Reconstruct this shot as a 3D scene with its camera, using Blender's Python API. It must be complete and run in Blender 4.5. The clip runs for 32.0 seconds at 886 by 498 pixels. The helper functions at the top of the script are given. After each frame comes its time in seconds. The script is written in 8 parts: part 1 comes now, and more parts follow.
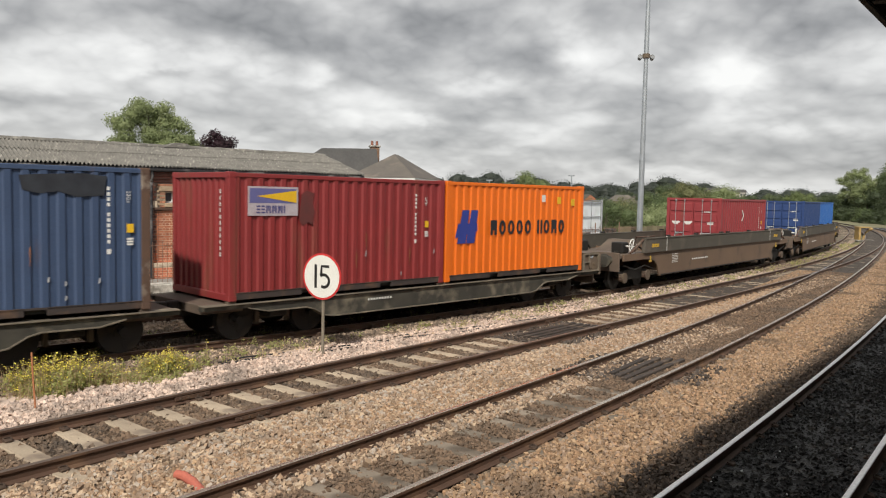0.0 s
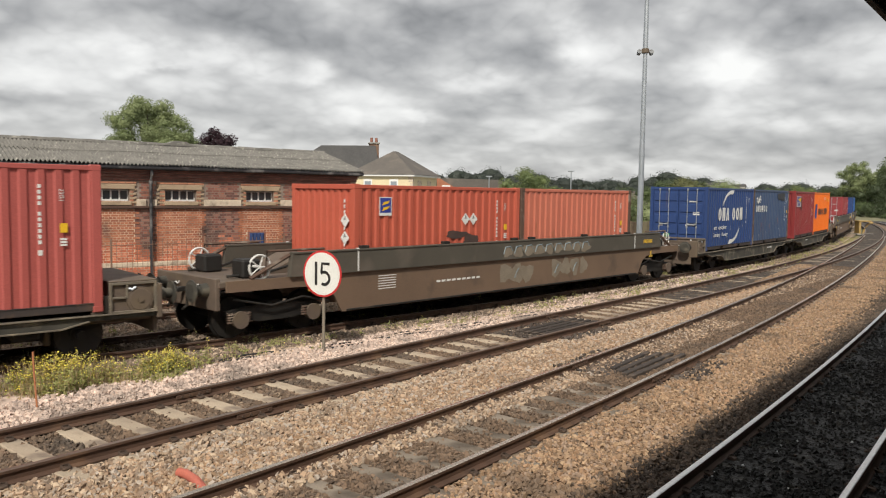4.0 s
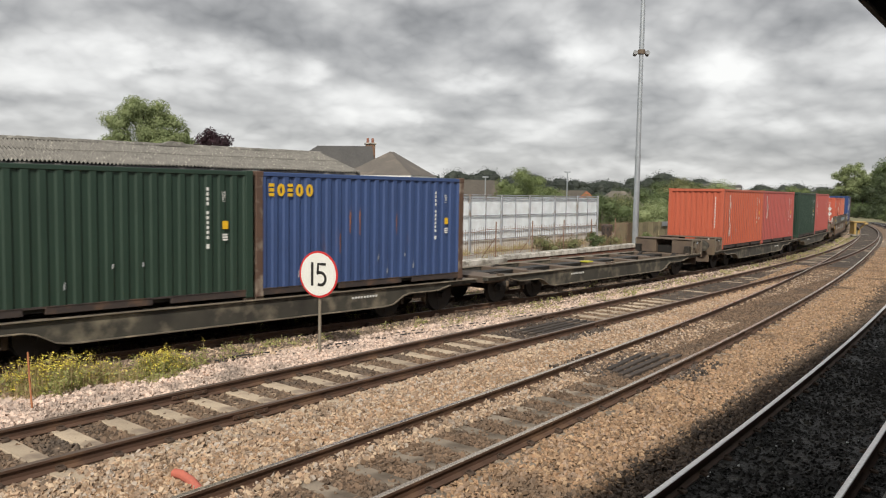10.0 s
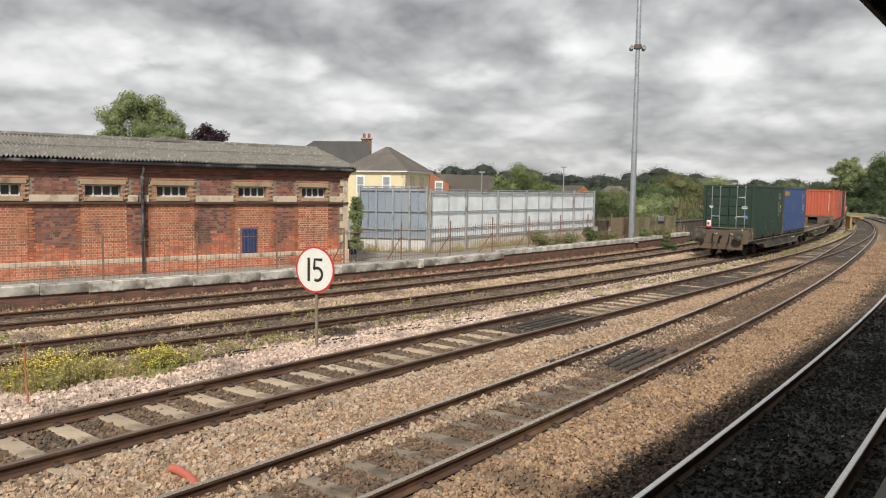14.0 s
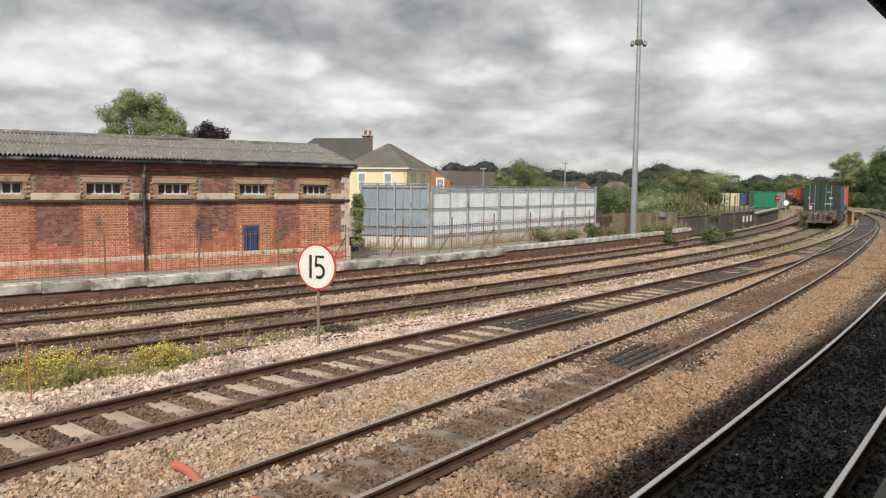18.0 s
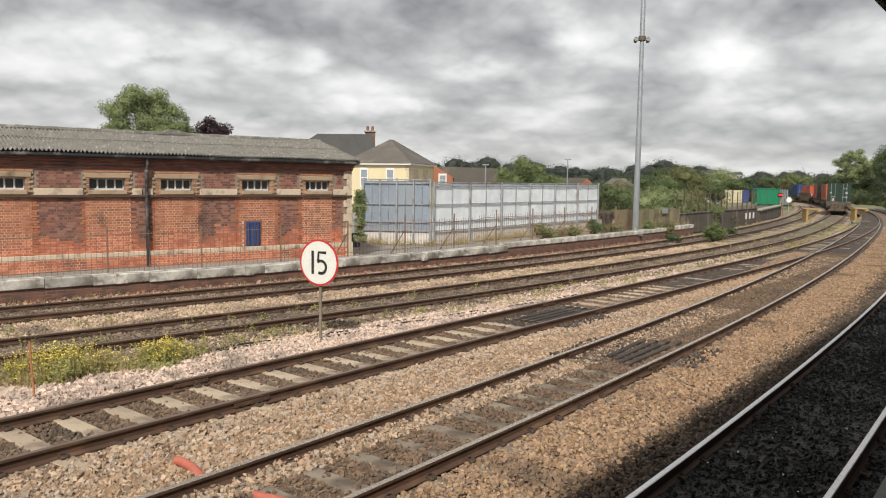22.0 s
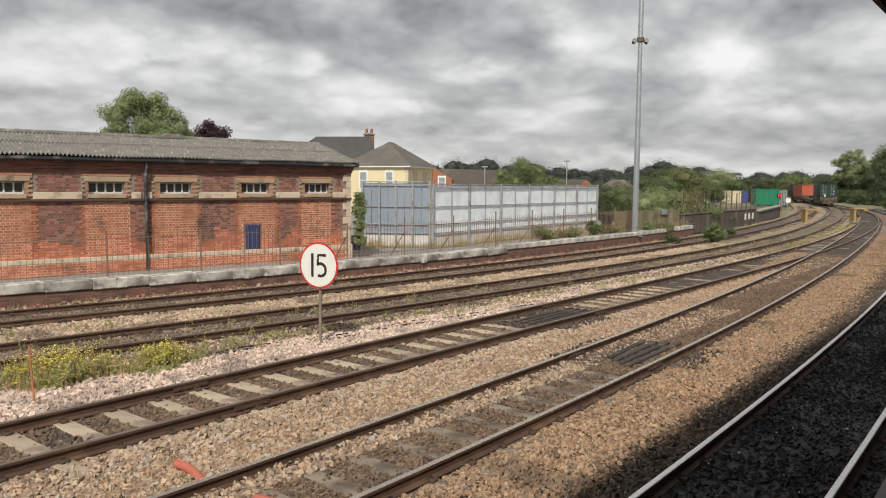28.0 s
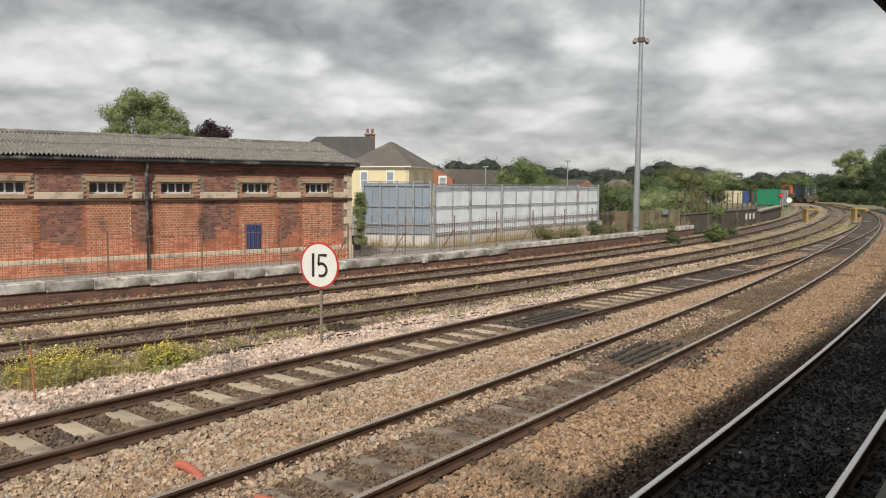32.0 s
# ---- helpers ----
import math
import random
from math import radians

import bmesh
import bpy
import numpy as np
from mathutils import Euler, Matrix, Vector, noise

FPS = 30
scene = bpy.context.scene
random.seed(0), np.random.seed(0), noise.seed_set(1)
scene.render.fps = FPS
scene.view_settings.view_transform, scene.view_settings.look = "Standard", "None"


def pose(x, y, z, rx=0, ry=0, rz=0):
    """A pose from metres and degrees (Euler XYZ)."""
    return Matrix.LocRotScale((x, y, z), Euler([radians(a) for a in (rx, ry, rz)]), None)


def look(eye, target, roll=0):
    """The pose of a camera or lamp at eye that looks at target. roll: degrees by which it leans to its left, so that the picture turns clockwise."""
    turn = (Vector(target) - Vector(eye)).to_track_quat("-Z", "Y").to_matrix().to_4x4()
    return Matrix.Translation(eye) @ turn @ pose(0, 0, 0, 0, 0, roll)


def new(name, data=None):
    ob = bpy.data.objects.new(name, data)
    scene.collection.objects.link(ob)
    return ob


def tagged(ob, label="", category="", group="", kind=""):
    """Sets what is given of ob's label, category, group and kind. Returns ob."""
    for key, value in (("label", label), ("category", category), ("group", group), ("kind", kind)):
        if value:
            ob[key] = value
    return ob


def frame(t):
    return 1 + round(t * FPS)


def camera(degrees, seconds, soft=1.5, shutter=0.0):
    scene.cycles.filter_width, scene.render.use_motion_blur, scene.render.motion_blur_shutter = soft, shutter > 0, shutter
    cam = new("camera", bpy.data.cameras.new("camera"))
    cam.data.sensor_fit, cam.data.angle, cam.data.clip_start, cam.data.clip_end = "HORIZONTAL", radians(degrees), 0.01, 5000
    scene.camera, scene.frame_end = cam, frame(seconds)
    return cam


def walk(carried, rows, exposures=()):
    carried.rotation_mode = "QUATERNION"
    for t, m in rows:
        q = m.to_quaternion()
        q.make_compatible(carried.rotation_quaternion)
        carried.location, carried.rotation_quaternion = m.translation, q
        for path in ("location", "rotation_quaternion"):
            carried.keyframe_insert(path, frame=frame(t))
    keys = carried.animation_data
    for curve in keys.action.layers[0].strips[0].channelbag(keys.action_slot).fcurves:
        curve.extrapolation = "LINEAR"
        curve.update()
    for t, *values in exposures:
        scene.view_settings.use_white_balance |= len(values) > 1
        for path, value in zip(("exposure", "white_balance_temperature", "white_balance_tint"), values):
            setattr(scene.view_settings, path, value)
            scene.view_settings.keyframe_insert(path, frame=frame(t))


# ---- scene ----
EYE = (0.0, 0.0, 3.039)


def carried_pose(yaw, tilt, roll):
    turn = Matrix.Rotation(radians(yaw), 4, "Z") @ Matrix.Rotation(radians(tilt), 4, "X") @ Matrix.Rotation(radians(roll), 4, "Y")
    return Matrix.Translation(EYE) @ turn @ Matrix.Rotation(radians(90), 4, "X")


cam = camera(60.28, 32.0, soft=1.15, shutter=0.12)
walk(cam, [(t, carried_pose(a, b, c)) for t, a, b, c in (
    (0, 0.343, -3.901, -1.220), (0.5, 0.398, -3.955, -1.246), (1, 0.426, -3.951, -1.196), (1.5, 0.455, -3.990, -0.979),
    (2, 0.402, -4.056, -0.822), (2.5, 0.263, -4.083, -0.810), (3, 0.318, -4.154, -0.812), (3.5, 0.368, -4.162, -0.828),
    (5.5, 0.203, -4.240, -0.912), (6, 0.156, -4.338, -0.928), (6.5, 0.121, -4.392, -0.987), (7, 0.077, -4.427, -0.953),
    (7.5, 0.004, -4.363, -0.870), (8, -0.030, -4.222, -0.875), (8.5, 0.074, -4.057, -0.894), (9, 0.096, -4.041, -0.836),
    (9.5, 0.033, -4.091, -0.818), (10, 0.071, -4.118, -0.898), (10.5, 0.116, -4.117, -0.889), (11, 0.065, -4.206, -0.797),
    (11.5, -0.002, -4.359, -0.845), (12, -0.121, -4.449, -0.800), (12.5, -0.200, -4.498, -0.689), (13, -0.201, -4.502, -0.726),
    (13.5, -0.197, -4.516, -0.793), (14, -0.190, -4.473, -0.829), (14.5, -0.181, -4.391, -0.798), (16.5, -0.018, -4.520, -0.748),
    (17, -0.009, -4.616, -0.696), (17.5, -0.025, -4.704, -0.612), (18, -0.073, -4.727, -0.590), (18.5, -0.081, -4.705, -0.609),
    (19, -0.078, -4.712, -0.671), (19.5, -0.041, -4.724, -0.679), (20, 0.044, -4.766, -0.656), (20.5, 0.045, -4.777, -0.625),
    (21, 0.029, -4.784, -0.687), (21.5, 0.041, -4.879, -0.721), (22, 0.087, -5.020, -0.724), (22.5, 0.086, -5.146, -0.665),
    (23, 0.038, -5.146, -0.625), (23.5, -0.016, -5.079, -0.606), (24, -0.002, -5.064, -0.609), (24.5, 0.040, -5.101, -0.641),
    (25, 0.111, -5.132, -0.587), (25.5, 0.119, -5.150, -0.621), (27.5, 0.030, -4.928, -0.447), (28, 0.056, -4.862, -0.447),
    (28.5, 0.109, -4.773, -0.501), (29, 0.101, -4.722, -0.521), (29.5, 0.119, -4.724, -0.489), (30, 0.120, -4.725, -0.491),
    (30.5, 0.124, -4.760, -0.453), (31, 0.131, -4.799, -0.425), (31.5, 0.131, -4.811, -0.438), (32, 0.117, -4.862, -0.442),
)], exposures=[(0, 0.0), (7, 0.01), (10, 0.01), (14, 0.02), (22, 0.04), (25, 0.0), (27.5, -0.09), (32, -0.10)])

# ---------------------------------------------------------------- light
SUN_AZ, SUN_EL = 81.0, 43.5          # heading of the light over ground, and its height
world = bpy.data.worlds.new("sky")
scene.world = world
world.use_nodes = True


def build_sky():
    nt = world.node_tree
    n, l = nt.nodes, nt.links
    n.clear()
    out = n.new("ShaderNodeOutputWorld")
    bg = n.new("ShaderNodeBackground")
    geo = n.new("ShaderNodeTexCoord")
    sep = n.new("ShaderNodeSeparateXYZ")
    l.new(geo.outputs["Generated"], sep.inputs[0])

    def m(op, a, b=None, c=None, clamp=False):
        k = n.new("ShaderNodeMath")
        k.operation, k.use_clamp = op, clamp
        for i, v in enumerate((a, b, c)):
            if v is None:
                continue
            if isinstance(v, (int, float)):
                k.inputs[i].default_value = v
            else:
                l.new(v, k.inputs[i])
        return k.outputs[0]

    # clouds a little wider than they are high, and flatter towards the horizon
    hgt = m("MULTIPLY", m("LOGARITHM", m("ADD", m("MAXIMUM", sep.outputs[2], 0.0), 0.20), 2.71828), 0.55)

    def point(shift):
        pt = n.new("ShaderNodeCombineXYZ")
        l.new(m("MULTIPLY", sep.outputs[0], 0.80), pt.inputs[0])
        l.new(m("MULTIPLY", sep.outputs[1], 0.80), pt.inputs[1])
        l.new(m("ADD", hgt, shift), pt.inputs[2])
        return pt.outputs[0]

    low, high = point(0.0), point(0.022)

    def fbm(at, scale, detail, rough, seed, dist=0.0):
        k = n.new("ShaderNodeTexNoise")
        k.noise_dimensions = "3D"
        mp = n.new("ShaderNodeMapping")
        mp.inputs["Location"].default_value = (seed, seed * 0.7, seed * 0.3)
        l.new(at, mp.inputs["Vector"])
        l.new(mp.outputs[0], k.inputs["Vector"])
        k.inputs["Scale"].default_value, k.inputs["Detail"].default_value = scale, detail
        k.inputs["Roughness"].default_value, k.inputs["Distortion"].default_value = rough, dist
        return k.outputs[0]

    big = fbm(low, 4.0, 1.0, 0.40, 4.3)
    mid = fbm(low, 9.5, 5.0, 0.45, 9.1)
    mid2 = fbm(high, 9.5, 5.0, 0.45, 9.1)
    fine = fbm(low, 40.0, 4.0, 0.55, 2.2)
    # thick cloud is dark; the tops of the heaps, where it thins upwards, are bright
    lit = m("MULTIPLY", m("SUBTRACT", mid, mid2), 0.85)

    # rounded heaps with creases between them, at three sizes
    def heap(at, scale, seed):
        return m("ABSOLUTE", m("SUBTRACT", fbm(at, scale, 1.0, 0.4, seed), 0.5))

    heaps = m("ADD", m("ADD", heap(low, 8.0, 3.4), m("MULTIPLY", heap(low, 19.0, 5.9), 0.55)), m("MULTIPLY", heap(low, 42.0, 1.3), 0.28))
    dens = m("ADD", m("MULTIPLY", m("SUBTRACT", big, 0.5), -0.35), m("MULTIPLY", m("SUBTRACT", mid, 0.5), -0.30))
    dens = m("ADD", dens, m("MULTIPLY", m("SUBTRACT", heaps, 0.15), 0.72))
    dens = m("ADD", dens, m("MULTIPLY", m("SUBTRACT", fine, 0.5), -0.05))
    dens = m("ADD", m("ADD", dens, lit), 0.685)

    # banks of cloud (-) and the places where the overcast thins (+)
    wx = m("MULTIPLY_ADD", m("SUBTRACT", mid, 0.5), 0.10, sep.outputs[0])
    wz = m("MULTIPLY_ADD", m("SUBTRACT", fbm(low, 8.0, 5.0, 0.55, 6.6), 0.5), 0.09, sep.outputs[2])

    def bank(x, y, sx, sy, gain):
        a, b = m("DIVIDE", m("SUBTRACT", wx, x), sx), m("DIVIDE", m("SUBTRACT", wz, y), sy)
        d2 = m("ADD", m("MULTIPLY", a, a), m("MULTIPLY", b, b))
        return m("MULTIPLY", m("EXPONENT", m("MULTIPLY", d2, -1.0)), gain)

    for b in CLOUD_BANKS:
        dens = m("ADD", dens, bank(*b))
    ramp = n.new("ShaderNodeValToRGB")
    l.new(dens, ramp.inputs[0])
    e = ramp.color_ramp.elements
    e[0].position, e[0].color = 0.18, (0.155, 0.158, 0.163, 1)
    e[1].position, e[1].color = 1.0, (1.0, 1.0, 0.98, 1)
    for p_, c in ((0.36, (0.26, 0.263, 0.268, 1)), (0.52, (0.42, 0.422, 0.425, 1)), (0.68, (0.60, 0.60, 0.595, 1)), (0.82, (0.80, 0.80, 0.79, 1))):
        k = e.new(p_)
        k.color = c
    sky = n.new("ShaderNodeTexSky")
    sky.sky_type, sky.sun_disc = "NISHITA", False
    sky.sun_elevation, sky.sun_rotation = radians(SUN_EL), radians(90 - SUN_AZ + 180)
    skyk = n.new("ShaderNodeMixRGB")
    skyk.blend_type = "MULTIPLY"
    skyk.inputs[0].default_value = 1.0
    l.new(sky.outputs[0], skyk.inputs[1])
    skyk.inputs[2].default_value = (0.10, 0.10, 0.10, 1)
    mix = n.new("ShaderNodeMixRGB")
    mix.inputs[0].default_value = 0.95      # the overcast covers nearly all of the blue
    l.new(skyk.outputs[0], mix.inputs[1])
    l.new(ramp.outputs[0], mix.inputs[2])
    l.new(mix.outputs[0], bg.inputs[0])
    bg.inputs[1].default_value = SKY_STRENGTH
    l.new(bg.outputs[0], out.inputs[0])


SKY_STRENGTH = 1.0
CLOUD_BANKS = ((-0.044, 0.187, 0.141, 0.044, -0.15), (0.071, 0.165, 0.067, 0.026, -0.14), (-0.162, 0.217, 0.126, 0.033, -0.12), (0.166, 0.186, 0.032, 0.028, 0.33),
               (0.344, 0.150, 0.030, 0.024, 0.26), (0.32, 0.183, 0.026, 0.018, 0.10), (-0.351, 0.158, 0.052, 0.016, 0.25), (-0.245, 0.169, 0.052, 0.016, 0.22),
               (-0.171, 0.156, 0.022, 0.01, 0.2), (-0.337, 0.141, 0.026, 0.009, -0.16), (-0.043, 0.102, 0.033, 0.009, 0.2), (0.033, 0.132, 0.067, 0.009, 0.12),
               (0.397, 0.194, 0.067, 0.026, -0.2), (0.441, 0.211, 0.067, 0.022, -0.12), (-0.425, 0.198, 0.178, 0.033, -0.06), (-0.455, 0.093, 0.193, 0.012, -0.1),
               (-0.467, 0.132, 0.081, 0.026, 0.1), (0.253, 0.126, 0.052, 0.021, -0.12), (0.137, 0.113, 0.126, 0.012, -0.1), (-0.108, 0.077, 0.222, 0.01, -0.08),
               (-0.08, 0.036, 0.5, 0.016, 0.10), (0.455, 0.144, 0.067, 0.03, 0.1), (0.45, 0.091, 0.089, 0.01, 0.12), (0.26, 0.055, 0.30, 0.035, -0.10))
build_sky()
sun = new("sun", bpy.data.lights.new("sun", "SUN"))
sun.data.energy, sun.data.angle, sun.data.color = 4.2, radians(2.5), (1.0, 0.93, 0.82)
sun.matrix_world = look((0, 0, 60), (math.cos(radians(SUN_AZ)) * 10, math.sin(radians(SUN_AZ)) * 10, 60 - 10 * math.tan(radians(SUN_EL))))


# ---------------------------------------------------------------- mesh helpers
class Mesh:
    """Collects faces; done() makes one mesh object."""

    def __init__(self):
        self.v, self.f, self.sm = [], [], []

    def add(self, verts, faces, smooth=False, m=None):
        o = len(self.v)
        if m is not None:
            verts = [m @ Vector(p) for p in verts]
        self.v.extend(tuple(p) for p in verts)
        self.f.extend(tuple(i + o for i in q) for q in faces)
        self.sm.extend([smooth] * len(faces))
        return self

    def box(self, x0, x1, y0, y1, z0, z1, c=0.0, m=None):
        if x0 > x1: x0, x1 = x1, x0
        if y0 > y1: y0, y1 = y1, y0
        if z0 > z1: z0, z1 = z1, z0
        c = min(c, 0.45 * min(x1 - x0, y1 - y0, z1 - z0))
        if c <= 0:
            v = [(x, y, z) for z in (z0, z1) for y in (y0, y1) for x in (x0, x1)]
            f = [(0, 2, 3, 1), (4, 5, 7, 6), (0, 1, 5, 4), (2, 6, 7, 3), (0, 4, 6, 2), (1, 3, 7, 5)]
            return self.add(v, f, False, m)
        xs, ys, zs = (x0, x1), (y0, y1), (z0, z1)
        sg = (1, -1)
        v, idx = [], {}
        for i in (0, 1):
            for j in (0, 1):
                for k in (0, 1):
                    p = (xs[i], ys[j], zs[k])
                    for a in range(3):
                        q = [p[0] + sg[i] * c, p[1] + sg[j] * c, p[2] + sg[k] * c]
                        q[a] = p[a]
                        idx[i, j, k, a] = len(v)
                        v.append(tuple(q))
        f = []
        for a in range(3):
            b, d = (a + 1) % 3, (a + 2) % 3
            for s in (0, 1):
                q = []
                for e1, e2 in ((0, 0), (1, 0), (1, 1), (0, 1)):
                    k = [0, 0, 0]
                    k[a], k[b], k[d] = s, e1, e2
                    q.append(idx[(*k, a)])
                f.append(tuple(q if s else q[::-1]))
            for e1 in (0, 1):
                for e2 in (0, 1):
                    k = [0, 0, 0]
                    k[b], k[d] = e1, e2
                    k2 = list(k)
                    k2[a] = 1
                    q = (idx[(*k, b)], idx[(*k2, b)], idx[(*k2, d)], idx[(*k, d)])
                    f.append(q if (e1 + e2) % 2 else q[::-1])
        for i in (0, 1):
            for j in (0, 1):
                for k in (0, 1):
                    q = (idx[i, j, k, 0], idx[i, j, k, 1], idx[i, j, k, 2])
                    f.append(q if (i + j + k) % 2 else q[::-1])
        return self.add(v, f, False, m)

    def cyl(self, r, z0, z1, n=14, r2=None, m=None, caps=True, smooth=True):
        r2 = r if r2 is None else r2
        v = [(math.cos(6.28319 * i / n) * r, math.sin(6.28319 * i / n) * r, z0) for i in range(n)]
        v += [(math.cos(6.28319 * i / n) * r2, math.sin(6.28319 * i / n) * r2, z1) for i in range(n)]
        self.add(v, [(i, (i + 1) % n, n + (i + 1) % n, n + i) for i in range(n)], smooth, m)
        if caps:
            self.add(v, [tuple(range(n))[::-1], tuple(range(n, 2 * n))], False, m)
        return self

    def tube(self, pts, r, n=6, caps=True):
        rings = []
        pts = [Vector(p) for p in pts]
        for i, p in enumerate(pts):
            d = (pts[min(i + 1, len(pts) - 1)] - pts[max(i - 1, 0)]).normalized()
            a = d.cross(Vector((0, 0, 1)) if abs(d.z) < 0.95 else Vector((1, 0, 0))).normalized()
            b = d.cross(a)
            rr = r[i] if isinstance(r, (list, tuple)) else r
            rings.append([p + (a * math.cos(6.28319 * k / n) + b * math.sin(6.28319 * k / n)) * rr for k in range(n)])
        v = [q for ring in rings for q in ring]
        f = [(i * n + k, i * n + (k + 1) % n, (i + 1) * n + (k + 1) % n, (i + 1) * n + k) for i in range(len(pts) - 1) for k in range(n)]
        self.add(v, [q[::-1] for q in f], True)
        if caps:
            self.add(v, [tuple(range(n)), tuple(range(len(v) - n, len(v)))[::-1]], False)
        return self

    def prism(self, poly, y0, y1, m=None):
        """A polygon in x, z drawn out along y."""
        n = len(poly)
        v = [(x, y0, z) for x, z in poly] + [(x, y1, z) for x, z in poly]
        f = [(i, (i + 1) % n, n + (i + 1) % n, n + i) for i in range(n)]
        f += [tuple(range(n))[::-1], tuple(range(n, 2 * n))]
        return self.add(v, f, False, m)

    def mesh(self, name, mat):
        me = bpy.data.meshes.new(name)
        me.from_pydata(self.v, [], self.f)
        if any(self.sm):
            me.polygons.foreach_set("use_smooth", self.sm)
            me.set_sharp_from_angle(angle=radians(40))
        for k in (mat if isinstance(mat, (list, tuple)) else [mat]):
            me.materials.append(k)
        me.update()
        return me


def part(name, bm, material, parent=None, label="", at=None):
    """Links a Mesh (or ready mesh data) as one object, under a thing or a part."""
    me = bm.mesh(name, material) if isinstance(bm, Mesh) else bm
    ob = new(name, me)
    if parent is not None:
        ob.parent = parent
    if at is not None:
        ob.matrix_basis = at
    if label:
        ob["label"] = label
    return ob


def thing(name, label, category, m=None, group="", kind=""):
    ob = new(name)
    ob.empty_display_size = 0.2
    if m is not None:
        ob.matrix_basis = m
    return tagged(ob, label, category, group, kind)


# ---------------------------------------------------------------- materials
def material(name, base, base2=None, rough=0.8, metal=0.0, scale=6.0, fine=60.0, bump=0.2, spread=0.5, dirt=None, dirt_amount=0.0,
             dirt_scale=1.2, streak=False, island=0.0, tones=(), obrand=0.0, spec=0.5, bump_dist=0.01):
    """A worn surface: two tones mixed by coarse noise, fine grain, dirt with its own shape, fine relief."""
    mat = bpy.data.materials.new(name)
    mat.use_nodes = True
    nt = mat.node_tree
    n, l = nt.nodes, nt.links
    bs = n["Principled BSDF"]
    bs.inputs["Metallic"].default_value = metal
    bs.inputs["Specular IOR Level"].default_value = spec
    tc = n.new("ShaderNodeTexCoord")
    co = tc.outputs["Object"]
    base2 = base2 or tuple(c * 0.75 for c in base)

    def noise_at(s, d=4.0, stretch=None):
        k = n.new("ShaderNodeTexNoise")
        k.inputs["Scale"].default_value, k.inputs["Detail"].default_value = s, d
        if stretch:
            mp = n.new("ShaderNodeMapping")
            mp.inputs["Scale"].default_value = stretch
            l.new(co, mp.inputs["Vector"])
            l.new(mp.outputs[0], k.inputs["Vector"])
        else:
            l.new(co, k.inputs["Vector"])
        return k.outputs[0]

    def rng(x, a, b, c=0.0, d=1.0):
        k = n.new("ShaderNodeMapRange")
        k.inputs[1].default_value, k.inputs[2].default_value, k.inputs[3].default_value, k.inputs[4].default_value = a, b, c, d
        l.new(x, k.inputs[0])
        return k.outputs[0]

    def mix(fac, a, b, mode="MIX"):
        k = n.new("ShaderNodeMixRGB")
        k.blend_type = mode
        for i, v in enumerate((fac, a, b)):
            if isinstance(v, (int, float)):
                k.inputs[i].default_value = v
            elif isinstance(v, tuple):
                k.inputs[i].default_value = (*v[:3], 1)
            else:
                l.new(v, k.inputs[i])
        return k.outputs[0]

    c = noise_at(scale, 5.0)
    col = mix(rng(c, 0.5 - spread / 2, 0.5 + spread / 2), base, base2)
    g = noise_at(fine, 3.0)
    col = mix(0.5, col, mix(rng(g, 0.3, 0.7), (0.72, 0.72, 0.72), (1.25, 1.25, 1.25)), "MULTIPLY")
    if tones:
        gt = n.new("ShaderNodeNewGeometry")
        rp = n.new("ShaderNodeValToRGB")
        rp.color_ramp.interpolation = "CONSTANT"
        el = rp.color_ramp.elements
        for i, tone in enumerate(tones):
            k = el[i] if i < 2 else el.new(i / len(tones))
            k.position, k.color = i / len(tones), (*tone, 1)
        l.new(gt.outputs["Random Per Island"], rp.inputs[0])
        col = mix(0.8, col, rp.outputs[0])
    if island:
        gi = n.new("ShaderNodeNewGeometry")
        col = mix(1.0, col, mix(gi.outputs["Random Per Island"], (1 - island,) * 3, (1 + island, 1 + island * 0.9, 1 + island * 0.8)), "MULTIPLY")
    if obrand:
        oi = n.new("ShaderNodeObjectInfo")
        col = mix(1.0, col, mix(oi.outputs["Random"], (1 - obrand,) * 3, (1 + obrand,) * 3), "MULTIPLY")
    if dirt:
        dn = noise_at(dirt_scale, 6.0, (1, 1, 0.12) if streak else None)
        col = mix(rng(dn, 0.62 - dirt_amount * 0.45, 0.78 - dirt_amount * 0.3), col, dirt)
    l.new(col, bs.inputs["Base Color"])
    l.new(rng(g, 0.2, 0.8, max(0.03, rough - 0.12), min(1.0, rough + 0.12)), bs.inputs["Roughness"])
    if bump:
        bp = n.new("ShaderNodeBump")
        bp.inputs["Strength"].default_value, bp.inputs["Distance"].default_value = bump, bump_dist
        l.new(g, bp.inputs["Height"])
        l.new(bp.outputs[0], bs.inputs["Normal"])
    return mat


def plain(name, col, rough=0.6, metal=0.0):
    return material(name, col, tuple(c * 0.85 for c in col), rough, metal, 8.0, 80.0, 0.08, 0.6)


TONES = ((0.41, 0.30, 0.205), (0.29, 0.20, 0.135), (0.36, 0.29, 0.225), (0.50, 0.385, 0.275), (0.20, 0.145, 0.105), (0.38, 0.265, 0.18), (0.31, 0.28, 0.25))
TONES_R = ((0.36, 0.235, 0.145), (0.26, 0.165, 0.10), (0.33, 0.225, 0.145), (0.43, 0.30, 0.19), (0.15, 0.105, 0.075), (0.31, 0.195, 0.12), (0.25, 0.19, 0.15))
M_BALLAST = material("ballast_bed", (0.17, 0.12, 0.082), (0.095, 0.067, 0.048), 0.95, 0, 1.1, 26.0, 1.0, 0.7, (0.38, 0.28, 0.19), 0.3, 9.0, bump_dist=0.04)
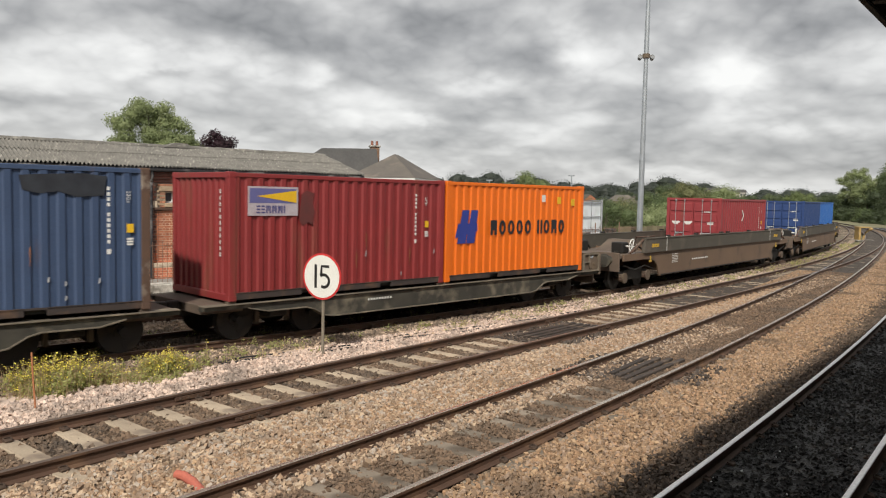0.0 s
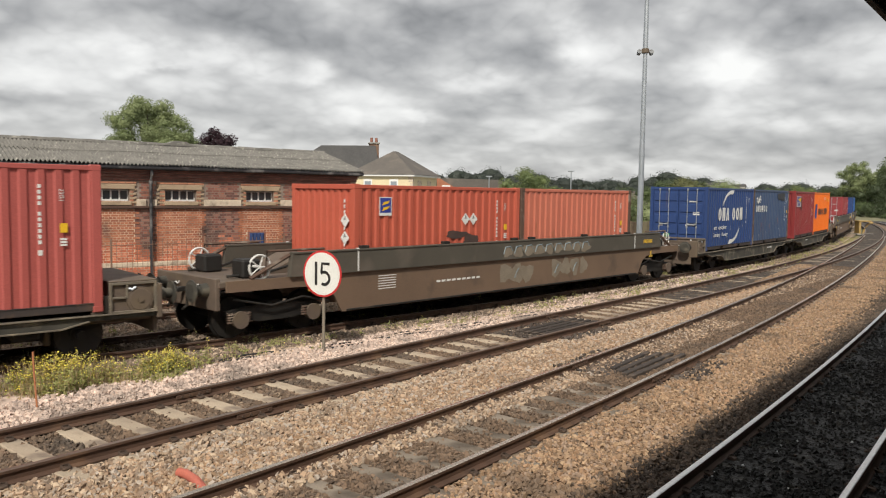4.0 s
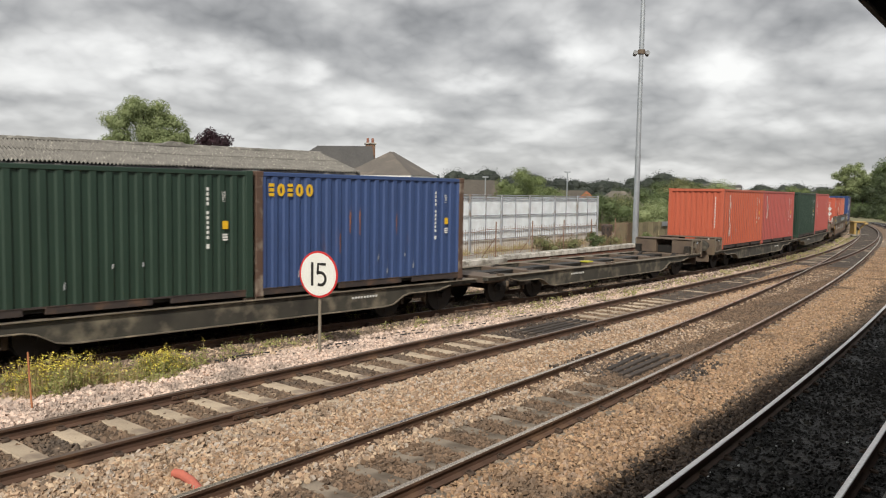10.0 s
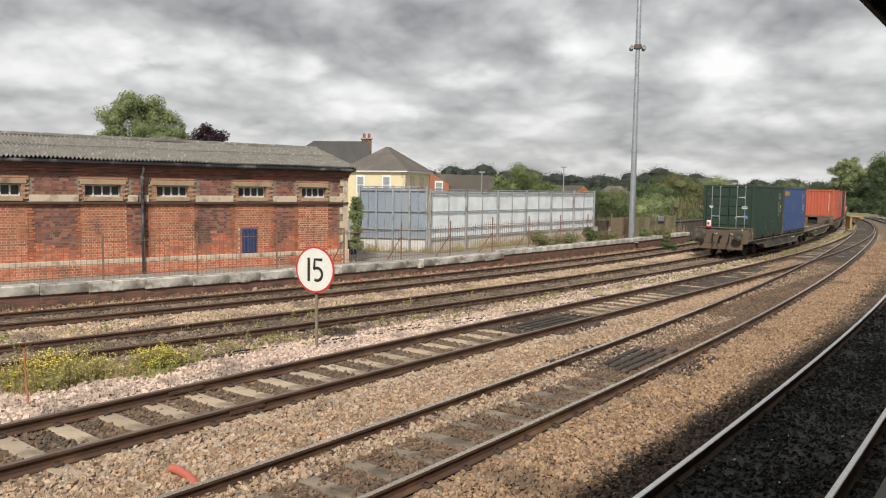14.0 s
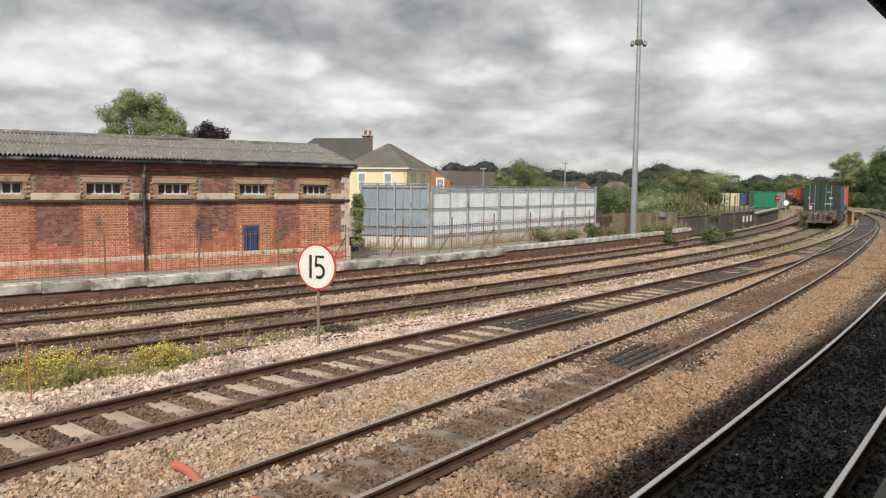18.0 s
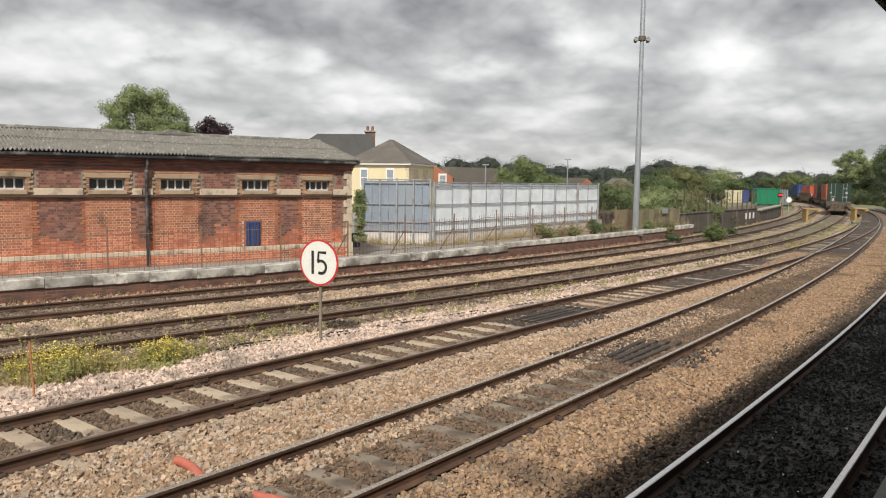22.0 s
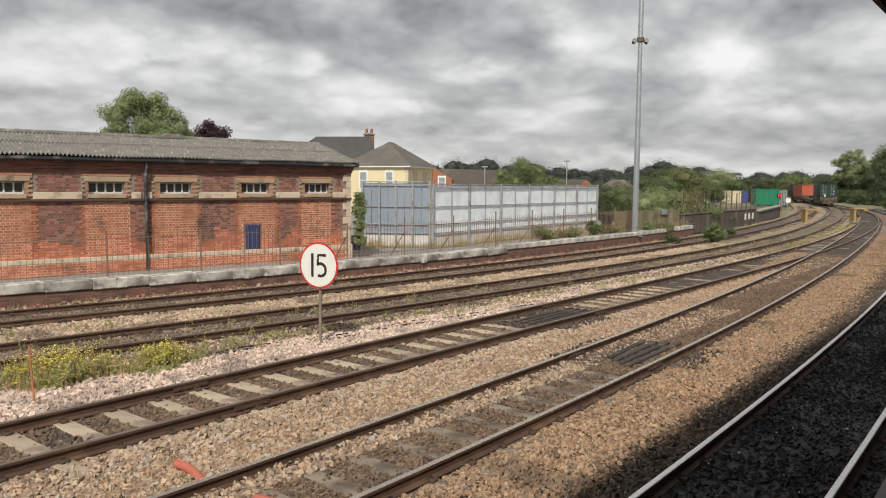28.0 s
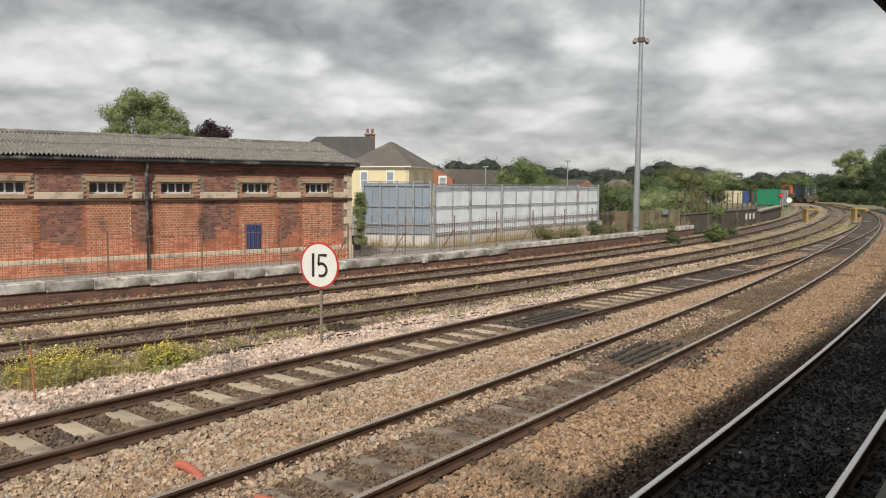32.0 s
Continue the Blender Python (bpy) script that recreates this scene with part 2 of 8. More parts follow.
M_STONES = material("loose_ballast_stone", (0.46, 0.34, 0.24), (0.34, 0.245, 0.17), 0.92, 0, 1.4, 60.0, 0.3, 0.7, (0.17, 0.125, 0.09), 0.10, 0.9, island=0.22, tones=TONES)
M_STONES_R = material("golden_ballast_stone", (0.42, 0.29, 0.17), (0.30, 0.20, 0.12), 0.92, 0, 1.0, 60.0, 0.3, 0.7, (0.12, 0.085, 0.06), 0.22, 0.7, island=0.25, tones=TONES_R)
M_FOURFOOT = material("brown_stained_stone", (0.185, 0.128, 0.088), (0.12, 0.084, 0.059), 0.95, 0, 1.2, 60.0, 0.3, 0.7, (0.09, 0.07, 0.055), 0.25, 0.9, island=0.4)
M_DIRTBED = material("brown_stained_bed", (0.165, 0.115, 0.078), (0.095, 0.068, 0.048), 0.95, 0, 0.8, 24.0, 0.9, 0.8, (0.24, 0.18, 0.13), 0.25, 6.0, bump_dist=0.03)
M_PINK = material("fresh_pink_ballast", (0.62, 0.495, 0.425), (0.46, 0.365, 0.31), 0.92, 0, 2.5, 40.0, 0.5, 0.8, (0.20, 0.165, 0.14), 0.2, 1.0, island=0.35, bump_dist=0.02)
M_OLD = material("old_weedy_ballast", (0.33, 0.25, 0.18), (0.21, 0.16, 0.115), 0.95, 0, 1.3, 20.0, 0.9, 0.8, (0.11, 0.105, 0.055), 0.30, 0.9, island=0.3, bump_dist=0.03)
# some oil, but much of this black is the canopy's shade put into the colour
M_BLACK = material("oil_and_shade_black_ballast", (0.020, 0.0185, 0.016), (0.010, 0.0092, 0.008), 0.6, 0, 1.5, 24.0, 1.0, 0.7, (0.075, 0.066, 0.052), 0.12, 5.0, island=0.6, bump_dist=0.05, spec=0.4)
M_GROUND = material("dry_grassy_soil", (0.20, 0.17, 0.10), (0.11, 0.13, 0.055), 0.95, 0, 0.35, 9.0, 0.6, 0.6, (0.26, 0.22, 0.15), 0.3, 0.2, bump_dist=0.05)
M_YARD = material("grey_tarmac_yard", (0.27, 0.26, 0.24), (0.20, 0.195, 0.185), 0.9, 0, 0.5, 25.0, 0.3, 0.7, (0.17, 0.16, 0.12), 0.25, 0.6)
M_RUST = material("rusty_rail_steel", (0.125, 0.070, 0.047), (0.068, 0.040, 0.028), 0.7, 0.2, 3.0, 50.0, 0.3, 0.7, (0.17, 0.10, 0.06), 0.2, 2.0)
M_RUN = material("worn_running_face", (0.26, 0.20, 0.165), (0.17, 0.125, 0.10), 0.42, 0.6, 1.2, 60.0, 0.05, 0.6)
M_SHINY = material("polished_running_face", (0.86, 0.85, 0.83), (0.74, 0.72, 0.70), 0.42, 0.9, 0.8, 20.0, 0.0, 0.6)
M_MAINRUN = material("half_polished_running_face", (0.66, 0.57, 0.47), (0.48, 0.40, 0.32), 0.27, 0.9, 0.5, 20.0, 0.0, 0.6)
M_SLEEPER = material("pale_concrete_sleeper", (0.43, 0.35, 0.26), (0.32, 0.255, 0.185), 0.9, 0, 3.0, 40.0, 0.4, 0.7, (0.17, 0.13, 0.10), 0.3, 2.2, obrand=0.15)
M_SLEEPER2 = material("stained_concrete_sleeper", (0.26, 0.215, 0.165), (0.17, 0.14, 0.11), 0.9, 0, 3.0, 40.0, 0.4, 0.7, (0.09, 0.07, 0.052), 0.42, 2.0, obrand=0.2)
M_TIMBER = material("weathered_timber_sleeper", (0.10, 0.078, 0.058), (0.055, 0.043, 0.034), 0.9, 0, 4.0, 45.0, 0.5, 0.7, (0.16, 0.13, 0.09), 0.25, 2.0, obrand=0.2)
# sleeper black likewise holds canopy shade besides the oil
M_BLACKTIMBER = material("oil_and_shade_black_sleeper", (0.014, 0.013, 0.012), (0.008, 0.0075, 0.007), 0.8, 0, 4.0, 45.0, 0.4, 0.7, (0.03, 0.026, 0.022), 0.1, 2.0, obrand=0.2, spec=0.2)
# oily bed, its colour lowered further to stand for shade of the far trees
M_DARKBED = material("oil_and_shade_dark_bed", (0.058, 0.044, 0.034), (0.029, 0.023, 0.018), 0.9, 0, 0.8, 24.0, 0.9, 0.8, (0.15, 0.115, 0.085), 0.2, 3.0, bump_dist=0.03)
M_DARKSIDING = material("dark_siding_stone", (0.12, 0.090, 0.068), (0.060, 0.047, 0.038), 0.95, 0, 2.0, 22.0, 1.0, 0.7, (0.22, 0.175, 0.13), 0.2, 5.0, bump_dist=0.04)
M_WEEDY = material("weedy_siding_dirt", (0.20, 0.155, 0.11), (0.10, 0.082, 0.058), 0.95, 0, 1.6, 22.0, 1.0, 0.7, (0.13, 0.125, 0.065), 0.3, 2.5, bump_dist=0.04)
# golden stone, also darkened a little in place of tree shade
M_FARSTONE = material("far_golden_ballast", (0.205, 0.136, 0.086), (0.12, 0.081, 0.053), 0.95, 0, 1.3, 14.0, 1.0, 0.8, (0.13, 0.095, 0.065), 0.2, 2.6, bump_dist=0.05)
M_CHAIR = material("rusty_cast_chair", (0.095, 0.062, 0.043), (0.055, 0.037, 0.028), 0.8, 0.2, 8.0, 60.0, 0.3)
M_CONC = material("weathered_concrete", (0.42, 0.40, 0.36), (0.30, 0.28, 0.25), 0.9, 0, 1.5, 30.0, 0.4, 0.7, (0.12, 0.11, 0.095), 0.4, 1.4)
M_STEEL = material("galvanised_steel", (0.42, 0.45, 0.48), (0.33, 0.36, 0.39), 0.45, 0.6, 2.0, 40.0, 0.05)
M_DARKSTEEL = material("dirty_brown_wagon_steel", (0.150, 0.112, 0.085), (0.085, 0.064, 0.050), 0.75, 0.15, 2.0, 40.0, 0.2, 0.7, (0.14, 0.105, 0.07), 0.2, 1.5)
M_SILL = material("olive_black_wagon_sill", (0.070, 0.065, 0.052), (0.030, 0.028, 0.024), 0.7, 0.1, 1.6, 40.0, 0.15, 0.4, (0.20, 0.175, 0.13), 0.26, 2.2)
# paler tan than the sill: sunlight caught by the edges, put into the colour
M_FLANGE = material("sunlit_tan_wagon_flange", (0.17, 0.145, 0.11), (0.10, 0.083, 0.064), 0.8, 0.05, 2.0, 40.0, 0.15, 0.6, (0.30, 0.25, 0.18), 0.2, 3.0)
# near-black: the deep shade under the wagons is put into this colour
M_SHADEBOG = material("shade_black_bogie", (0.034, 0.029, 0.026), (0.020, 0.017, 0.016), 0.85, 0.0, 3.0, 50.0, 0.3, 0.7, (0.07, 0.05, 0.036), 0.15, 3.0)
M_BOTRAIL = material("dark_brown_bottom_rail_paint", (0.052, 0.039, 0.035), (0.034, 0.027, 0.026), 0.8, 0.05, 1.5, 40.0, 0.15, 0.7, (0.12, 0.07, 0.045), 0.2, 2.5)
M_BLACKSTEEL = material("greasy_black_steel", (0.020, 0.018, 0.016), (0.011, 0.010, 0.009), 0.65, 0.2, 3.0, 50.0, 0.2, 0.7, (0.05, 0.04, 0.03), 0.2, 2.0)
M_WHITE = plain("white_paint", (0.78, 0.78, 0.76), 0.5)
M_BLACKP = plain("black_paint", (0.02, 0.02, 0.02), 0.5)
M_YELLOW = plain("yellow_paint", (0.55, 0.36, 0.05), 0.5)
M_REDP = plain("red_paint", (0.55, 0.035, 0.035), 0.5)

# ---------------------------------------------------------------- the lines of the railway
KNOTS = (0, 30, 55, 80, 110, 150)


class Line:
    """A track's centre line: start point, heading and curvature along it."""

    def __init__(self, x, y, th, *k, back=-26):
        self.s = np.arange(-150.0, 340.0, 0.25)
        kk = np.interp(self.s, (back - 12, back, *KNOTS), (0.0, k[0], *k))
        th_ = np.concatenate([[0], np.cumsum((kk[1:] + kk[:-1]) / 2 * 0.25)])
        self.th = th_ - np.interp(0, self.s, th_) + th
        c, sn = np.cos(self.th), np.sin(self.th)
        X = np.concatenate([[0], np.cumsum((c[1:] + c[:-1]) / 2 * 0.25)])
        Y = np.concatenate([[0], np.cumsum((sn[1:] + sn[:-1]) / 2 * 0.25)])
        self.x = X - np.interp(0, self.s, X) + x
        self.y = Y - np.interp(0, self.s, Y) + y

    def at(self, s, off=0.0):
        """Place and heading; off is metres to the left of the way."""
        t = float(np.interp(s, self.s, self.th))
        return float(np.interp(s, self.s, self.x)) - math.sin(t) * off, float(np.interp(s, self.s, self.y)) + math.cos(t) * off, t

    def matrix(self, s, off=0.0, z=0.0):
        x, y, t = self.at(s, off)
        return Matrix.Translation((x, y, z)) @ Matrix.Rotation(t, 4, "Z")


SIDING_FAR = Line(-3.449, 22.950, 0.7739, 0.0073, 0.0044, 0.0023, 0.002, 0.0025, 0.0025)
SIDING = Line(0.7282, 21.9075, 0.8074, 0.0051, 0.0051, 0.0013, 0.0020, 0.0029, 0.0025)
LOOP = Line(-2.406, 12.105, 0.8914, -0.0019, 0.0039, 0.003, 0.0028, 0.0026, 0.0026)
MAIN = Line(4.021, 14.754, 0.9318, 0.0037, 0.0012, 0.0016, 0.0022, 0.0026, 0.0026)
PLATFORM_LINE = Line(5.11, 10.20, 0.918, 0.0028, 0.0022, 0.0022, 0.0024, 0.0026, 0.0026)


def strip(name, a, offa, b, offb, s0, s1, z, mat, step=0.6, cross=4, label="", wob=0.0, kind="structure", cat=""):
    """A sheet of ground between two offset lines."""
    ms = Mesh()
    rows = int((s1 - s0) / step) + 1
    v = []
    for i in range(rows + 1):
        s = s0 + (s1 - s0) * i / rows
        p, q = a.at(s, offa), b.at(s, offb)
        for j in range(cross + 1):
            w = j / cross
            x, y = p[0] * (1 - w) + q[0] * w, p[1] * (1 - w) + q[1] * w
            v.append((x, y, z + (noise.noise((x * 0.8, y * 0.8, 0)) * wob if wob else 0)))
    f = [(i * (cross + 1) + j, i * (cross + 1) + j + 1, (i + 1) * (cross + 1) + j + 1, (i + 1) * (cross + 1) + j) for i in range(rows) for j in range(cross)]
    ms.add(v, f, True)
    ob = part(name, ms, mat)
    return tagged(ob, label, cat, "", kind)

# ---------------------------------------------------------------- ground
def build_ground():
    ms = Mesh()
    rad = [0, 4, 8, 14, 22, 32, 45, 60, 80, 110, 150, 220, 320, 480, 800, 1500, 3000]
    n = 48
    v = [(0, 0, -0.34)]
    for r in rad[1:]:
        for k in range(n):
            a = 6.28319 * k / n
            v.append((r * math.cos(a), r * math.sin(a), -0.34))
    f = [(0, 1 + k, 1 + (k + 1) % n) for k in range(n)]
    for i in range(len(rad) - 2):
        for k in range(n):
            f.append((1 + i * n + k, 1 + (i + 1) * n + k, 1 + (i + 1) * n + (k + 1) % n, 1 + i * n + (k + 1) % n))
    ms.add(v, f)
    tagged(part("ground", ms, M_GROUND), "dry soil and rough grass reaching to the horizon", "ground", "", "structure")


build_ground()
strip("siding_bed", SIDING_FAR, 1.75, SIDING, -1.75, -30, 150, -0.19, M_OLD, label="old brown ballast and dirt under the sidings", wob=0.05, cross=14, cat="ballast")
strip("cess", SIDING, -1.55, LOOP, 1.5, -30, 60, -0.185, M_PINK, label="pinkish loose stone between the sidings and the loop line", wob=0.04, cross=8, cat="ballast")
strip("loop_bed", LOOP, 1.55, MAIN, 0.0, -24, 62, -0.178, M_BALLAST, label="buff stone ballast under the loop line", wob=0.03, cross=12, cat="ballast")
strip("main_bed", MAIN, 0.0, PLATFORM_LINE, 0.9, -24, 120, -0.182, M_BALLAST, label="buff stone ballast under the main line", wob=0.03, cross=12, cat="ballast")
strip("main_four_foot", MAIN, 0.74, MAIN, -0.74, -22, 62, -0.179, M_DIRTBED, label="brown stained stone between the main line rails", wob=0.02, cross=3, cat="ballast")
strip("loop_far_bed", LOOP, 0.9, LOOP, -0.9, 15, 62, -0.150, M_DARKBED, label="brown stained stone between the far loop rails", wob=0.015, cross=3, cat="ballast")
strip("dock_foot", SIDING_FAR, 1.70, SIDING_FAR, 0.95, -26, 60, -0.13, M_OLD, label="dirt heaped along the foot of the dock wall", wob=0.10, cross=4, cat="ballast")
strip("siding_four_foot", SIDING_FAR, 0.70, SIDING_FAR, -0.70, -26, 60, -0.160, M_DARKSIDING, label="dark stone between the far siding rails", wob=0.03, cross=5, cat="ballast")
strip("siding_four_foot", SIDING, 0.70, SIDING, -0.70, -26, 70, -0.164, M_WEEDY, label="dirt and dead weeds between the siding rails", wob=0.035, cross=5, cat="ballast")
strip("main_mid_bed", MAIN, 0.72, MAIN, -0.72, -2.2, 17.2, -0.150, M_DIRTBED, label="brown stained stone covering the sleepers", wob=0.02, cross=6, cat="ballast")
strip("main_far_bed", MAIN, 0.95, MAIN, -0.95, 17, 120, -0.145, M_DARKBED, label="oil-dark stone of the far main line, darkened for tree shade", wob=0.015, cross=4, cat="ballast")
strip("main_far_shoulder", MAIN, -0.92, PLATFORM_LINE, 1.02, 22, 120, -0.166, M_FARSTONE, label="golden ballast shoulder of the far main line", wob=0.03, cross=6, cat="ballast")
# bed colour carries the canopy's shade as well as oil
strip("platform_line_bed", PLATFORM_LINE, 1.0, PLATFORM_LINE, -1.5, -24, 120, -0.158, M_BLACK, label="oil-black ballast of the platform line, darkened for canopy shade", wob=0.02, cross=12, cat="ballast")


# ---------------------------------------------------------------- track
FLAT_RAIL = [(-0.07, -0.16), (-0.07, -0.148), (-0.012, -0.125), (-0.009, -0.045), (-0.035, -0.036), (-0.035, -0.006), (-0.027, 0.0), (0.027, 0.0), (0.035, -0.006), (0.035, -0.036), (0.009, -0.045), (0.012, -0.125), (0.07, -0.148), (0.07, -0.16)]
BULL_RAIL = [(-0.034, -0.145), (-0.034, -0.115), (-0.010, -0.10), (-0.010, -0.045), (-0.035, -0.036), (-0.035, -0.006), (-0.027, 0.0), (0.027, 0.0), (0.035, -0.006), (0.035, -0.036), (0.010, -0.045), (0.010, -0.10), (0.034, -0.115), (0.034, -0.145)]


def rail_mesh(line, off, s0, s1, prof, run_mat, step=0.75):
    ms = Mesh()
    n = len(prof)
    rows = max(2, int((s1 - s0) / step))
    v = []
    for i in range(rows + 1):
        s = s0 + (s1 - s0) * i / rows
        x, y, t = line.at(s, off)
        for a, z in prof:
            v.append((x - math.sin(t) * a, y + math.cos(t) * a, z))
    f, tops = [], []
    for i in range(rows):
        for k in range(n):
            k2 = (k + 1) % n
            f.append((i * n + k, i * n + k2, (i + 1) * n + k2, (i + 1) * n + k))
            tops.append(1 if 5 <= k <= 7 else 0)
    ms.add(v, f)
    me = ms.mesh("rail", [M_RUST, run_mat])
    me.polygons.foreach_set("material_index", tops)
    return me


def build_track(name, line, s0, s1, prof, run_mat, sleeper_mat, pitch, label, bull=False, sz=(0.13, 1.28), skip=None, top=-0.162):
    th = thing(name, label, "railway track")
    for off in (0.7525, -0.7525):
        part("rail", rail_mesh(line, off, s0, s1, prof, run_mat), None, th, "worn steel rail")
    ms = Mesh().box(-sz[0], sz[0], -sz[1], sz[1], -0.10, 0.0, 0.015)
    sleeper = ms.mesh("sleeper", sleeper_mat)
    fit = Mesh()
    for sd in (0.0,):
        if bull:
            fit.box(-0.10, 0.10, sd - 0.19, sd + 0.19, 0.0, 0.03, 0.008)
            for e in (-1, 1):
                fit.prism([(-0.07, 0.03), (0.07, 0.03), (0.045, 0.105), (-0.045, 0.105)], sd + e * 0.03, sd + e * 0.13)
            fit.box(-0.05, 0.05, sd + 0.035, sd + 0.075, 0.04, 0.12, 0.01)
        else:
            for e in (-1, 1):
                fit.box(-0.05, 0.05, sd + e * 0.055, sd + e * 0.15, 0.0, 0.035, 0.01)
                fit.tube([(-0.04, sd + e * 0.13, 0.03), (-0.045, sd + e * 0.07, 0.045), (0.0, sd + e * 0.06, 0.05), (0.045, sd + e * 0.07, 0.045), (0.04, sd + e * 0.13, 0.03)], 0.011, 5)
    fitting = fit.mesh("rail_fitting", M_CHAIR)
    s, i = s0 + 0.3, 0
    rnd = random.Random(len(name))
    while s < s1 and i < 300:
        if skip is None or not skip(s):
            m = line.matrix(s, rnd.uniform(-0.03, 0.03), top + rnd.uniform(-0.012, 0.006)) @ Matrix.Rotation(rnd.uniform(-0.012, 0.012), 4, "Z")
            ob = part("sleeper", sleeper, None, th, "", m)
            if s < 34:
                for sd in (0.7525, -0.7525):
                    part("rail_fitting", fitting, None, ob, "", Matrix.Translation((0, sd, 0)))
        s += pitch
        i += 1
    return th


build_track("siding_track", SIDING_FAR, -24, 120, BULL_RAIL, M_RUN, M_TIMBER, 0.76, "rusty bullhead siding track in cast chairs on timber sleepers", True, (0.125, 1.3), top=-0.172)
build_track("siding_track", SIDING, -26, 165, BULL_RAIL, M_RUN, M_TIMBER, 0.76, "weedy bullhead siding track used by the container train", True, (0.125, 1.3), top=-0.172)
build_track("loop_track", LOOP, -20, 150, FLAT_RAIL, M_RUN, M_SLEEPER, 0.68, "brown-railed loop track on pale concrete sleepers", skip=lambda s: s > 62, top=-0.150)
build_track("main_track", MAIN, -17, 60, FLAT_RAIL, M_MAINRUN, M_SLEEPER2, 0.68, "main line track with half-shiny rails on stained sleepers", top=-0.155)
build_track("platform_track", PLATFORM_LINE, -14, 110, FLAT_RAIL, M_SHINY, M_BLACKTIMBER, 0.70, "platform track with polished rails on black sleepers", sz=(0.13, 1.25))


# ---------------------------------------------------------------- train
L20 = 6.058
SPEED_T = (0, 3.5, 5.5, 8, 10, 12, 14, 17, 21, 26, 32)
SPEED = (8.874, 8.750, 8.721, 8.616, 8.655, 8.620, 8.230, 7.245, 7.033, 6.940, 6.923)
TRAIN_TIMES = [i * 0.5 for i in range(65)]


def travel(t):
    """How far along the siding the last container's rear end stands at t seconds."""
    tt = np.arange(0, 32.01, 0.1)
    v = np.interp(tt, SPEED_T, SPEED)
    d = np.concatenate([[0], np.cumsum((v[1:] + v[:-1]) / 2 * 0.1)])
    return float(np.interp(t, tt, d - np.interp(11, tt, d))) + (-5.128)



def paint(name, col, dark=None, rust=-0.04):
    """Sun-faded container paint with rust streaks."""
    return material(name, col, dark or tuple(c * 0.72 for c in col), 0.5, 0.0, 0.9, 45.0, 0.10, 0.9, (0.13, 0.065, 0.035), rust, 1.6, True)


P_GREEN = paint("dark_green_container_paint", (0.021, 0.047, 0.032), None, -0.12)
P_SEABLUE = paint("mid_blue_container_paint", (0.043, 0.082, 0.215), (0.035, 0.062, 0.155), -0.02)
P_NAVY = paint("navy_container_paint", (0.022, 0.055, 0.180), (0.017, 0.041, 0.130), -0.08)
P_DULLBLUE = paint("faded_navy_container_paint", (0.046, 0.078, 0.155), (0.034, 0.056, 0.112), 0.0)
P_ORANGERED = paint("orange_red_container_paint", (0.46, 0.112, 0.060), (0.38, 0.086, 0.048))
P_RED = paint("faded_red_container_paint", (0.40, 0.094, 0.080), (0.32, 0.072, 0.062))
P_MAROON = paint("maroon_container_paint", (0.26, 0.030, 0.030), (0.18, 0.022, 0.024), 0.06)
P_ORANGE = paint("bright_orange_container_paint", (0.80, 0.17, 0.008), (0.66, 0.13, 0.008), -0.08)
P_FADED = paint("faded_salmon_container_paint", (0.52, 0.165, 0.105), (0.44, 0.125, 0.08), 0.0)
P_CORAL = paint("coral_red_container_paint", (0.48, 0.105, 0.06), (0.40, 0.08, 0.048))
P_WINE = paint("wine_red_container_paint", (0.30, 0.045, 0.05), (0.21, 0.03, 0.035), 0.0)
P_SKYBLUE = paint("bright_blue_container_paint", (0.03, 0.14, 0.44), (0.025, 0.10, 0.33), -0.05)
M_POSTRUST = material("rusty_corner_post", (0.12, 0.068, 0.045), (0.075, 0.048, 0.038), 0.8, 0.1, 3.0, 40.0, 0.3, 0.6, (0.30, 0.25, 0.2), 0.2, 3.0)
M_GALV = material("galvanised_lock_bar", (0.50, 0.52, 0.53), (0.40, 0.42, 0.43), 0.4, 0.7, 5.0, 50.0, 0.05)
M_MARK = material("worn_white_marking", (0.72, 0.72, 0.70), (0.60, 0.60, 0.58), 0.6, 0, 6.0, 50.0, 0.02)
M_MARKY = plain("yellow_marking", (0.75, 0.46, 0.02), 0.5)
M_MARKB = plain("blue_marking", (0.03, 0.05, 0.28), 0.5)
M_MARKK = plain("black_marking", (0.02, 0.02, 0.025), 0.5)

_TEXTS = {}


def text_mesh(words, size, mat, depth=0.002):
    """Letters as a mesh, standing in x, z, facing -y, left edge at x = 0."""
    key = (words, size, mat.name)
    if key not in _TEXTS:
        cu = bpy.data.curves.new("letters", "FONT")
        cu.body, cu.size, cu.extrude = words, size, depth
        ob = bpy.data.objects.new("letters", cu)
        scene.collection.objects.link(ob)
        me = bpy.data.meshes.new_from_object(ob.evaluated_get(bpy.context.evaluated_depsgraph_get()))
        bpy.data.objects.remove(ob)
        me.transform(Matrix.Rotation(radians(90), 4, "X"))
        me.materials.clear()
        me.materials.append(mat)
        _TEXTS[key] = me
    return _TEXTS[key]


W, HT = 2.438, 2.591
PITCH, DEPTH = 0.2755, 0.034


def wave(length, pitch=PITCH, depth=DEPTH, start=0.0):
    """Trapezoid corrugation: list of (along, depth)."""
    pts, n = [], max(1, round(length / pitch))
    p = length / n
    for i in range(n):
        a = start + i * p
        pts += [(a, 0.0), (a + p * 0.28, 0.0), (a + p * 0.42, depth), (a + p * 0.78, depth), (a + p * 0.92, 0.0)]
    pts.append((start + length, 0.0))
    return pts


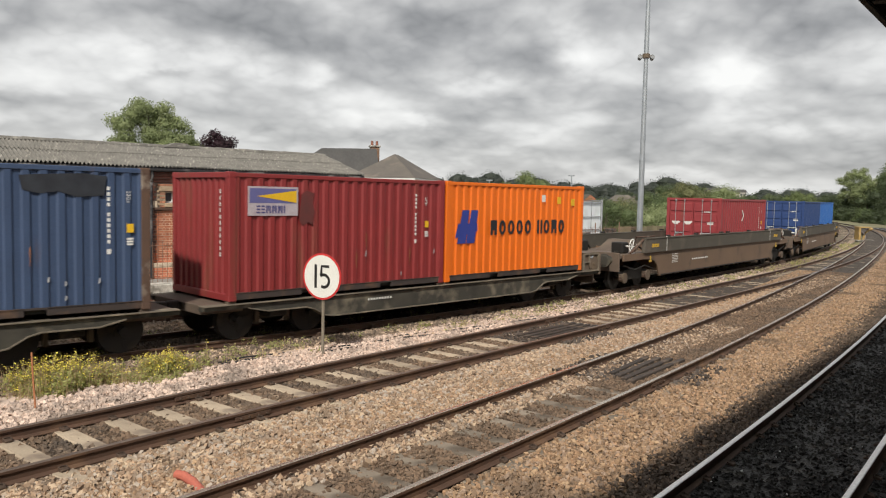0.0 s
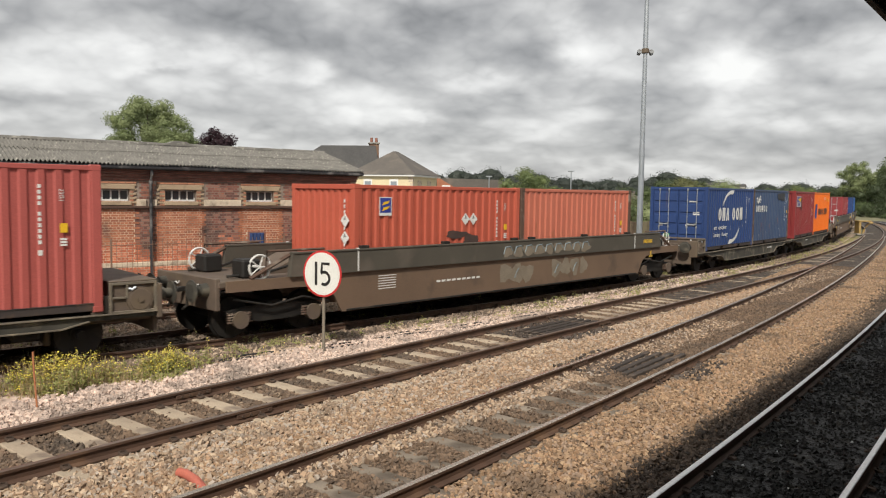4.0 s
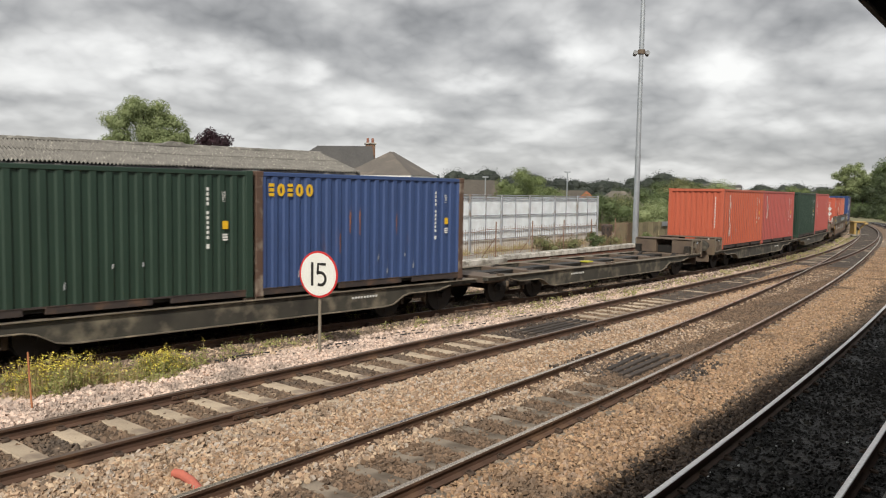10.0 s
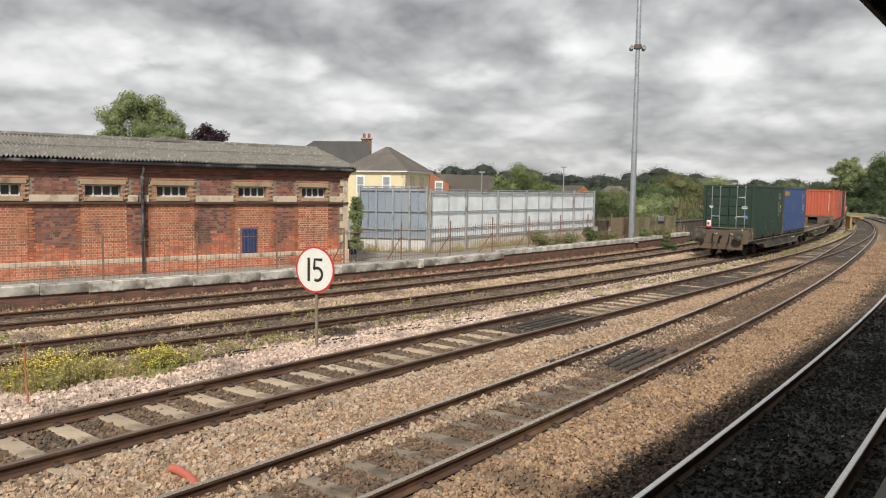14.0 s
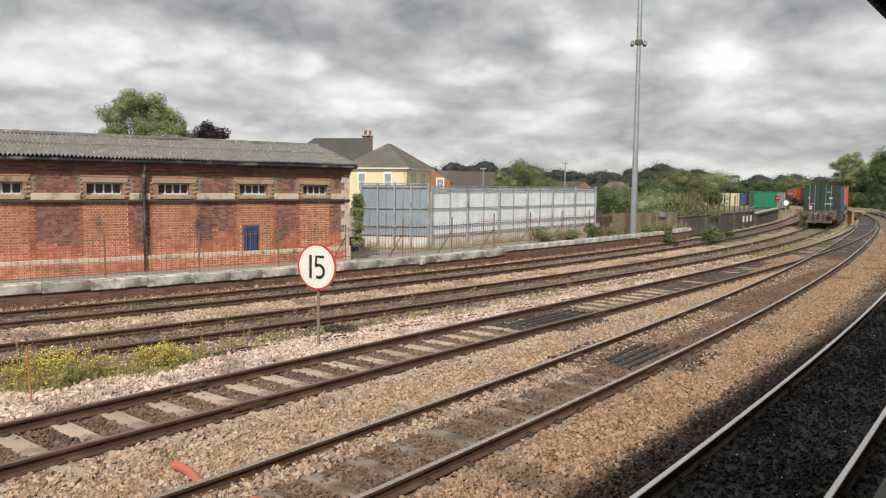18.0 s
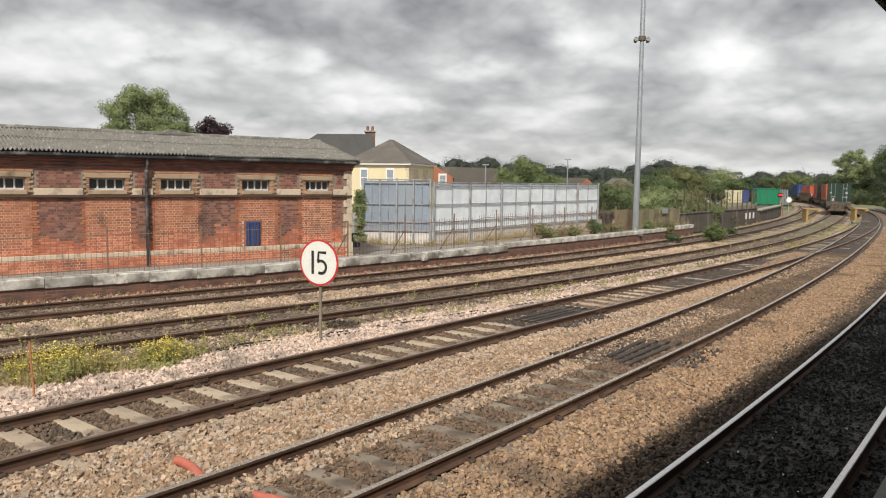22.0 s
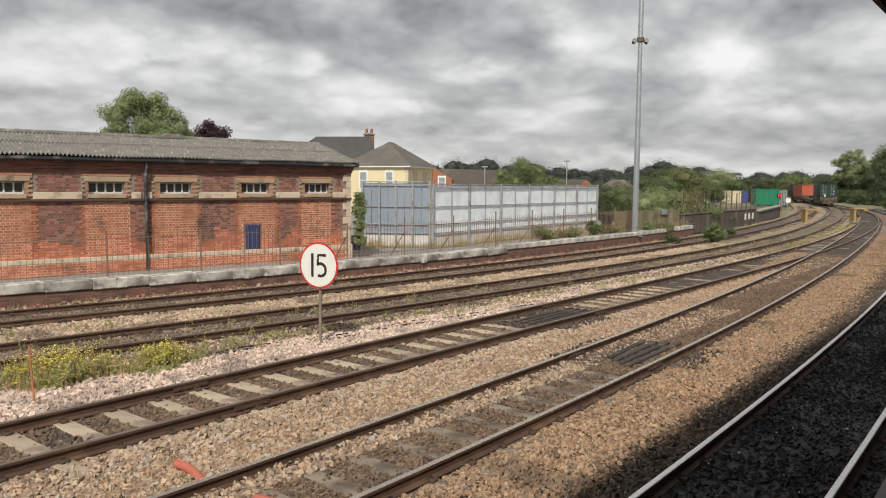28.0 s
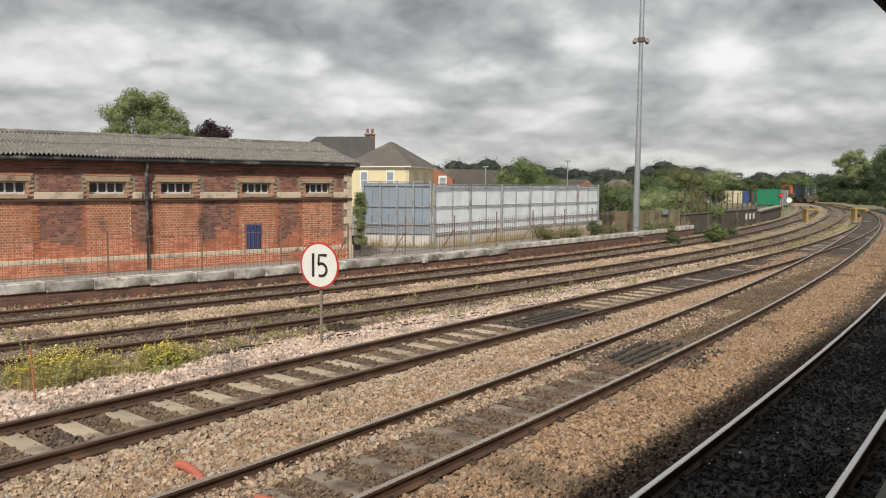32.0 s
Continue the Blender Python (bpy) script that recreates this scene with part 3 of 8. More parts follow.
def wave_sheet(pts, z0, z1, place):
    ms = Mesh()
    v = [place(a, d, z0) for a, d in pts] + [place(a, d, z1) for a, d in pts]
    n = len(pts)
    ms.add(v, [(i, i + 1, n + i + 1, n + i) for i in range(n - 1)])
    return ms


_CONT = {}


def container_parts(mat, post_mat, doors):
    key = (mat.name, post_mat.name, doors)
    if key in _CONT:
        return _CONT[key]
    h, w, l = HT, W / 2, L20
    out = []
    out.append(("corner_post", [Mesh().box(0, 0.16, -w, -w + 0.14, 0.0, h, 0.012).mesh("corner_post", post_mat)] + [
        Mesh().box(x0, x0 + 0.16, y0, y0 + 0.14, 0.0, h, 0.012).mesh("corner_post", post_mat if x0 > 1 else mat) for x0, y0 in ((0, w - 0.14), (l - 0.16, -w), (l - 0.16, w - 0.14))]))
    sides = []
    for e in (-1, 1):
        pts = wave(l - 0.32, start=0.16)
        sides.append(wave_sheet(pts, 0.15, h - 0.08, lambda a, d, z: (a, e * (w - 0.016 - d), z)).mesh("side_panel", mat))
    out.append(("side_panel", sides))
    rt, rb = [], []
    for e in (-1, 1):
        ya, yb = e * (w - 0.006), e * (w - 0.07)
        rt.append(Mesh().box(0.14, l - 0.14, ya, yb, h - 0.10, h - 0.012, 0.01).mesh("top_rail", mat))
        b = Mesh()
        for x0, x1 in ((0.14, 1.75), (2.1, l - 2.1), (l - 1.75, l - 0.14)):
            b.box(x0, x1, ya, yb, 0.02, 0.165, 0.01)
        b.box(0.14, l - 0.14, ya, yb, 0.13, 0.166)
        rb.append(b.mesh("bottom_rail", M_BOTRAIL))
    out.append(("top_rail", rt))
    out.append(("bottom_rail", rb))
    roof = Mesh()
    pts = wave(l - 0.2, 0.21, 0.02, 0.1)
    n = len(pts)
    roof.add([(a, y, h - 0.012 - d) for y in (-w + 0.05, w - 0.05) for a, d in pts], [(i, i + 1, n + i + 1, n + i) for i in range(n - 1)])
    out.append(("roof", [roof.mesh("roof", mat)]))
    fl = Mesh().box(0.12, l - 0.12, -w + 0.08, w - 0.08, 0.05, 0.16)
    out.append(("underfloor", [fl.mesh("underfloor", M_BLACKSTEEL)]))
    # front end wall (forward end), and the rear: doors or a wall
    ends = [wave_sheet(wave(W - 0.28, 0.25, 0.04, -w + 0.14), 0.12, h - 0.08, lambda a, d, z: (l - 0.03 - d, a, z)).mesh("end_wall", mat)]
    if not doors:
        ends.append(wave_sheet(wave(W - 0.28, 0.25, 0.04, -w + 0.14), 0.12, h - 0.08, lambda a, d, z: (0.03 + d, a, z)).mesh("end_wall", mat))
    out.append(("end_wall", ends))
    hd = []
    for x0 in (0.0, l - 0.12):
        hd.append(Mesh().box(x0, x0 + 0.12, -w + 0.13, w - 0.13, h - 0.12, h - 0.003, 0.01).mesh("header", mat))
        hd.append(Mesh().box(x0, x0 + 0.12, -w + 0.13, w - 0.13, 0.0, 0.14, 0.01).mesh("header", mat))
    out.append(("header", hd))
    if doors:
        dl = []
        for e in (-1, 1):
            d = Mesh().box(0.03, 0.07, e * 0.01, e * (w - 0.15), 0.13, h - 0.12, 0.008)
            for k in range(5):
                z0 = 0.2 + k * 0.455
                d.box(-0.004, 0.03, e * 0.07, e * (w - 0.22), z0, z0 + 0.33, 0.012)
            dl.append(d.mesh("door", mat))
        out.append(("door", dl))
        bars = []
        for y in (-0.83, -0.42, 0.42, 0.83):
            b = Mesh().tube([(-0.018, y * 0.95, 0.05), (-0.018, y * 0.95, h - 0.06)], 0.016, 8)
            for z in (0.10, 0.95, h - 0.1):
                b.box(-0.032, 0.03, y * 0.95 - 0.03, y * 0.95 + 0.03, z - 0.04, z + 0.04, 0.006)
            s = 1 if y > 0 else -1
            inner = -1 if abs(y) > 0.6 else 1
            b.tube([(-0.04, y * 0.95, 1.08), (-0.05, y * 0.95 + s * inner * 0.36, 1.05)], 0.018, 6)
            bars.append(b.mesh("lock_bar", M_GALV))
        out.append(("lock_bar", bars))
    cc = []
    for x0 in (-0.004, l - 0.174):
        for y0 in (-w - 0.004, w - 0.158):
            for z0 in (-0.004, h - 0.114):
                cc.append(Mesh().box(x0, x0 + 0.178, y0, y0 + 0.162, z0, z0 + 0.118, 0.014).mesh("corner_casting", post_mat))
    out.append(("corner_casting", cc))
    _CONT[key] = out
    return out


def stripes(ms, x0, z0, dx, dz, n, fill=0.62, vertical=False):
    """A row or a column of small bars that stand for unreadable lettering."""
    for i in range(n):
        if vertical:
            z = z0 - (i + 1) * dz / n
            ms.box(x0, x0 + dx, -0.003, 0.0, z, z + dz / n * fill)
        else:
            x = x0 + i * dx / n
            ms.box(x, x + dx / n * fill, -0.003, 0.0, z0, z0 + dz)


SIDE_Y = -W / 2 + 0.010        # just proud of the corrugation's crests
FRAME_R = Matrix.Translation((0, SIDE_Y, 0))
FRAME_L = Matrix.Translation((L20, -SIDE_Y, 0)) @ Matrix.Rotation(math.pi, 4, "Z")
FRAME_E = Matrix.Translation((0.004, W / 2, 0)) @ Matrix.Rotation(-math.pi / 2, 4, "Z")


def mark(th, name, ms, mat, m, label=""):
    return part(name, ms, mat, th, label, m)


def serials(th, mat=None, plate=True, dx=0.0):
    """Number columns near the forward end of both sides."""
    mat = mat or M_MARK
    for fm, x in ((FRAME_R, L20 - 1.02 + dx), (FRAME_L, 0.62)):
        ms = Mesh()
        stripes(ms, x, HT - 0.32, 0.052, 0.38, 4, 0.66, True)
        stripes(ms, x, HT - 0.78, 0.052, 0.58, 6, 0.66, True)
        stripes(ms, x - 0.008, HT - 1.45, 0.07, 0.10, 1, 0.9, True)
        mark(th, "serial_marking", ms, mat, fm)
        part("size_code", text_mesh("22G1", 0.10, mat), None, th, "", fm @ Matrix.Translation((x + 0.34, 0, HT - 0.42)) @ Matrix.Rotation(radians(90), 4, "Y"))
        if plate:
            mark(th, "caution_plate", Mesh().box(x + 0.34, x + 0.46, -0.004, 0, 1.42, 1.58), M_MARKY, fm)
            ms = Mesh()
            stripes(ms, x + 0.34, 1.34, 0.11, 0.15, 3, 0.7, True)
            mark(th, "weight_marking", ms, mat, fm)
    return th


def ribbon(pts, widths):
    """A flat painted stroke of changing width."""
    v, n = [], len(pts)
    for k, (x, z) in enumerate(pts):
        xa, za = pts[max(k - 1, 0)]
        xb, zb = pts[min(k + 1, n - 1)]
        q = widths[k] / max(1e-6, math.hypot(xb - xa, zb - za))
        v += [(x - (zb - za) * q, -0.003, z + (xb - xa) * q), (x + (zb - za) * q, -0.003, z - (xb - xa) * q)]
    return Mesh().add(v, [(2 * k + 1, 2 * k + 3, 2 * k + 2, 2 * k) for k in range(n - 1)])


GLYPH_W = {"I": 0.30, "O": 0.85, "H": 0.80, "D": 0.75, "B": 0.62, "A": 0.85, "_": 0.4}


def blocks(word, size, lw=0.16):
    """Plain rings, uprights and wedges in the proportions of a worded emblem, no letters."""
    ms = Mesh()
    x = 0.0
    t = size * lw
    for ch in word:
        w = size * GLYPH_W[ch] - t * 0.6
        if ch in "OD":
            n, cx, cz, rx, rz = 16, x + w / 2, size / 2, w / 2, size / 2
            ring = [(math.cos(6.28319 * k / n), math.sin(6.28319 * k / n)) for k in range(n)]
            ms.add([(cx + c * rx, -0.003, cz + q * rz) for c, q in ring] + [(cx + c * (rx - t), -0.003, cz + q * (rz - t * 0.85)) for c, q in ring], [(k, (k + 1) % n, n + (k + 1) % n, n + k) for k in range(n)])
        elif ch == "H":
            ms.box(x, x + t, -0.003, 0, 0, size).box(x + w - t, x + w, -0.003, 0, 0, size).box(x + w / 2 - t * 0.35, x + w / 2 + t * 0.35, -0.003, 0, size * 0.3, size)
        elif ch == "A":
            ms.prism([(x, 0), (x + t, 0), (x + w / 2, size * 0.72), (x + w - t, 0), (x + w, 0), (x + w / 2 + t * 0.5, size), (x + w / 2 - t * 0.5, size)], -0.003, 0)
        elif ch == "B":
            ms.box(x, x + w, -0.003, 0, 0, t).box(x, x + w, -0.003, 0, size / 2 - t / 2, size / 2 + t / 2).box(x, x + w, -0.003, 0, size - t, size)
        elif ch == "I":
            ms.box(x, x + max(t, w * 0.5), -0.003, 0, 0, size)
        x += size * GLYPH_W[ch] + t * 0.4
    return ms


def container(name_label, mat, u, wagon, base=0.0, post=None, doors=False, rear_plate=False):
    th = thing("shipping_container", name_label, "container", group="containers on the train")
    for nm, meshes in container_parts(mat, post or mat, doors):
        for me in meshes:
            part(nm, me, None, th)
    RIDERS.append((th, wagon, u, base))
    return th


RIDERS = []
WAGONS = {}


# ---------------------------------------------------------------- wagons
def bogie(th, x, dirty=M_BLACKSTEEL, wb=1.8, r=0.42, inside=False):
    bg = part("bogie", Mesh().box(x - 0.22, x + 0.22, -1.0, 1.0, 0.42, 0.72, 0.03), dirty, th)
    for e in (-1, 1):
        if inside:
            sf = Mesh().prism([(x - wb / 2 - 0.3, 0.40), (x - wb / 2 - 0.3, 0.54), (x - 0.5, 0.66), (x + 0.5, 0.66), (x + wb / 2 + 0.3, 0.54), (x + wb / 2 + 0.3, 0.40), (x + 0.35, 0.34), (x - 0.35, 0.34)], min(e * 0.46, e * 0.60), max(e * 0.46, e * 0.60))
            part("side_frame", sf, dirty, bg)
            for k in (-1, 1):
                xx = x + k * (wb / 2 - 0.52)
                part("brake_block", Mesh().box(xx - 0.05, xx + 0.05, e * 0.66, e * 0.78, 0.26, 0.56, 0.02).tube([(xx, e * 0.8, 0.60), (xx - k * 0.25, e * 0.82, 0.50), (x, e * 0.82, 0.46)], 0.02, 5), M_DARKSTEEL, bg)
            continue
        sf = Mesh()
        y0, y1 = e * 0.93, e * 1.07
        sf.prism([(x - wb / 2 - 0.28, 0.50), (x - wb / 2 - 0.28, 0.60), (x - 0.5, 0.66), (x + 0.5, 0.66), (x + wb / 2 + 0.28, 0.60), (x + wb / 2 + 0.28, 0.50), (x + 0.42, 0.33), (x - 0.42, 0.33)], min(y0, y1), max(y0, y1))
        part("side_frame", sf, dirty, bg)
        for k in (-1, 1):
            ax = Mesh()
            xx = x + k * wb / 2
            ax.box(xx - 0.13, xx + 0.13, e * 1.0, e * 1.16, r - 0.13, r + 0.13, 0.03)
            for j in (-1, 1):
                ax.cyl(0.055, 0.36, 0.56, 10, m=Matrix.Translation((xx + j * 0.2, e * 1.09, 0)))
            ax.cyl(0.18, 0.0, 0.05, 18, m=Matrix.Translation((xx, e * 1.15, r)) @ Matrix.Rotation(radians(-90 * e), 4, "X"))
            part("axlebox", ax, M_DARKSTEEL, bg)
            for j in (-0.2, 0.2):
                coil = [(xx + j + 0.062 * math.cos(q * 0.785), e * 1.1 + 0.062 * math.sin(q * 0.785), 0.34 + q * 0.0065) for q in range(37)]
                part("spring", Mesh().tube(coil, 0.014, 4), M_POSTRUST, bg)
    for k in (-1, 1):
        ws = Mesh()
        rot = Matrix.Rotation(radians(90), 4, "X")
        ws.cyl(0.08, -0.95, 0.95, 10, m=rot)
        for e in (-1, 1):
            ws.cyl(r, e * 0.715 - 0.065, e * 0.715 + 0.065, 28, m=rot)
            ws.cyl(r + 0.028, -e * 0.665 - 0.014, -e * 0.665 + 0.014, 28, m=rot)
            ws.cyl(0.15, e * 0.79 - 0.02, e * 0.79 + 0.02, 12, m=rot)
            for q in range(4):
                ws.box(-0.03, 0.03, e * 0.782 - 0.006, e * 0.782 + 0.006, 0.2, 0.32, m=Matrix.Rotation(q * 1.5708, 4, "Y"))
        w = part("wheelset", ws, dirty, bg, "", Matrix.Translation((x + k * wb / 2, 0, r)))
        WHEELS.append((w, x + k * wb / 2, r))
    return bg


WHEELS = []


def buffer_gear(th, x, d, z=1.06):
    """Headstock, two short buffers, drawhook and hoses at the end x, facing d (+1 forward)."""
    hb = Mesh().box(x - 0.05, x + 0.05, -1.24, 1.24, 0.66, 1.30, 0.015)
    if z > 1.055:
        hb.box(x - 0.04, x + 0.04, -1.0, 1.0, 0.36, 0.67, 0.015)
    part("headstock", hb, M_DARKSTEEL, th)
    for e in (-1, 1):
        at = Matrix.Translation((x, e * 0.87, z)) @ Matrix.Rotation(radians(90 * d), 4, "Y")
        b = Mesh().cyl(0.15, 0.03, 0.20, 14, 0.125, m=at)
        b.cyl(0.095, 0.18, 0.36, 14, m=at)
        b.cyl(0.225, 0.35, 0.375, 22, m=at).cyl(0.205, 0.372, 0.392, 22, 0.15, m=at)
        part("buffer", b, M_SILL, th)
    h = Mesh().box(x, x + d * 0.24, -0.05, 0.05, 0.95, 1.05, 0.015)
    h.tube([(x + d * 0.20, 0, 1.0), (x + d * 0.32, 0, 0.98), (x + d * 0.34, 0, 0.84), (x + d * 0.28, 0, 0.66)], 0.03, 6)
    part("drawgear", h, M_BLACKSTEEL, th)
    for e in (-0.42, 0.36):
        hs = part("hose", Mesh().tube([(x + d * 0.04, e, 1.12), (x + d * 0.16, e, 1.08), (x + d * 0.22, e, 0.88), (x + d * 0.2, e * 0.9, 0.70), (x + d * 0.28, e * 0.8, 0.62)], 0.032, 7), M_BLACKSTEEL, th)
        part("cock_handle", Mesh().tube([(x + d * 0.07, e - 0.02, 1.12), (x + d * 0.10, e - 0.16, 1.09), (x + d * 0.10, e - 0.22, 1.15)], 0.014, 5), M_MARK, hs, "white cock handle")


def _data_strip():
    ms = Mesh()
    for k in range(9):
        ms.box(k * 0.085, k * 0.085 + 0.055, -0.003, 0.0, 0.0, 0.05)
    return ms


def flat_wagon(label, u0, reverse=False):
    """A skeletal container flat; x runs forward from its rear slot end. reverse: the outer end is at the front."""
    th = thing("container_flat_wagon", label, "wagon", group="wagons of the train")
    ln = 2 * L20 + 0.07

    def X(a):
        return ln - a if reverse else a

    d = 1 if reverse else -1
    top = 0.782
    for e in (-1, 1):
        y0, y1 = e * 1.20, e * 1.02
        s = Mesh()
        prof = [(-0.95, top), (-0.95, 0.70), (0.25, 0.70), (0.7, 0.60), (1.75, 0.60), (1.95, 0.55), (2.25, 0.38), (2.5, 0.34), (ln - 2.6, 0.34), (ln - 2.35, 0.38), (ln - 2.05, 0.55), (ln - 1.85, 0.60), (ln - 0.9, 0.60), (ln - 0.45, 0.70), (ln + 0.55, 0.70), (ln + 0.55, top)]
        poly = [(X(a), z) for a, z in prof]
        s.prism(poly if not reverse else poly[::-1], min(y0, y1), max(y0, y1))
        part("side_sill", s, M_SILL, th)
        fl = Mesh()
        fl.box(X(-0.95), X(ln + 0.55), e * 1.26, e * 1.0, top, top + 0.022, 0.005)
        zz = [(0.25, 0.69), (0.7, 0.59), (1.75, 0.59), (1.95, 0.54), (2.25, 0.37), (2.5, 0.33), (ln - 2.6, 0.33), (ln - 2.35, 0.37), (ln - 2.05, 0.54), (ln - 1.85, 0.59), (ln - 0.9, 0.59), (ln - 0.45, 0.69)]
        for (a, za), (b, zb) in zip(zz[:-1], zz[1:]):
            p = [(X(a), za), (X(b), zb), (X(b), zb + 0.022), (X(a), za + 0.022)]
            fl.prism(p if not reverse else p[::-1], min(e * 1.25, e * 1.02), max(e * 1.25, e * 1.02))
        part("sill_flange", fl, M_FLANGE, th)
    c = Mesh().box(X(-0.9), X(ln + 0.5), -0.22, 0.22, 0.5, top + 0.01, 0.01)
    part("centre_sill", c, M_BLACKSTEEL, th)
    for a0, a1 in ((-0.9, 0.42), (1.9, 2.4), (3.9, 4.25), (5.75, 6.45), (8.0, 8.35), (9.8, 10.3), (ln - 0.42, ln + 0.5)):
        part("cross_member", Mesh().box(X(a0), X(a1), -1.03, 1.03, 0.62, top + 0.018, 0.008), M_DARKSTEEL, th)
    for a in (0.09, L20 - 0.09, L20 + 0.16, ln - 0.09):
        for e in (-1, 1):
            part("spigot", Mesh().box(X(a) - 0.10, X(a) + 0.10, e * 1.13 - 0.06, e * 1.13 + 0.06, top + 0.012, 0.857, 0.01), M_DARKSTEEL, th)
    # outer end: raised housings over the drawgear, roofed by one plate
    for e in (-1, 1):
        h = part("end_housing", Mesh().box(X(-0.14), X(-0.93), e * 0.34, e * 1.195, 0.80, 1.345, 0.02), M_DARKSTEEL, th)
        fr = Mesh()
        for xa, xb, za, zb in ((-0.10, -0.15, 0.80, 1.36), (-0.90, -0.95, 0.80, 1.36), (-0.15, -0.90, 1.31, 1.36), (-0.15, -0.90, 0.80, 0.84), (-0.40, -0.435, 1.06, 1.31), (-0.15, -0.40, 1.06, 1.095)):
            fr.box(X(xa), X(xb), e * 1.19, e * 1.245, za, zb, 0.006)
        part("frame_angle", fr, M_FLANGE, h)
        at = Matrix.Translation((X(-0.64), e * 1.19, 1.03)) @ Matrix.Rotation(radians(-90 * e), 4, "X")
        part("round_cover", Mesh().cyl(0.235, 0, 0.05, 26, m=at).cyl(0.20, 0.045, 0.062, 26, 0.19, m=at).cyl(0.05, 0.06, 0.085, 10, m=at), M_DARKSTEEL, h)
        part("air_cock", Mesh().tube([(X(-0.42), e * 1.20, 1.25), (X(-0.50), e * 1.25, 1.22), (X(-0.56), e * 1.25, 1.27)], 0.025, 6), M_STEEL, h)
        part("corner_bracket", Mesh().box(X(0.03), X(-0.12), e * 0.95, e * 1.17, 0.80, 1.12, 0.012), M_BLACKSTEEL, h)
    part("end_roof_plate", Mesh().box(X(-0.10), X(-0.96), -1.22, 1.22, 1.36, 1.385, 0.008), M_DARKSTEEL, th)
    part("label_holder", Mesh().box(X(-0.955), X(-0.985), -0.98, -0.93, 1.20, 1.36, 0.004), M_MARK, th, "small white label on the end")
    part("end_deck", Mesh().box(X(-0.3), X(-0.95), -0.34, 0.34, 0.80, 1.1, 0.02), M_BLACKSTEEL, th)
    part("data_panel", _data_strip(), M_MARK, th, "", Matrix.Translation((X(8.6), -1.206, 0.60)))
    buffer_gear(th, X(-1.0), d)
    # inner end: bar coupling
    part("coupling_bar", Mesh().box(X(ln + 0.4), X(ln + 0.74), -0.09, 0.09, 0.62, 0.80, 0.02), M_BLACKSTEEL, th)
    b0, b1 = X(1.2), X(ln - 1.3)
    # bogies painted with the underside's shade in their colour
    bogie(th, b0, M_SHADEBOG, inside=True)
    bogie(th, b1, M_SHADEBOG, inside=True)
    for a in (4.0, 7.4):
        part("air_tank", Mesh().cyl(0.17, -0.5, 0.5, 14, m=Matrix.Translation((X(a), 0.55, 0.5)) @ Matrix.Rotation(radians(90), 4, "Y")), M_BLACKSTEEL, th)
    part("brake_rigging", Mesh().tube([(X(2.3), -0.6, 0.45), (X(5.5), -0.62, 0.40), (X(10.0), -0.6, 0.45)], 0.025, 6).box(X(5.4), X(5.9), -0.75, -0.45, 0.36, 0.6, 0.02), M_BLACKSTEEL, th)
    WAGONS[u0] = (th, min(b0, b1), max(b0, b1))
    return th


M_POCKET = material("dirty_brown_pocket_wagon_paint", (0.185, 0.122, 0.080), (0.125, 0.083, 0.057), 0.75, 0.05, 0.8, 40.0, 0.12, 0.8, (0.085, 0.062, 0.046), 0.08, 1.2)
M_POCKETTOP = material("grey_pocket_wagon_top_rail", (0.092, 0.082, 0.064), (0.062, 0.055, 0.044), 0.7, 0.05, 1.0, 40.0, 0.12, 0.8, (0.12, 0.10, 0.08), 0.2, 1.2)


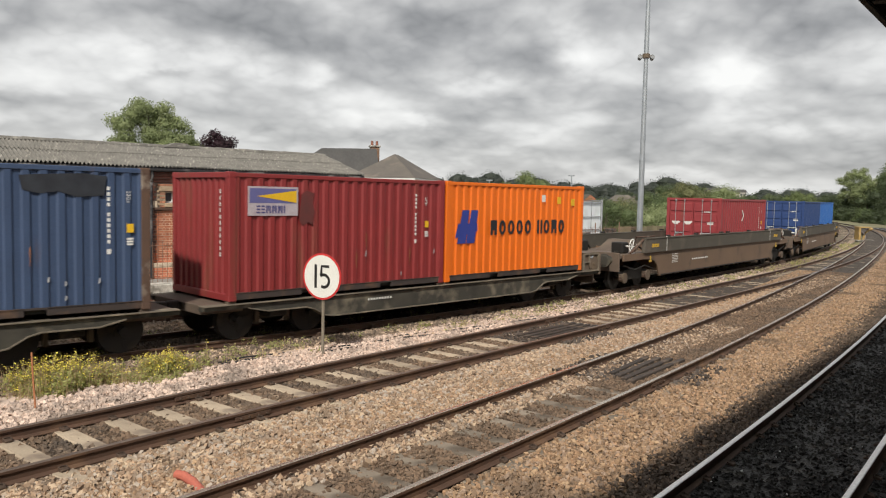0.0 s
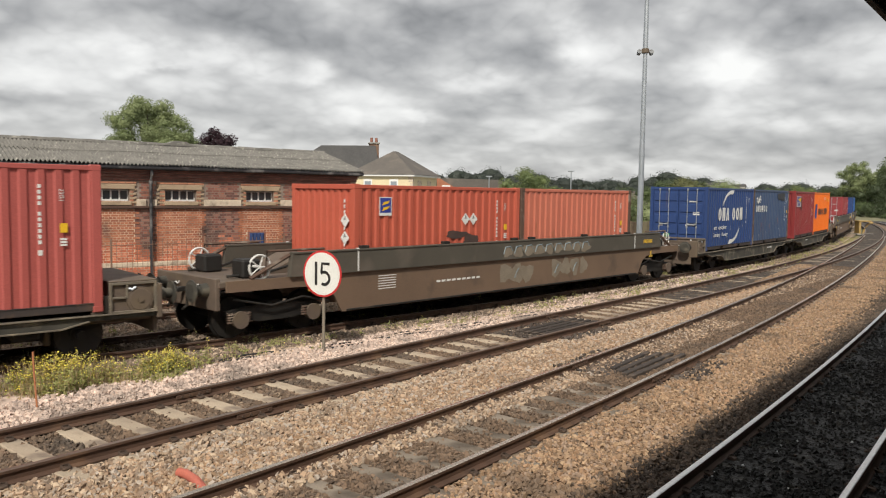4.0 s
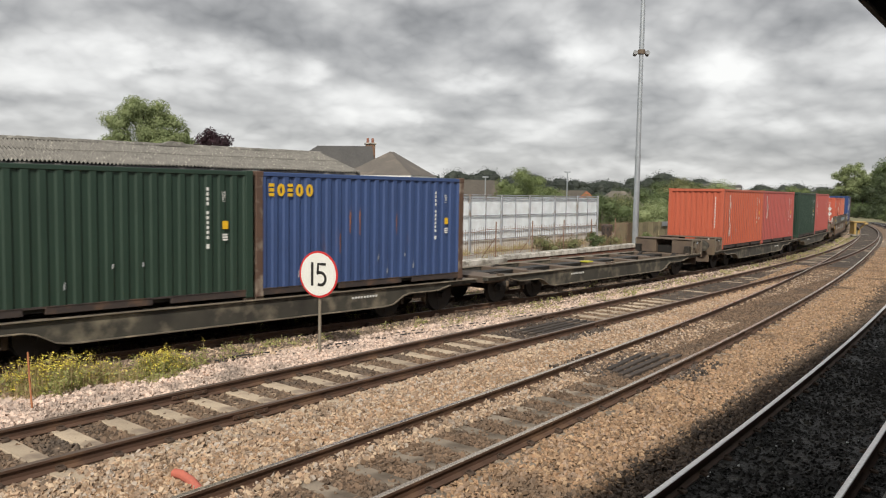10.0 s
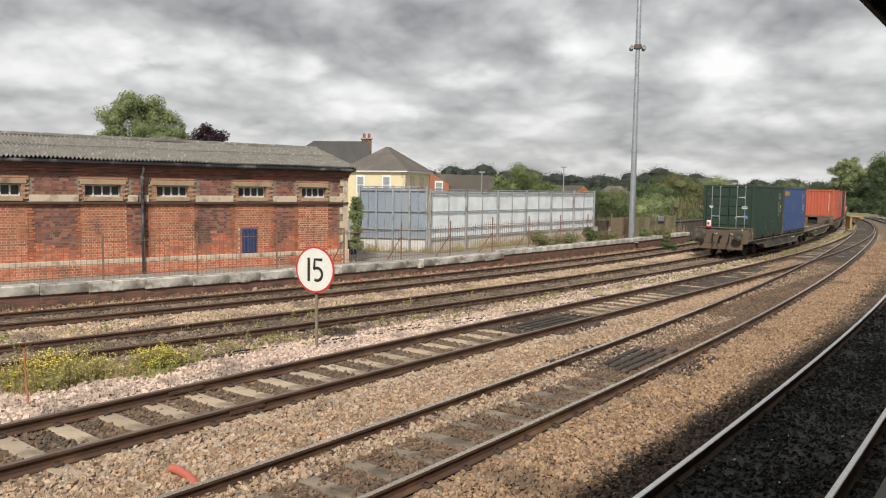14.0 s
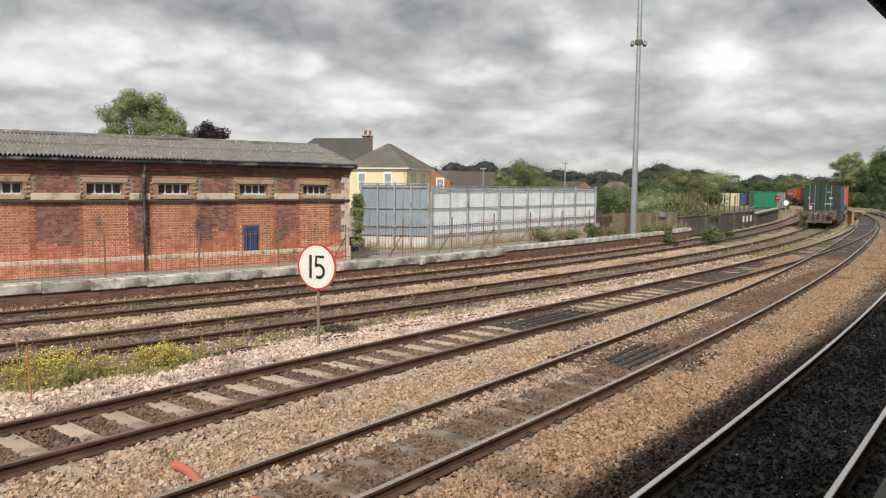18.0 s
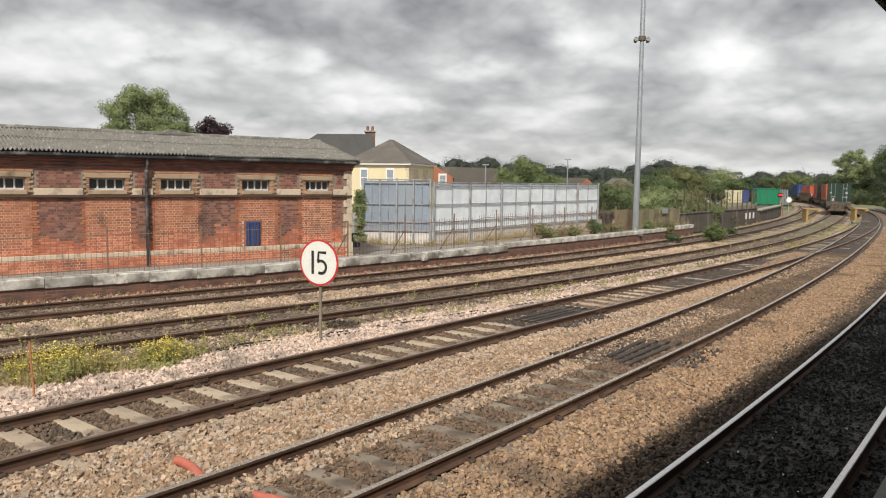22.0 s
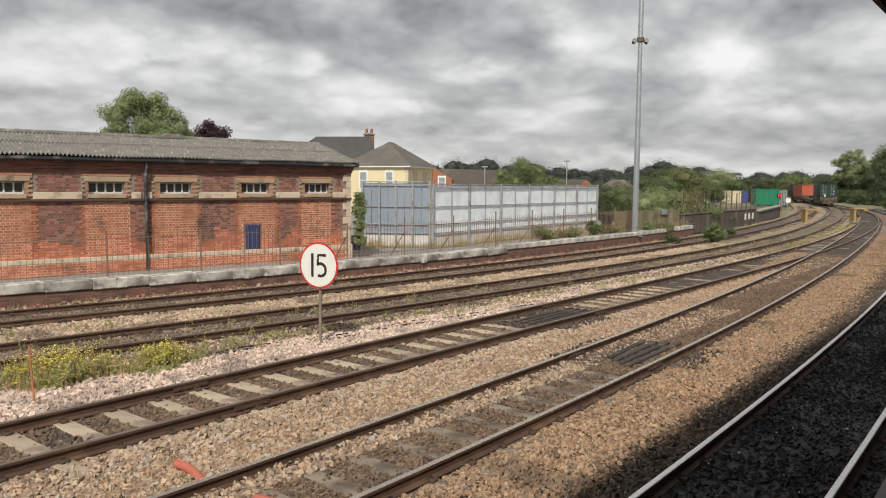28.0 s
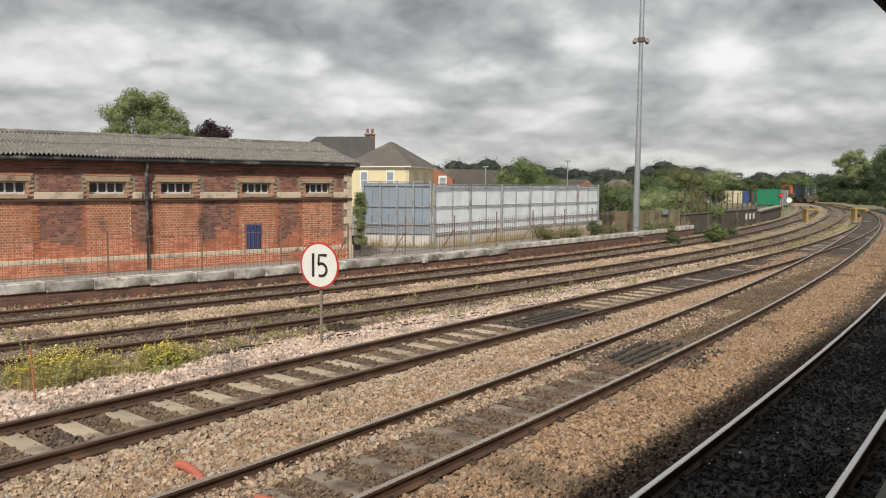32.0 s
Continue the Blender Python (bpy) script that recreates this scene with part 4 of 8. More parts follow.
def pocket_wagon(label, u0, graffiti=False):
    """A low pocket wagon: deep side walls between raised ends; x = 0 at the pocket's rear end."""
    th = thing("pocket_wagon", label, "wagon", group="wagons of the train")
    ln = 2 * L20 + 0.07
    a0, a1 = -3.6, ln + 3.6
    for e in (-1, 1):
        lo = [(-0.42, 0.36), (-0.52, 0.52), (-0.60, 0.68), (-0.72, 0.82), (-0.92, 0.93), (-1.2, 0.99), (-1.6, 1.01), (a0 + 0.3, 1.02), (a0 + 0.3, 1.24), (a1 - 0.3, 1.24), (a1 - 0.3, 1.02), (ln + 1.6, 1.01), (ln + 1.2, 0.99), (ln + 0.92, 0.93), (ln + 0.72, 0.82), (ln + 0.60, 0.68), (ln + 0.52, 0.52), (ln + 0.42, 0.36)]
        s = Mesh().prism(lo[::-1], min(e * 1.33, e * 1.27), max(e * 1.33, e * 1.27))
        sd = part("side_wall", s, M_POCKET, th)
        up = [(-1.86, 1.242), (-1.80, 1.72), (ln + 1.80, 1.72), (ln + 1.86, 1.242)]
        r = Mesh().prism(up, min(e * 1.40, e * 1.27), max(e * 1.40, e * 1.27))
        r.box(-1.78, ln + 1.78, e * 1.42, e * 1.26, 1.72, 1.76, 0.008)
        tr = part("top_rail", r, M_POCKETTOP, sd)
        for x in (-1.3, ln + 0.62):
            ms = Mesh()
            stripes(ms, 0, 0, 0.62, 0.12, 7, 0.6)
            part("yellow_marking", ms, M_MARKY, tr, "worn yellow marking", Matrix.Translation((x + (0.62 if e > 0 else 0), e * 1.402, 1.42)) @ Matrix.Rotation(math.pi if e > 0 else 0.0, 4, "Z"))
        part("lip", Mesh().box(-0.3, ln + 0.3, e * 1.345, e * 1.25, 0.365, 0.41, 0.008), M_BLACKSTEEL, sd)
        for x in (-0.02, ln + 0.02):
            part("white_strip", Mesh().box(x - 0.018, x + 0.018, e * 1.405, e * 1.35, 1.26, 1.78), M_MARK, tr)
        for x in (0.2, 2.9, 5.7, 6.5, 9.2, 11.8):
            part("stop_block", Mesh().box(x - 0.12, x + 0.12, e * 1.39, e * 1.27, 1.755, 1.83, 0.01), M_BLACKSTEEL, tr)
        for x in (-1.25, ln + 1.25):
            part("lifting_eye", Mesh().box(x - 0.03, x + 0.03, e * 1.35, e * 1.33, 0.9, 1.12).box(x - 0.1, x + 0.1, e * 1.35, e * 1.33, 0.9, 0.96), M_YELLOW, sd)
        ms = Mesh()
        for k in range(6):
            ms.box(0.65 if e < 0 else ln - 1.25, 1.2 if e < 0 else ln - 0.7, e * 1.336, e * 1.325, 0.78 + k * 0.06, 0.80 + k * 0.06)
        for k in range(9):
            x = 2.6 + k * 0.19
            ms.box(x, x + 0.13, e * 1.336, e * 1.325, 0.80, 0.85)
        part("data_panel", ms, M_MARK, sd)
    part("pocket_floor", Mesh().box(-0.4, ln + 0.4, -1.26, 1.26, 0.54, 0.62, 0.01), M_BLACKSTEEL, th)
    for sgn, xb in ((-1, 0.0), (1, ln)):
        part("pocket_end", Mesh().box(xb + sgn * 0.4, xb + sgn * 0.46, -1.26, 1.26, 0.56, 1.3), M_POCKET, th)
        part("end_platform", Mesh().box(xb + sgn * 0.46, xb + sgn * 3.45, -1.26, 1.26, 1.10, 1.23, 0.02), M_DARKSTEEL, th)
        part("end_stanchion", Mesh().prism([(xb + sgn * 0.5, 1.23), (xb + sgn * 1.9, 1.23), (xb + sgn * 0.9, 1.62), (xb + sgn * 0.5, 1.62)][::sgn], -0.5, 0.5), M_DARKSTEEL, th)
        for e in (-1, 1):
            part("control_box", Mesh().box(xb + sgn * 2.3, xb + sgn * 2.75, e * 0.55, e * 1.0, 1.23, 1.62, 0.04), M_BLACKSTEEL, th)
            wheel = Mesh()
            cx, cz = xb + sgn * 2.5, 1.48
            ring = [(cx + 0.25 * math.cos(k * 0.3307), e * 1.24, cz + 0.25 * math.sin(k * 0.3307)) for k in range(20)]
            wheel.tube(ring, 0.022, 6, False)
            for k in range(5):
                an = k * 1.2566
                wheel.tube([(cx, e * 1.24, cz), (cx + 0.25 * math.cos(an), e * 1.24, cz + 0.25 * math.sin(an))], 0.014, 5)
            wheel.tube([(cx, e * 0.9, cz), (cx, e * 1.27, cz)], 0.03, 8)
            part("handwheel", wheel, M_MARK, th, "white-rimmed handwheel")
            part("hose", Mesh().tube([(xb + sgn * 1.2, e * 1.1, 1.25), (xb + sgn * 1.6, e * 1.0, 1.45), (xb + sgn * 2.2, e * 0.9, 1.3), (xb + sgn * 3.0, e * 0.8, 1.28)], 0.03, 6), M_BLACKSTEEL, th)
        for e in (-1, 1):
            br = Mesh().tube([(xb + sgn * 1.82, e * 1.30, 1.70), (xb + sgn * 2.75, e * 1.28, 1.26)], 0.045, 6)
            br.tube([(xb + sgn * 0.9, e * 1.30, 1.80), (xb + sgn * 2.35, e * 1.28, 1.80), (xb + sgn * 2.4, e * 1.28, 1.3)], 0.03, 6)
            part("end_brace", br, M_POSTRUST, th, "rusty end brace")
            part("pipe_run", Mesh().tube([(xb + sgn * 0.7, e * 1.2, 0.62), (xb + sgn * 1.4, e * 1.2, 0.78), (xb + sgn * 2.2, e * 1.2, 0.66), (xb + sgn * 3.1, e * 1.2, 0.86)], 0.026, 6), M_BLACKSTEEL, th)
        buffer_gear(th, xb + sgn * 3.45, sgn, 1.05)
        bogie(th, xb + sgn * 2.0, M_BLACKSTEEL, 1.8, 0.42)
        for ya, yb in ((-1.175, -1.16), (1.16, 1.175)):
            part("yellow_axle_cover", Mesh().box(xb + sgn * 2.9 - 0.12, xb + sgn * 2.9 + 0.12, ya, yb, 0.32, 0.52, 0.01), M_YELLOW, th)
    if graffiti:
        g1 = material("faded_cream_graffiti", (0.24, 0.205, 0.155), (0.165, 0.135, 0.10), 0.7, 0, 3.0, 40.0, 0.02)
        g2 = material("sky_blue_graffiti_outline", (0.20, 0.26, 0.29), (0.14, 0.18, 0.20), 0.6, 0, 3.0, 40.0, 0.02)
        rr = random.Random(5)

        def lobe(cx, cz, rx, rz, n=11):
            pts = []
            for k in range(n):
                an = 6.28319 * k / n
                q = 1 + 0.22 * math.sin(3 * an + cx * 5) + rr.uniform(-0.08, 0.08)
                pts.append((cx + rx * q * math.cos(an), cz + rz * q * math.sin(an)))
            return pts

        for k in range(9):
            cx = 5.35 + k * 0.48
            for cz, rz, yy in ((0.84, 0.26, -1.334), (1.45, 0.15, -1.404)):
                if rr.random() < 0.12:
                    continue
                dy = 0.0008 * (k % 3)
                gw = part("graffiti", Mesh().prism(lobe(cx, cz + rr.uniform(-0.05, 0.04), rr.uniform(0.20, 0.31), rz), yy - dy, yy + 0.004), g1, th, "faded cream graffiti lobe")
                if cz > 1:
                    part("outline", Mesh().tube([(cx - 0.2, yy - 0.002, cz - 0.06), (cx - 0.12, yy - 0.002, cz + 0.13), (cx + 0.1, yy - 0.002, cz + 0.15), (cx + 0.2, yy - 0.002, cz + 0.02)], 0.016, 4), g2, gw, "pale blue graffiti stroke")
                elif k % 2:
                    part("outline", Mesh().tube([(cx - 0.08, yy - 0.002, cz - 0.15), (cx, yy - 0.002, cz + 0.02), (cx + 0.1, yy - 0.002, cz + 0.12)], 0.013, 4), g2, gw, "pale blue graffiti stroke")
    WAGONS[u0] = (th, -2.0, ln + 2.0)
    return th


def build_train():
    flat_wagon("dirty brown container flat with a tail lamp at its rear end", 0.0)
    flat_wagon("empty skeletal container flat, dirty brown", 13.67, True)
    flat_wagon("dirty brown container flat under two red containers", 29.19)
    flat_wagon("dirty brown container flat under a green and a red container", 42.86, True)
    pocket_wagon("brown pocket wagon with faded graffiti on its side", 60.54, True)
    flat_wagon("dirty brown container flat under two navy containers", 78.93)
    flat_wagon("dirty brown container flat under a maroon and an orange container", 92.60, True)
    pocket_wagon("brown pocket wagon carrying one wine-red container", 110.35)
    pocket_wagon("brown pocket wagon carrying two blue containers", 130.75)
    c = container
    g = c("dark green steel container with closed doors and lock bars", P_GREEN, 0.0, 0.0, 0.857, doors=True)
    serials(g)
    c2 = c("mid-blue steel container with a yellow emblem", P_SEABLUE, 6.128, 0.0, 0.857, M_POSTRUST)
    serials(c2)
    t1 = c("orange-red steel container with a white upright emblem", P_ORANGERED, 0.0, 29.19, 0.857)
    serials(t1)
    t2 = c("faded red steel container with a white upright emblem", P_RED, 6.128, 29.19, 0.857)
    serials(t2)
    t3 = c("dark green steel container with a plain corrugated end", P_GREEN, 0.0, 42.86, 0.857)
    serials(t3)
    t4 = c("faded red steel container beside a green one", P_RED, 6.128, 42.86, 0.857)
    serials(t4)
    p1 = c("coral-red steel container with white hazard diamonds", P_CORAL, 0.0, 60.54, 0.635)
    serials(p1)
    p2 = c("faded salmon steel container standing in a pocket wagon", P_FADED, 6.128, 60.54, 0.635, M_POSTRUST)
    serials(p2)
    a1 = c("navy steel container with white emblem and closed doors", P_NAVY, 0.0, 78.93, 0.857, doors=True)
    serials(a1, plate=False)
    a2 = c("faded navy steel container with a white emblem", P_DULLBLUE, 6.128, 78.93, 0.857, M_POSTRUST)
    serials(a2, dx=0.26)
    b1 = c("maroon steel container with a lighthouse-style sign", P_MAROON, 0.0, 92.60, 0.857)
    serials(b1)
    b2 = c("bright orange steel container with a blue emblem", P_ORANGE, 6.128, 92.60, 0.857)
    d1 = c("wine-red steel container with closed doors and hazard diamonds", P_WINE, 5.9, 110.35, 0.635, doors=True)
    serials(d1)
    e1 = c("navy steel container with closed doors in a pocket wagon", P_NAVY, 0.0, 130.75, 0.635, doors=True)
    c("bright blue steel container in a pocket wagon", P_SKYBLUE, 6.128, 130.75, 0.635)
    R, Tn = FRAME_R, Matrix.Translation

    def up(ms, mat, th, x, z, name="emblem", label=""):
        part(name, ms, mat, th, label, R @ Tn((x, 0, z)))
    # white upright words
    def upright(word, size, step, mat, th, x, z):
        for k, ch in enumerate(word):
            up(blocks(ch, size, 0.17), mat, th, x, z - k * step, "emblem_shape")

    def level(word, size, mat, th, x, z, lw=0.2, gap=0.4):
        for ch in word:
            if ch != "_":
                up(blocks(ch, size, lw), mat, th, x, z, "emblem_shape")
            x += size * GLYPH_W[ch] + size * lw * gap

    upright("IHIIOH", 0.27, 0.305, M_MARK, t1, 0.86, 2.06)
    for t in (t2, t4):
        upright("IOA", 0.34, 0.37, M_MARK, t, 0.62, 1.98)
    level("BOBOO", 0.27, M_MARKY, c2, 0.30, 2.08, 0.26)
    level("OHA_OOH", 0.55, M_MARK, a1, 1.36, 1.20, 0.26, 0.30)
    up(Mesh().add([(x, 0, z) for x, z in CRESCENT] + [(x, -0.003, z) for x, z in CRESCENT], [tuple(range(len(CRESCENT), 2 * len(CRESCENT)))]), M_MARK, a1, 1.85, 2.35, "crescent")
    part("crescent", Mesh().add([(x, -0.003, z) for x, z in CRESCENT], [tuple(range(len(CRESCENT)))]), M_MARK, a1, "", R @ Tn((4.15, 0, 0.35)) @ Matrix.Rotation(math.pi, 4, "Y"))
    for word, x_, z_, sz in (("eco", 0.86, 0.84, 0.27), ("container", 1.40, 0.84, 0.27), ("bamboo", 0.86, 0.54, 0.235), ("flooring", 1.86, 0.54, 0.235)):
        part("lettering", text_mesh(word, sz, M_MARK), None, a1, "white word", R @ Tn((x_, -0.002, z_)))
    level("OHOHOO", 0.31, M_MARK, a2, 0.40, 1.52, 0.24, 0.72)
    for pts, ws in ((((0.02, 0.14), (0.06, 0.26), (0.18, 0.28), (0.24, 0.18), (0.17, 0.10), (0.11, 0.17)), (0.02, 0.035, 0.05, 0.05, 0.04, 0.02)),
                    (((0.20, 0.10), (0.34, 0.09), (0.48, 0.20), (0.56, 0.36), (0.66, 0.34)), (0.05, 0.08, 0.09, 0.06, 0.03)),
                    (((0.50, 0.20), (0.66, 0.22), (0.78, 0.16)), (0.035, 0.028, 0.012)), (((0.46, 0.16), (0.56, 0.06), (0.66, 0.10)), (0.035, 0.03, 0.012))):
        up(ribbon(pts, ws), M_MARK, a2, 0.42, 1.90, "emblem", "white swirling emblem")
    part("black_patch", Mesh().prism([(3.95, 2.16), (4.2, 2.10), (4.5, 2.14), (4.8, 2.05), (5.25, 2.08), (5.3, 2.42), (4.9, 2.46), (4.3, 2.43), (3.9, 2.4)], -0.003, 0), material("blackened_paint", (0.012, 0.014, 0.02), (0.03, 0.035, 0.045), 0.6, 0, 4.0, 30.0, 0.02), a2, "", R)
    # sign on the maroon box
    M_SIGNW = material("weathered_pale_sign", (0.46, 0.42, 0.46), (0.36, 0.30, 0.33), 0.6, 0, 4.0, 40.0, 0.05)
    sg = part("sign_board", Mesh().box(0.42, 1.62, -0.008, 0, 1.72, 2.32), M_SIGNW, b1, "blue, yellow and white sign", R)
    part("blue_field", Mesh().box(0.46, 1.58, -0.011, -0.007, 1.98, 2.28), plain("slate_blue_sign", (0.12, 0.12, 0.30)), sg)
    part("yellow_ray", Mesh().prism([(0.62, 2.12), (1.58, 1.99), (1.58, 2.25)], -0.014, -0.010), M_MARKY, sg)
    w = blocks("BBHHHI", 0.16, 0.2)
    part("dark_lettering_bars", w, plain("indigo_sign_bars", (0.05, 0.05, 0.18)), sg, "", Tn((0.62, -0.009, 1.77)))
    part("worn_patch", Mesh().prism([(1.66, 1.62), (1.75, 1.50), (1.9, 1.58), (2.0, 1.52), (2.06, 1.8), (2.0, 2.0), (2.05, 2.2), (1.85, 2.26), (1.72, 2.18), (1.68, 1.9)], -0.003, 0), material("scraped_paint", (0.15, 0.028, 0.027), (0.085, 0.026, 0.024), 0.8, 0, 3.0, 25.0, 0.02), b1, "", R)
    # emblem and word on the orange box
    em = Mesh()
    for dx in (0.0, 0.34):
        em.prism([(0.42 + dx, 0.98), (0.74 + dx, 0.98), (0.86 + dx, 1.85), (0.60 + dx, 1.85)], -0.004, 0)
    em.prism([(0.34, 1.12), (1.18, 1.3), (1.18, 1.5), (0.45, 1.5)], -0.0035, 0)
    part("emblem", em, M_MARKB, b2, "dark blue emblem", R)
    level("HOOOO_IIOHO", 0.40, M_MARKK, b2, 1.72, 1.18, 0.24, 0.35)
    for x, z, mt in ((4.7, 2.05, M_MARKY), (5.4, 2.0, M_MARKY), (3.95, 2.1, M_MARK)):
        part("label_plate", Mesh().box(x, x + 0.18, -0.004, 0, z, z + 0.2), mt, b2, "", R)
    # hazard diamonds and logo
    def diamond(th, m, x, z, s=0.16):
        d = part("hazard_diamond", Mesh().prism([(x, z - s), (x + s, z), (x, z + s), (x - s, z)], -0.005, 0), M_MARK, th, "", m)
        part("grey_bars", Mesh().prism([(x - 0.05, z + 0.01), (x + 0.05, z + 0.01), (x, z + 0.12)], -0.007, -0.004), plain("grey_print", (0.25, 0.25, 0.25)), d)
    for x in (3.78, 4.09):
        diamond(p1, R, x, 1.74)
    diamond(p1, FRAME_E, 2.1, 1.75)
    diamond(p1, FRAME_E, 2.1, 1.35)
    lg = part("logo_plate", Mesh().box(0.76, 1.15, -0.006, 0, 1.86, 2.30), M_MARK, p1, "white-edged blue plate with yellow strokes", R)
    part("blue_field", Mesh().box(0.785, 1.125, -0.009, -0.005, 1.93, 2.28), M_MARKB, lg)
    for dz in (0.0, 0.13):
        part("yellow_stroke", Mesh().prism([(0.83, 1.97 + dz), (0.90, 2.05 + dz), (1.09, 2.09 + dz), (1.03, 2.02 + dz)], -0.012, -0.008), M_MARKY, lg)
    diamond(d1, FRAME_E, 0.45, 1.55, 0.2)
    diamond(d1, FRAME_E, 1.0, 1.55, 0.2)
    up(Mesh().prism([(0, 0), (0.22, 0.25), (0, 0.5), (0.12, 0.5), (0.34, 0.25), (0.12, 0)], -0.004, 0), M_MARK, d1, 2.6, 1.6)
    # scrapes, patches and rust runs
    rust = material("orange_rust_run", (0.36, 0.15, 0.07), (0.22, 0.09, 0.045), 0.85, 0, 5.0, 40.0, 0.1)
    scuff = material("bare_grey_scuff", (0.45, 0.46, 0.48), (0.28, 0.29, 0.31), 0.6, 0, 6.0, 40.0, 0.05)
    stain = material("dark_soot_stain", (0.045, 0.03, 0.028), (0.08, 0.045, 0.035), 0.8, 0, 4.0, 30.0, 0.05)
    rw = random.Random(21)
    for th, nr, ns in ((c2, 5, 5), (a2, 3, 6), (t1, 3, 2), (t2, 3, 2), (b1, 4, 3), (p1, 2, 2), (p2, 4, 1), (t3, 0, 3), (g, 0, 3), (a1, 0, 4)):
        for k in range(nr):
            x, z, h = 0.16 + PITCH * (0.14 + rw.randint(2, 19)), rw.uniform(0.5, 1.3), rw.uniform(0.25, 0.75)
            w = rw.uniform(0.010, 0.022)
            part("rust_run", Mesh().prism([(x - w * 0.4, z), (x + w * 0.3, z - 0.03), (x + w, z + h * 0.8), (x, z + h), (x - w, z + h * 0.7)], -0.0025, 0), rust, th, "", R)
        for k in range(ns):
            x, z = 0.16 + PITCH * (0.14 + rw.randint(1, 20)), rw.uniform(0.25, 0.9)
            part("scuff", Mesh().prism([(x - 0.016, z), (x + 0.012, z + 0.02), (x + 0.022, z + rw.uniform(0.06, 0.2)), (x - 0.006, z + 0.1)], -0.0025, 0), scuff, th, "", R)
    for x, z, rx, rz in ((3.45, 0.95, 0.42, 0.10), (4.0, 0.80, 0.3, 0.16)):
        part("soot_stain", Mesh().prism([(x + rx * math.cos(k * 0.6283) * (1 + 0.2 * math.sin(k * 2.3)), z + 0.4 + rz * math.sin(k * 0.6283) * (1 + 0.3 * math.cos(k * 1.7))) for k in range(10)], -0.002, 0), stain, p1, "", R)
    # door notices
    for th, yl in ((g, True), (a1, False), (d1, False), (e1, False)):
        ms = Mesh()
        stripes(ms, 1.55, 2.12, 0.62, 0.11, 8)
        stripes(ms, 1.7, 1.97, 0.3, 0.09, 4)
        stripes(ms, 1.5, 1.74, 0.22, 0.07, 3)
        stripes(ms, 1.5, 1.58, 0.22, 0.07, 3)
        for k in range(5):
            ms.box(1.85, 2.12, -0.003, 0, 1.36 + k * 0.095, 1.42 + k * 0.095)
        stripes(ms, 1.55, 1.0, 0.4, 0.06, 6)
        stripes(ms, 1.55, 0.8, 0.4, 0.06, 6)
        part("door_notices", ms, M_MARK, th, "", FRAME_E @ Tn((0, 0.0, 0)))
        if yl:
            part("yellow_plate", Mesh().box(0.22, 0.48, -0.004, 0, 2.06, 2.22), M_MARKY, th, "", FRAME_E)
            part("round_notice", Mesh().cyl(0.10, 0, 0.004, 16, m=Tn((0.4, 0, 1.55)) @ Matrix.Rotation(radians(90), 4, "X")), M_MARK, th, "", FRAME_E)
            part("blue_notice", Mesh().box(1.92, 2.14, -0.006, 0, 0.98, 1.24), plain("pale_blue_notice", (0.16, 0.22, 0.55)), th, "", FRAME_E)
        else:
            part("round_notice", Mesh().cyl(0.09, 0, 0.004, 16, m=Tn((0.5, 0, 1.0)) @ Matrix.Rotation(radians(90), 4, "X")), M_MARK, th, "", FRAME_E)
        if th is a1:
            part("green_notice", Mesh().box(0.62, 0.88, -0.005, 0, 0.45, 0.66), plain("green_notice", (0.02, 0.42, 0.14)), th, "", FRAME_E)
    # end wall numbers
    for th in (t1, t3, b1, p1):
        ms = Mesh()
        stripes(ms, 2.06, HT - 0.3, 0.042, 1.4, 11, 0.62, True)
        part("serial_marking", ms, M_MARK, th, "", FRAME_E)
    # tail lamp
    w0 = WAGONS[0.0][0]
    lp = part("tail_lamp", Mesh().box(-1.14, -1.02, 0.49, 0.68, 1.40, 1.74, 0.03), M_WHITE, w0, "white tail lamp with a red lens")
    part("lens", Mesh().cyl(0.06, 0, 0.02, 14, m=Tn((-1.145, 0.585, 1.60)) @ Matrix.Rotation(radians(-90), 4, "Y")), M_REDP, lp)
    part("red_band", Mesh().box(-1.150, -1.01, 0.485, 0.685, 1.41, 1.48), M_REDP, lp)
    # yellow straps on the empty deck
    w1 = WAGONS[13.67][0]
    part("yellow_lashing", Mesh().box(5.7, 6.05, -0.5, -0.2, 0.80, 0.845, 0.01), plain("lime_yellow_strap", (0.48, 0.45, 0.05)), w1)


CRESCENT = [(0.0, -0.55), (0.12, -0.3), (0.35, -0.08), (0.7, 0.08), (1.1, 0.16), (1.45, 0.17), (1.3, 0.0), (1.2, -0.03), (0.9, -0.02), (0.55, -0.12), (0.25, -0.33)]
build_train()


def wagon_pose(u0, b0, b1, t):
    s = travel(t) + u0
    p, q = SIDING.at(s + b0), SIDING.at(s + b1)
    a = math.atan2(q[1] - p[1], q[0] - p[0])
    return Matrix.Translation((p[0], p[1], 0)) @ Matrix.Rotation(a, 4, "Z") @ Matrix.Translation((-b0, 0, 0))


def motions():
    for u0, (th, b0, b1) in WAGONS.items():
        walk(th, [(t, wagon_pose(u0, b0, b1, t)) for t in TRAIN_TIMES])
    for th, u0, dx, base in RIDERS:
        b0, b1 = WAGONS[u0][1:]
        walk(th, [(t, wagon_pose(u0, b0, b1, t) @ Matrix.Translation((dx, 0, base))) for t in TRAIN_TIMES])
    turn_times = [i / 12 for i in range(int(32 * 12) + 1)]
    for w, x, r in WHEELS:
        walk(w, [(t, Matrix.Translation((x, 0, r)) @ Matrix.Rotation(travel(t) / r, 4, "Y")) for t in turn_times])




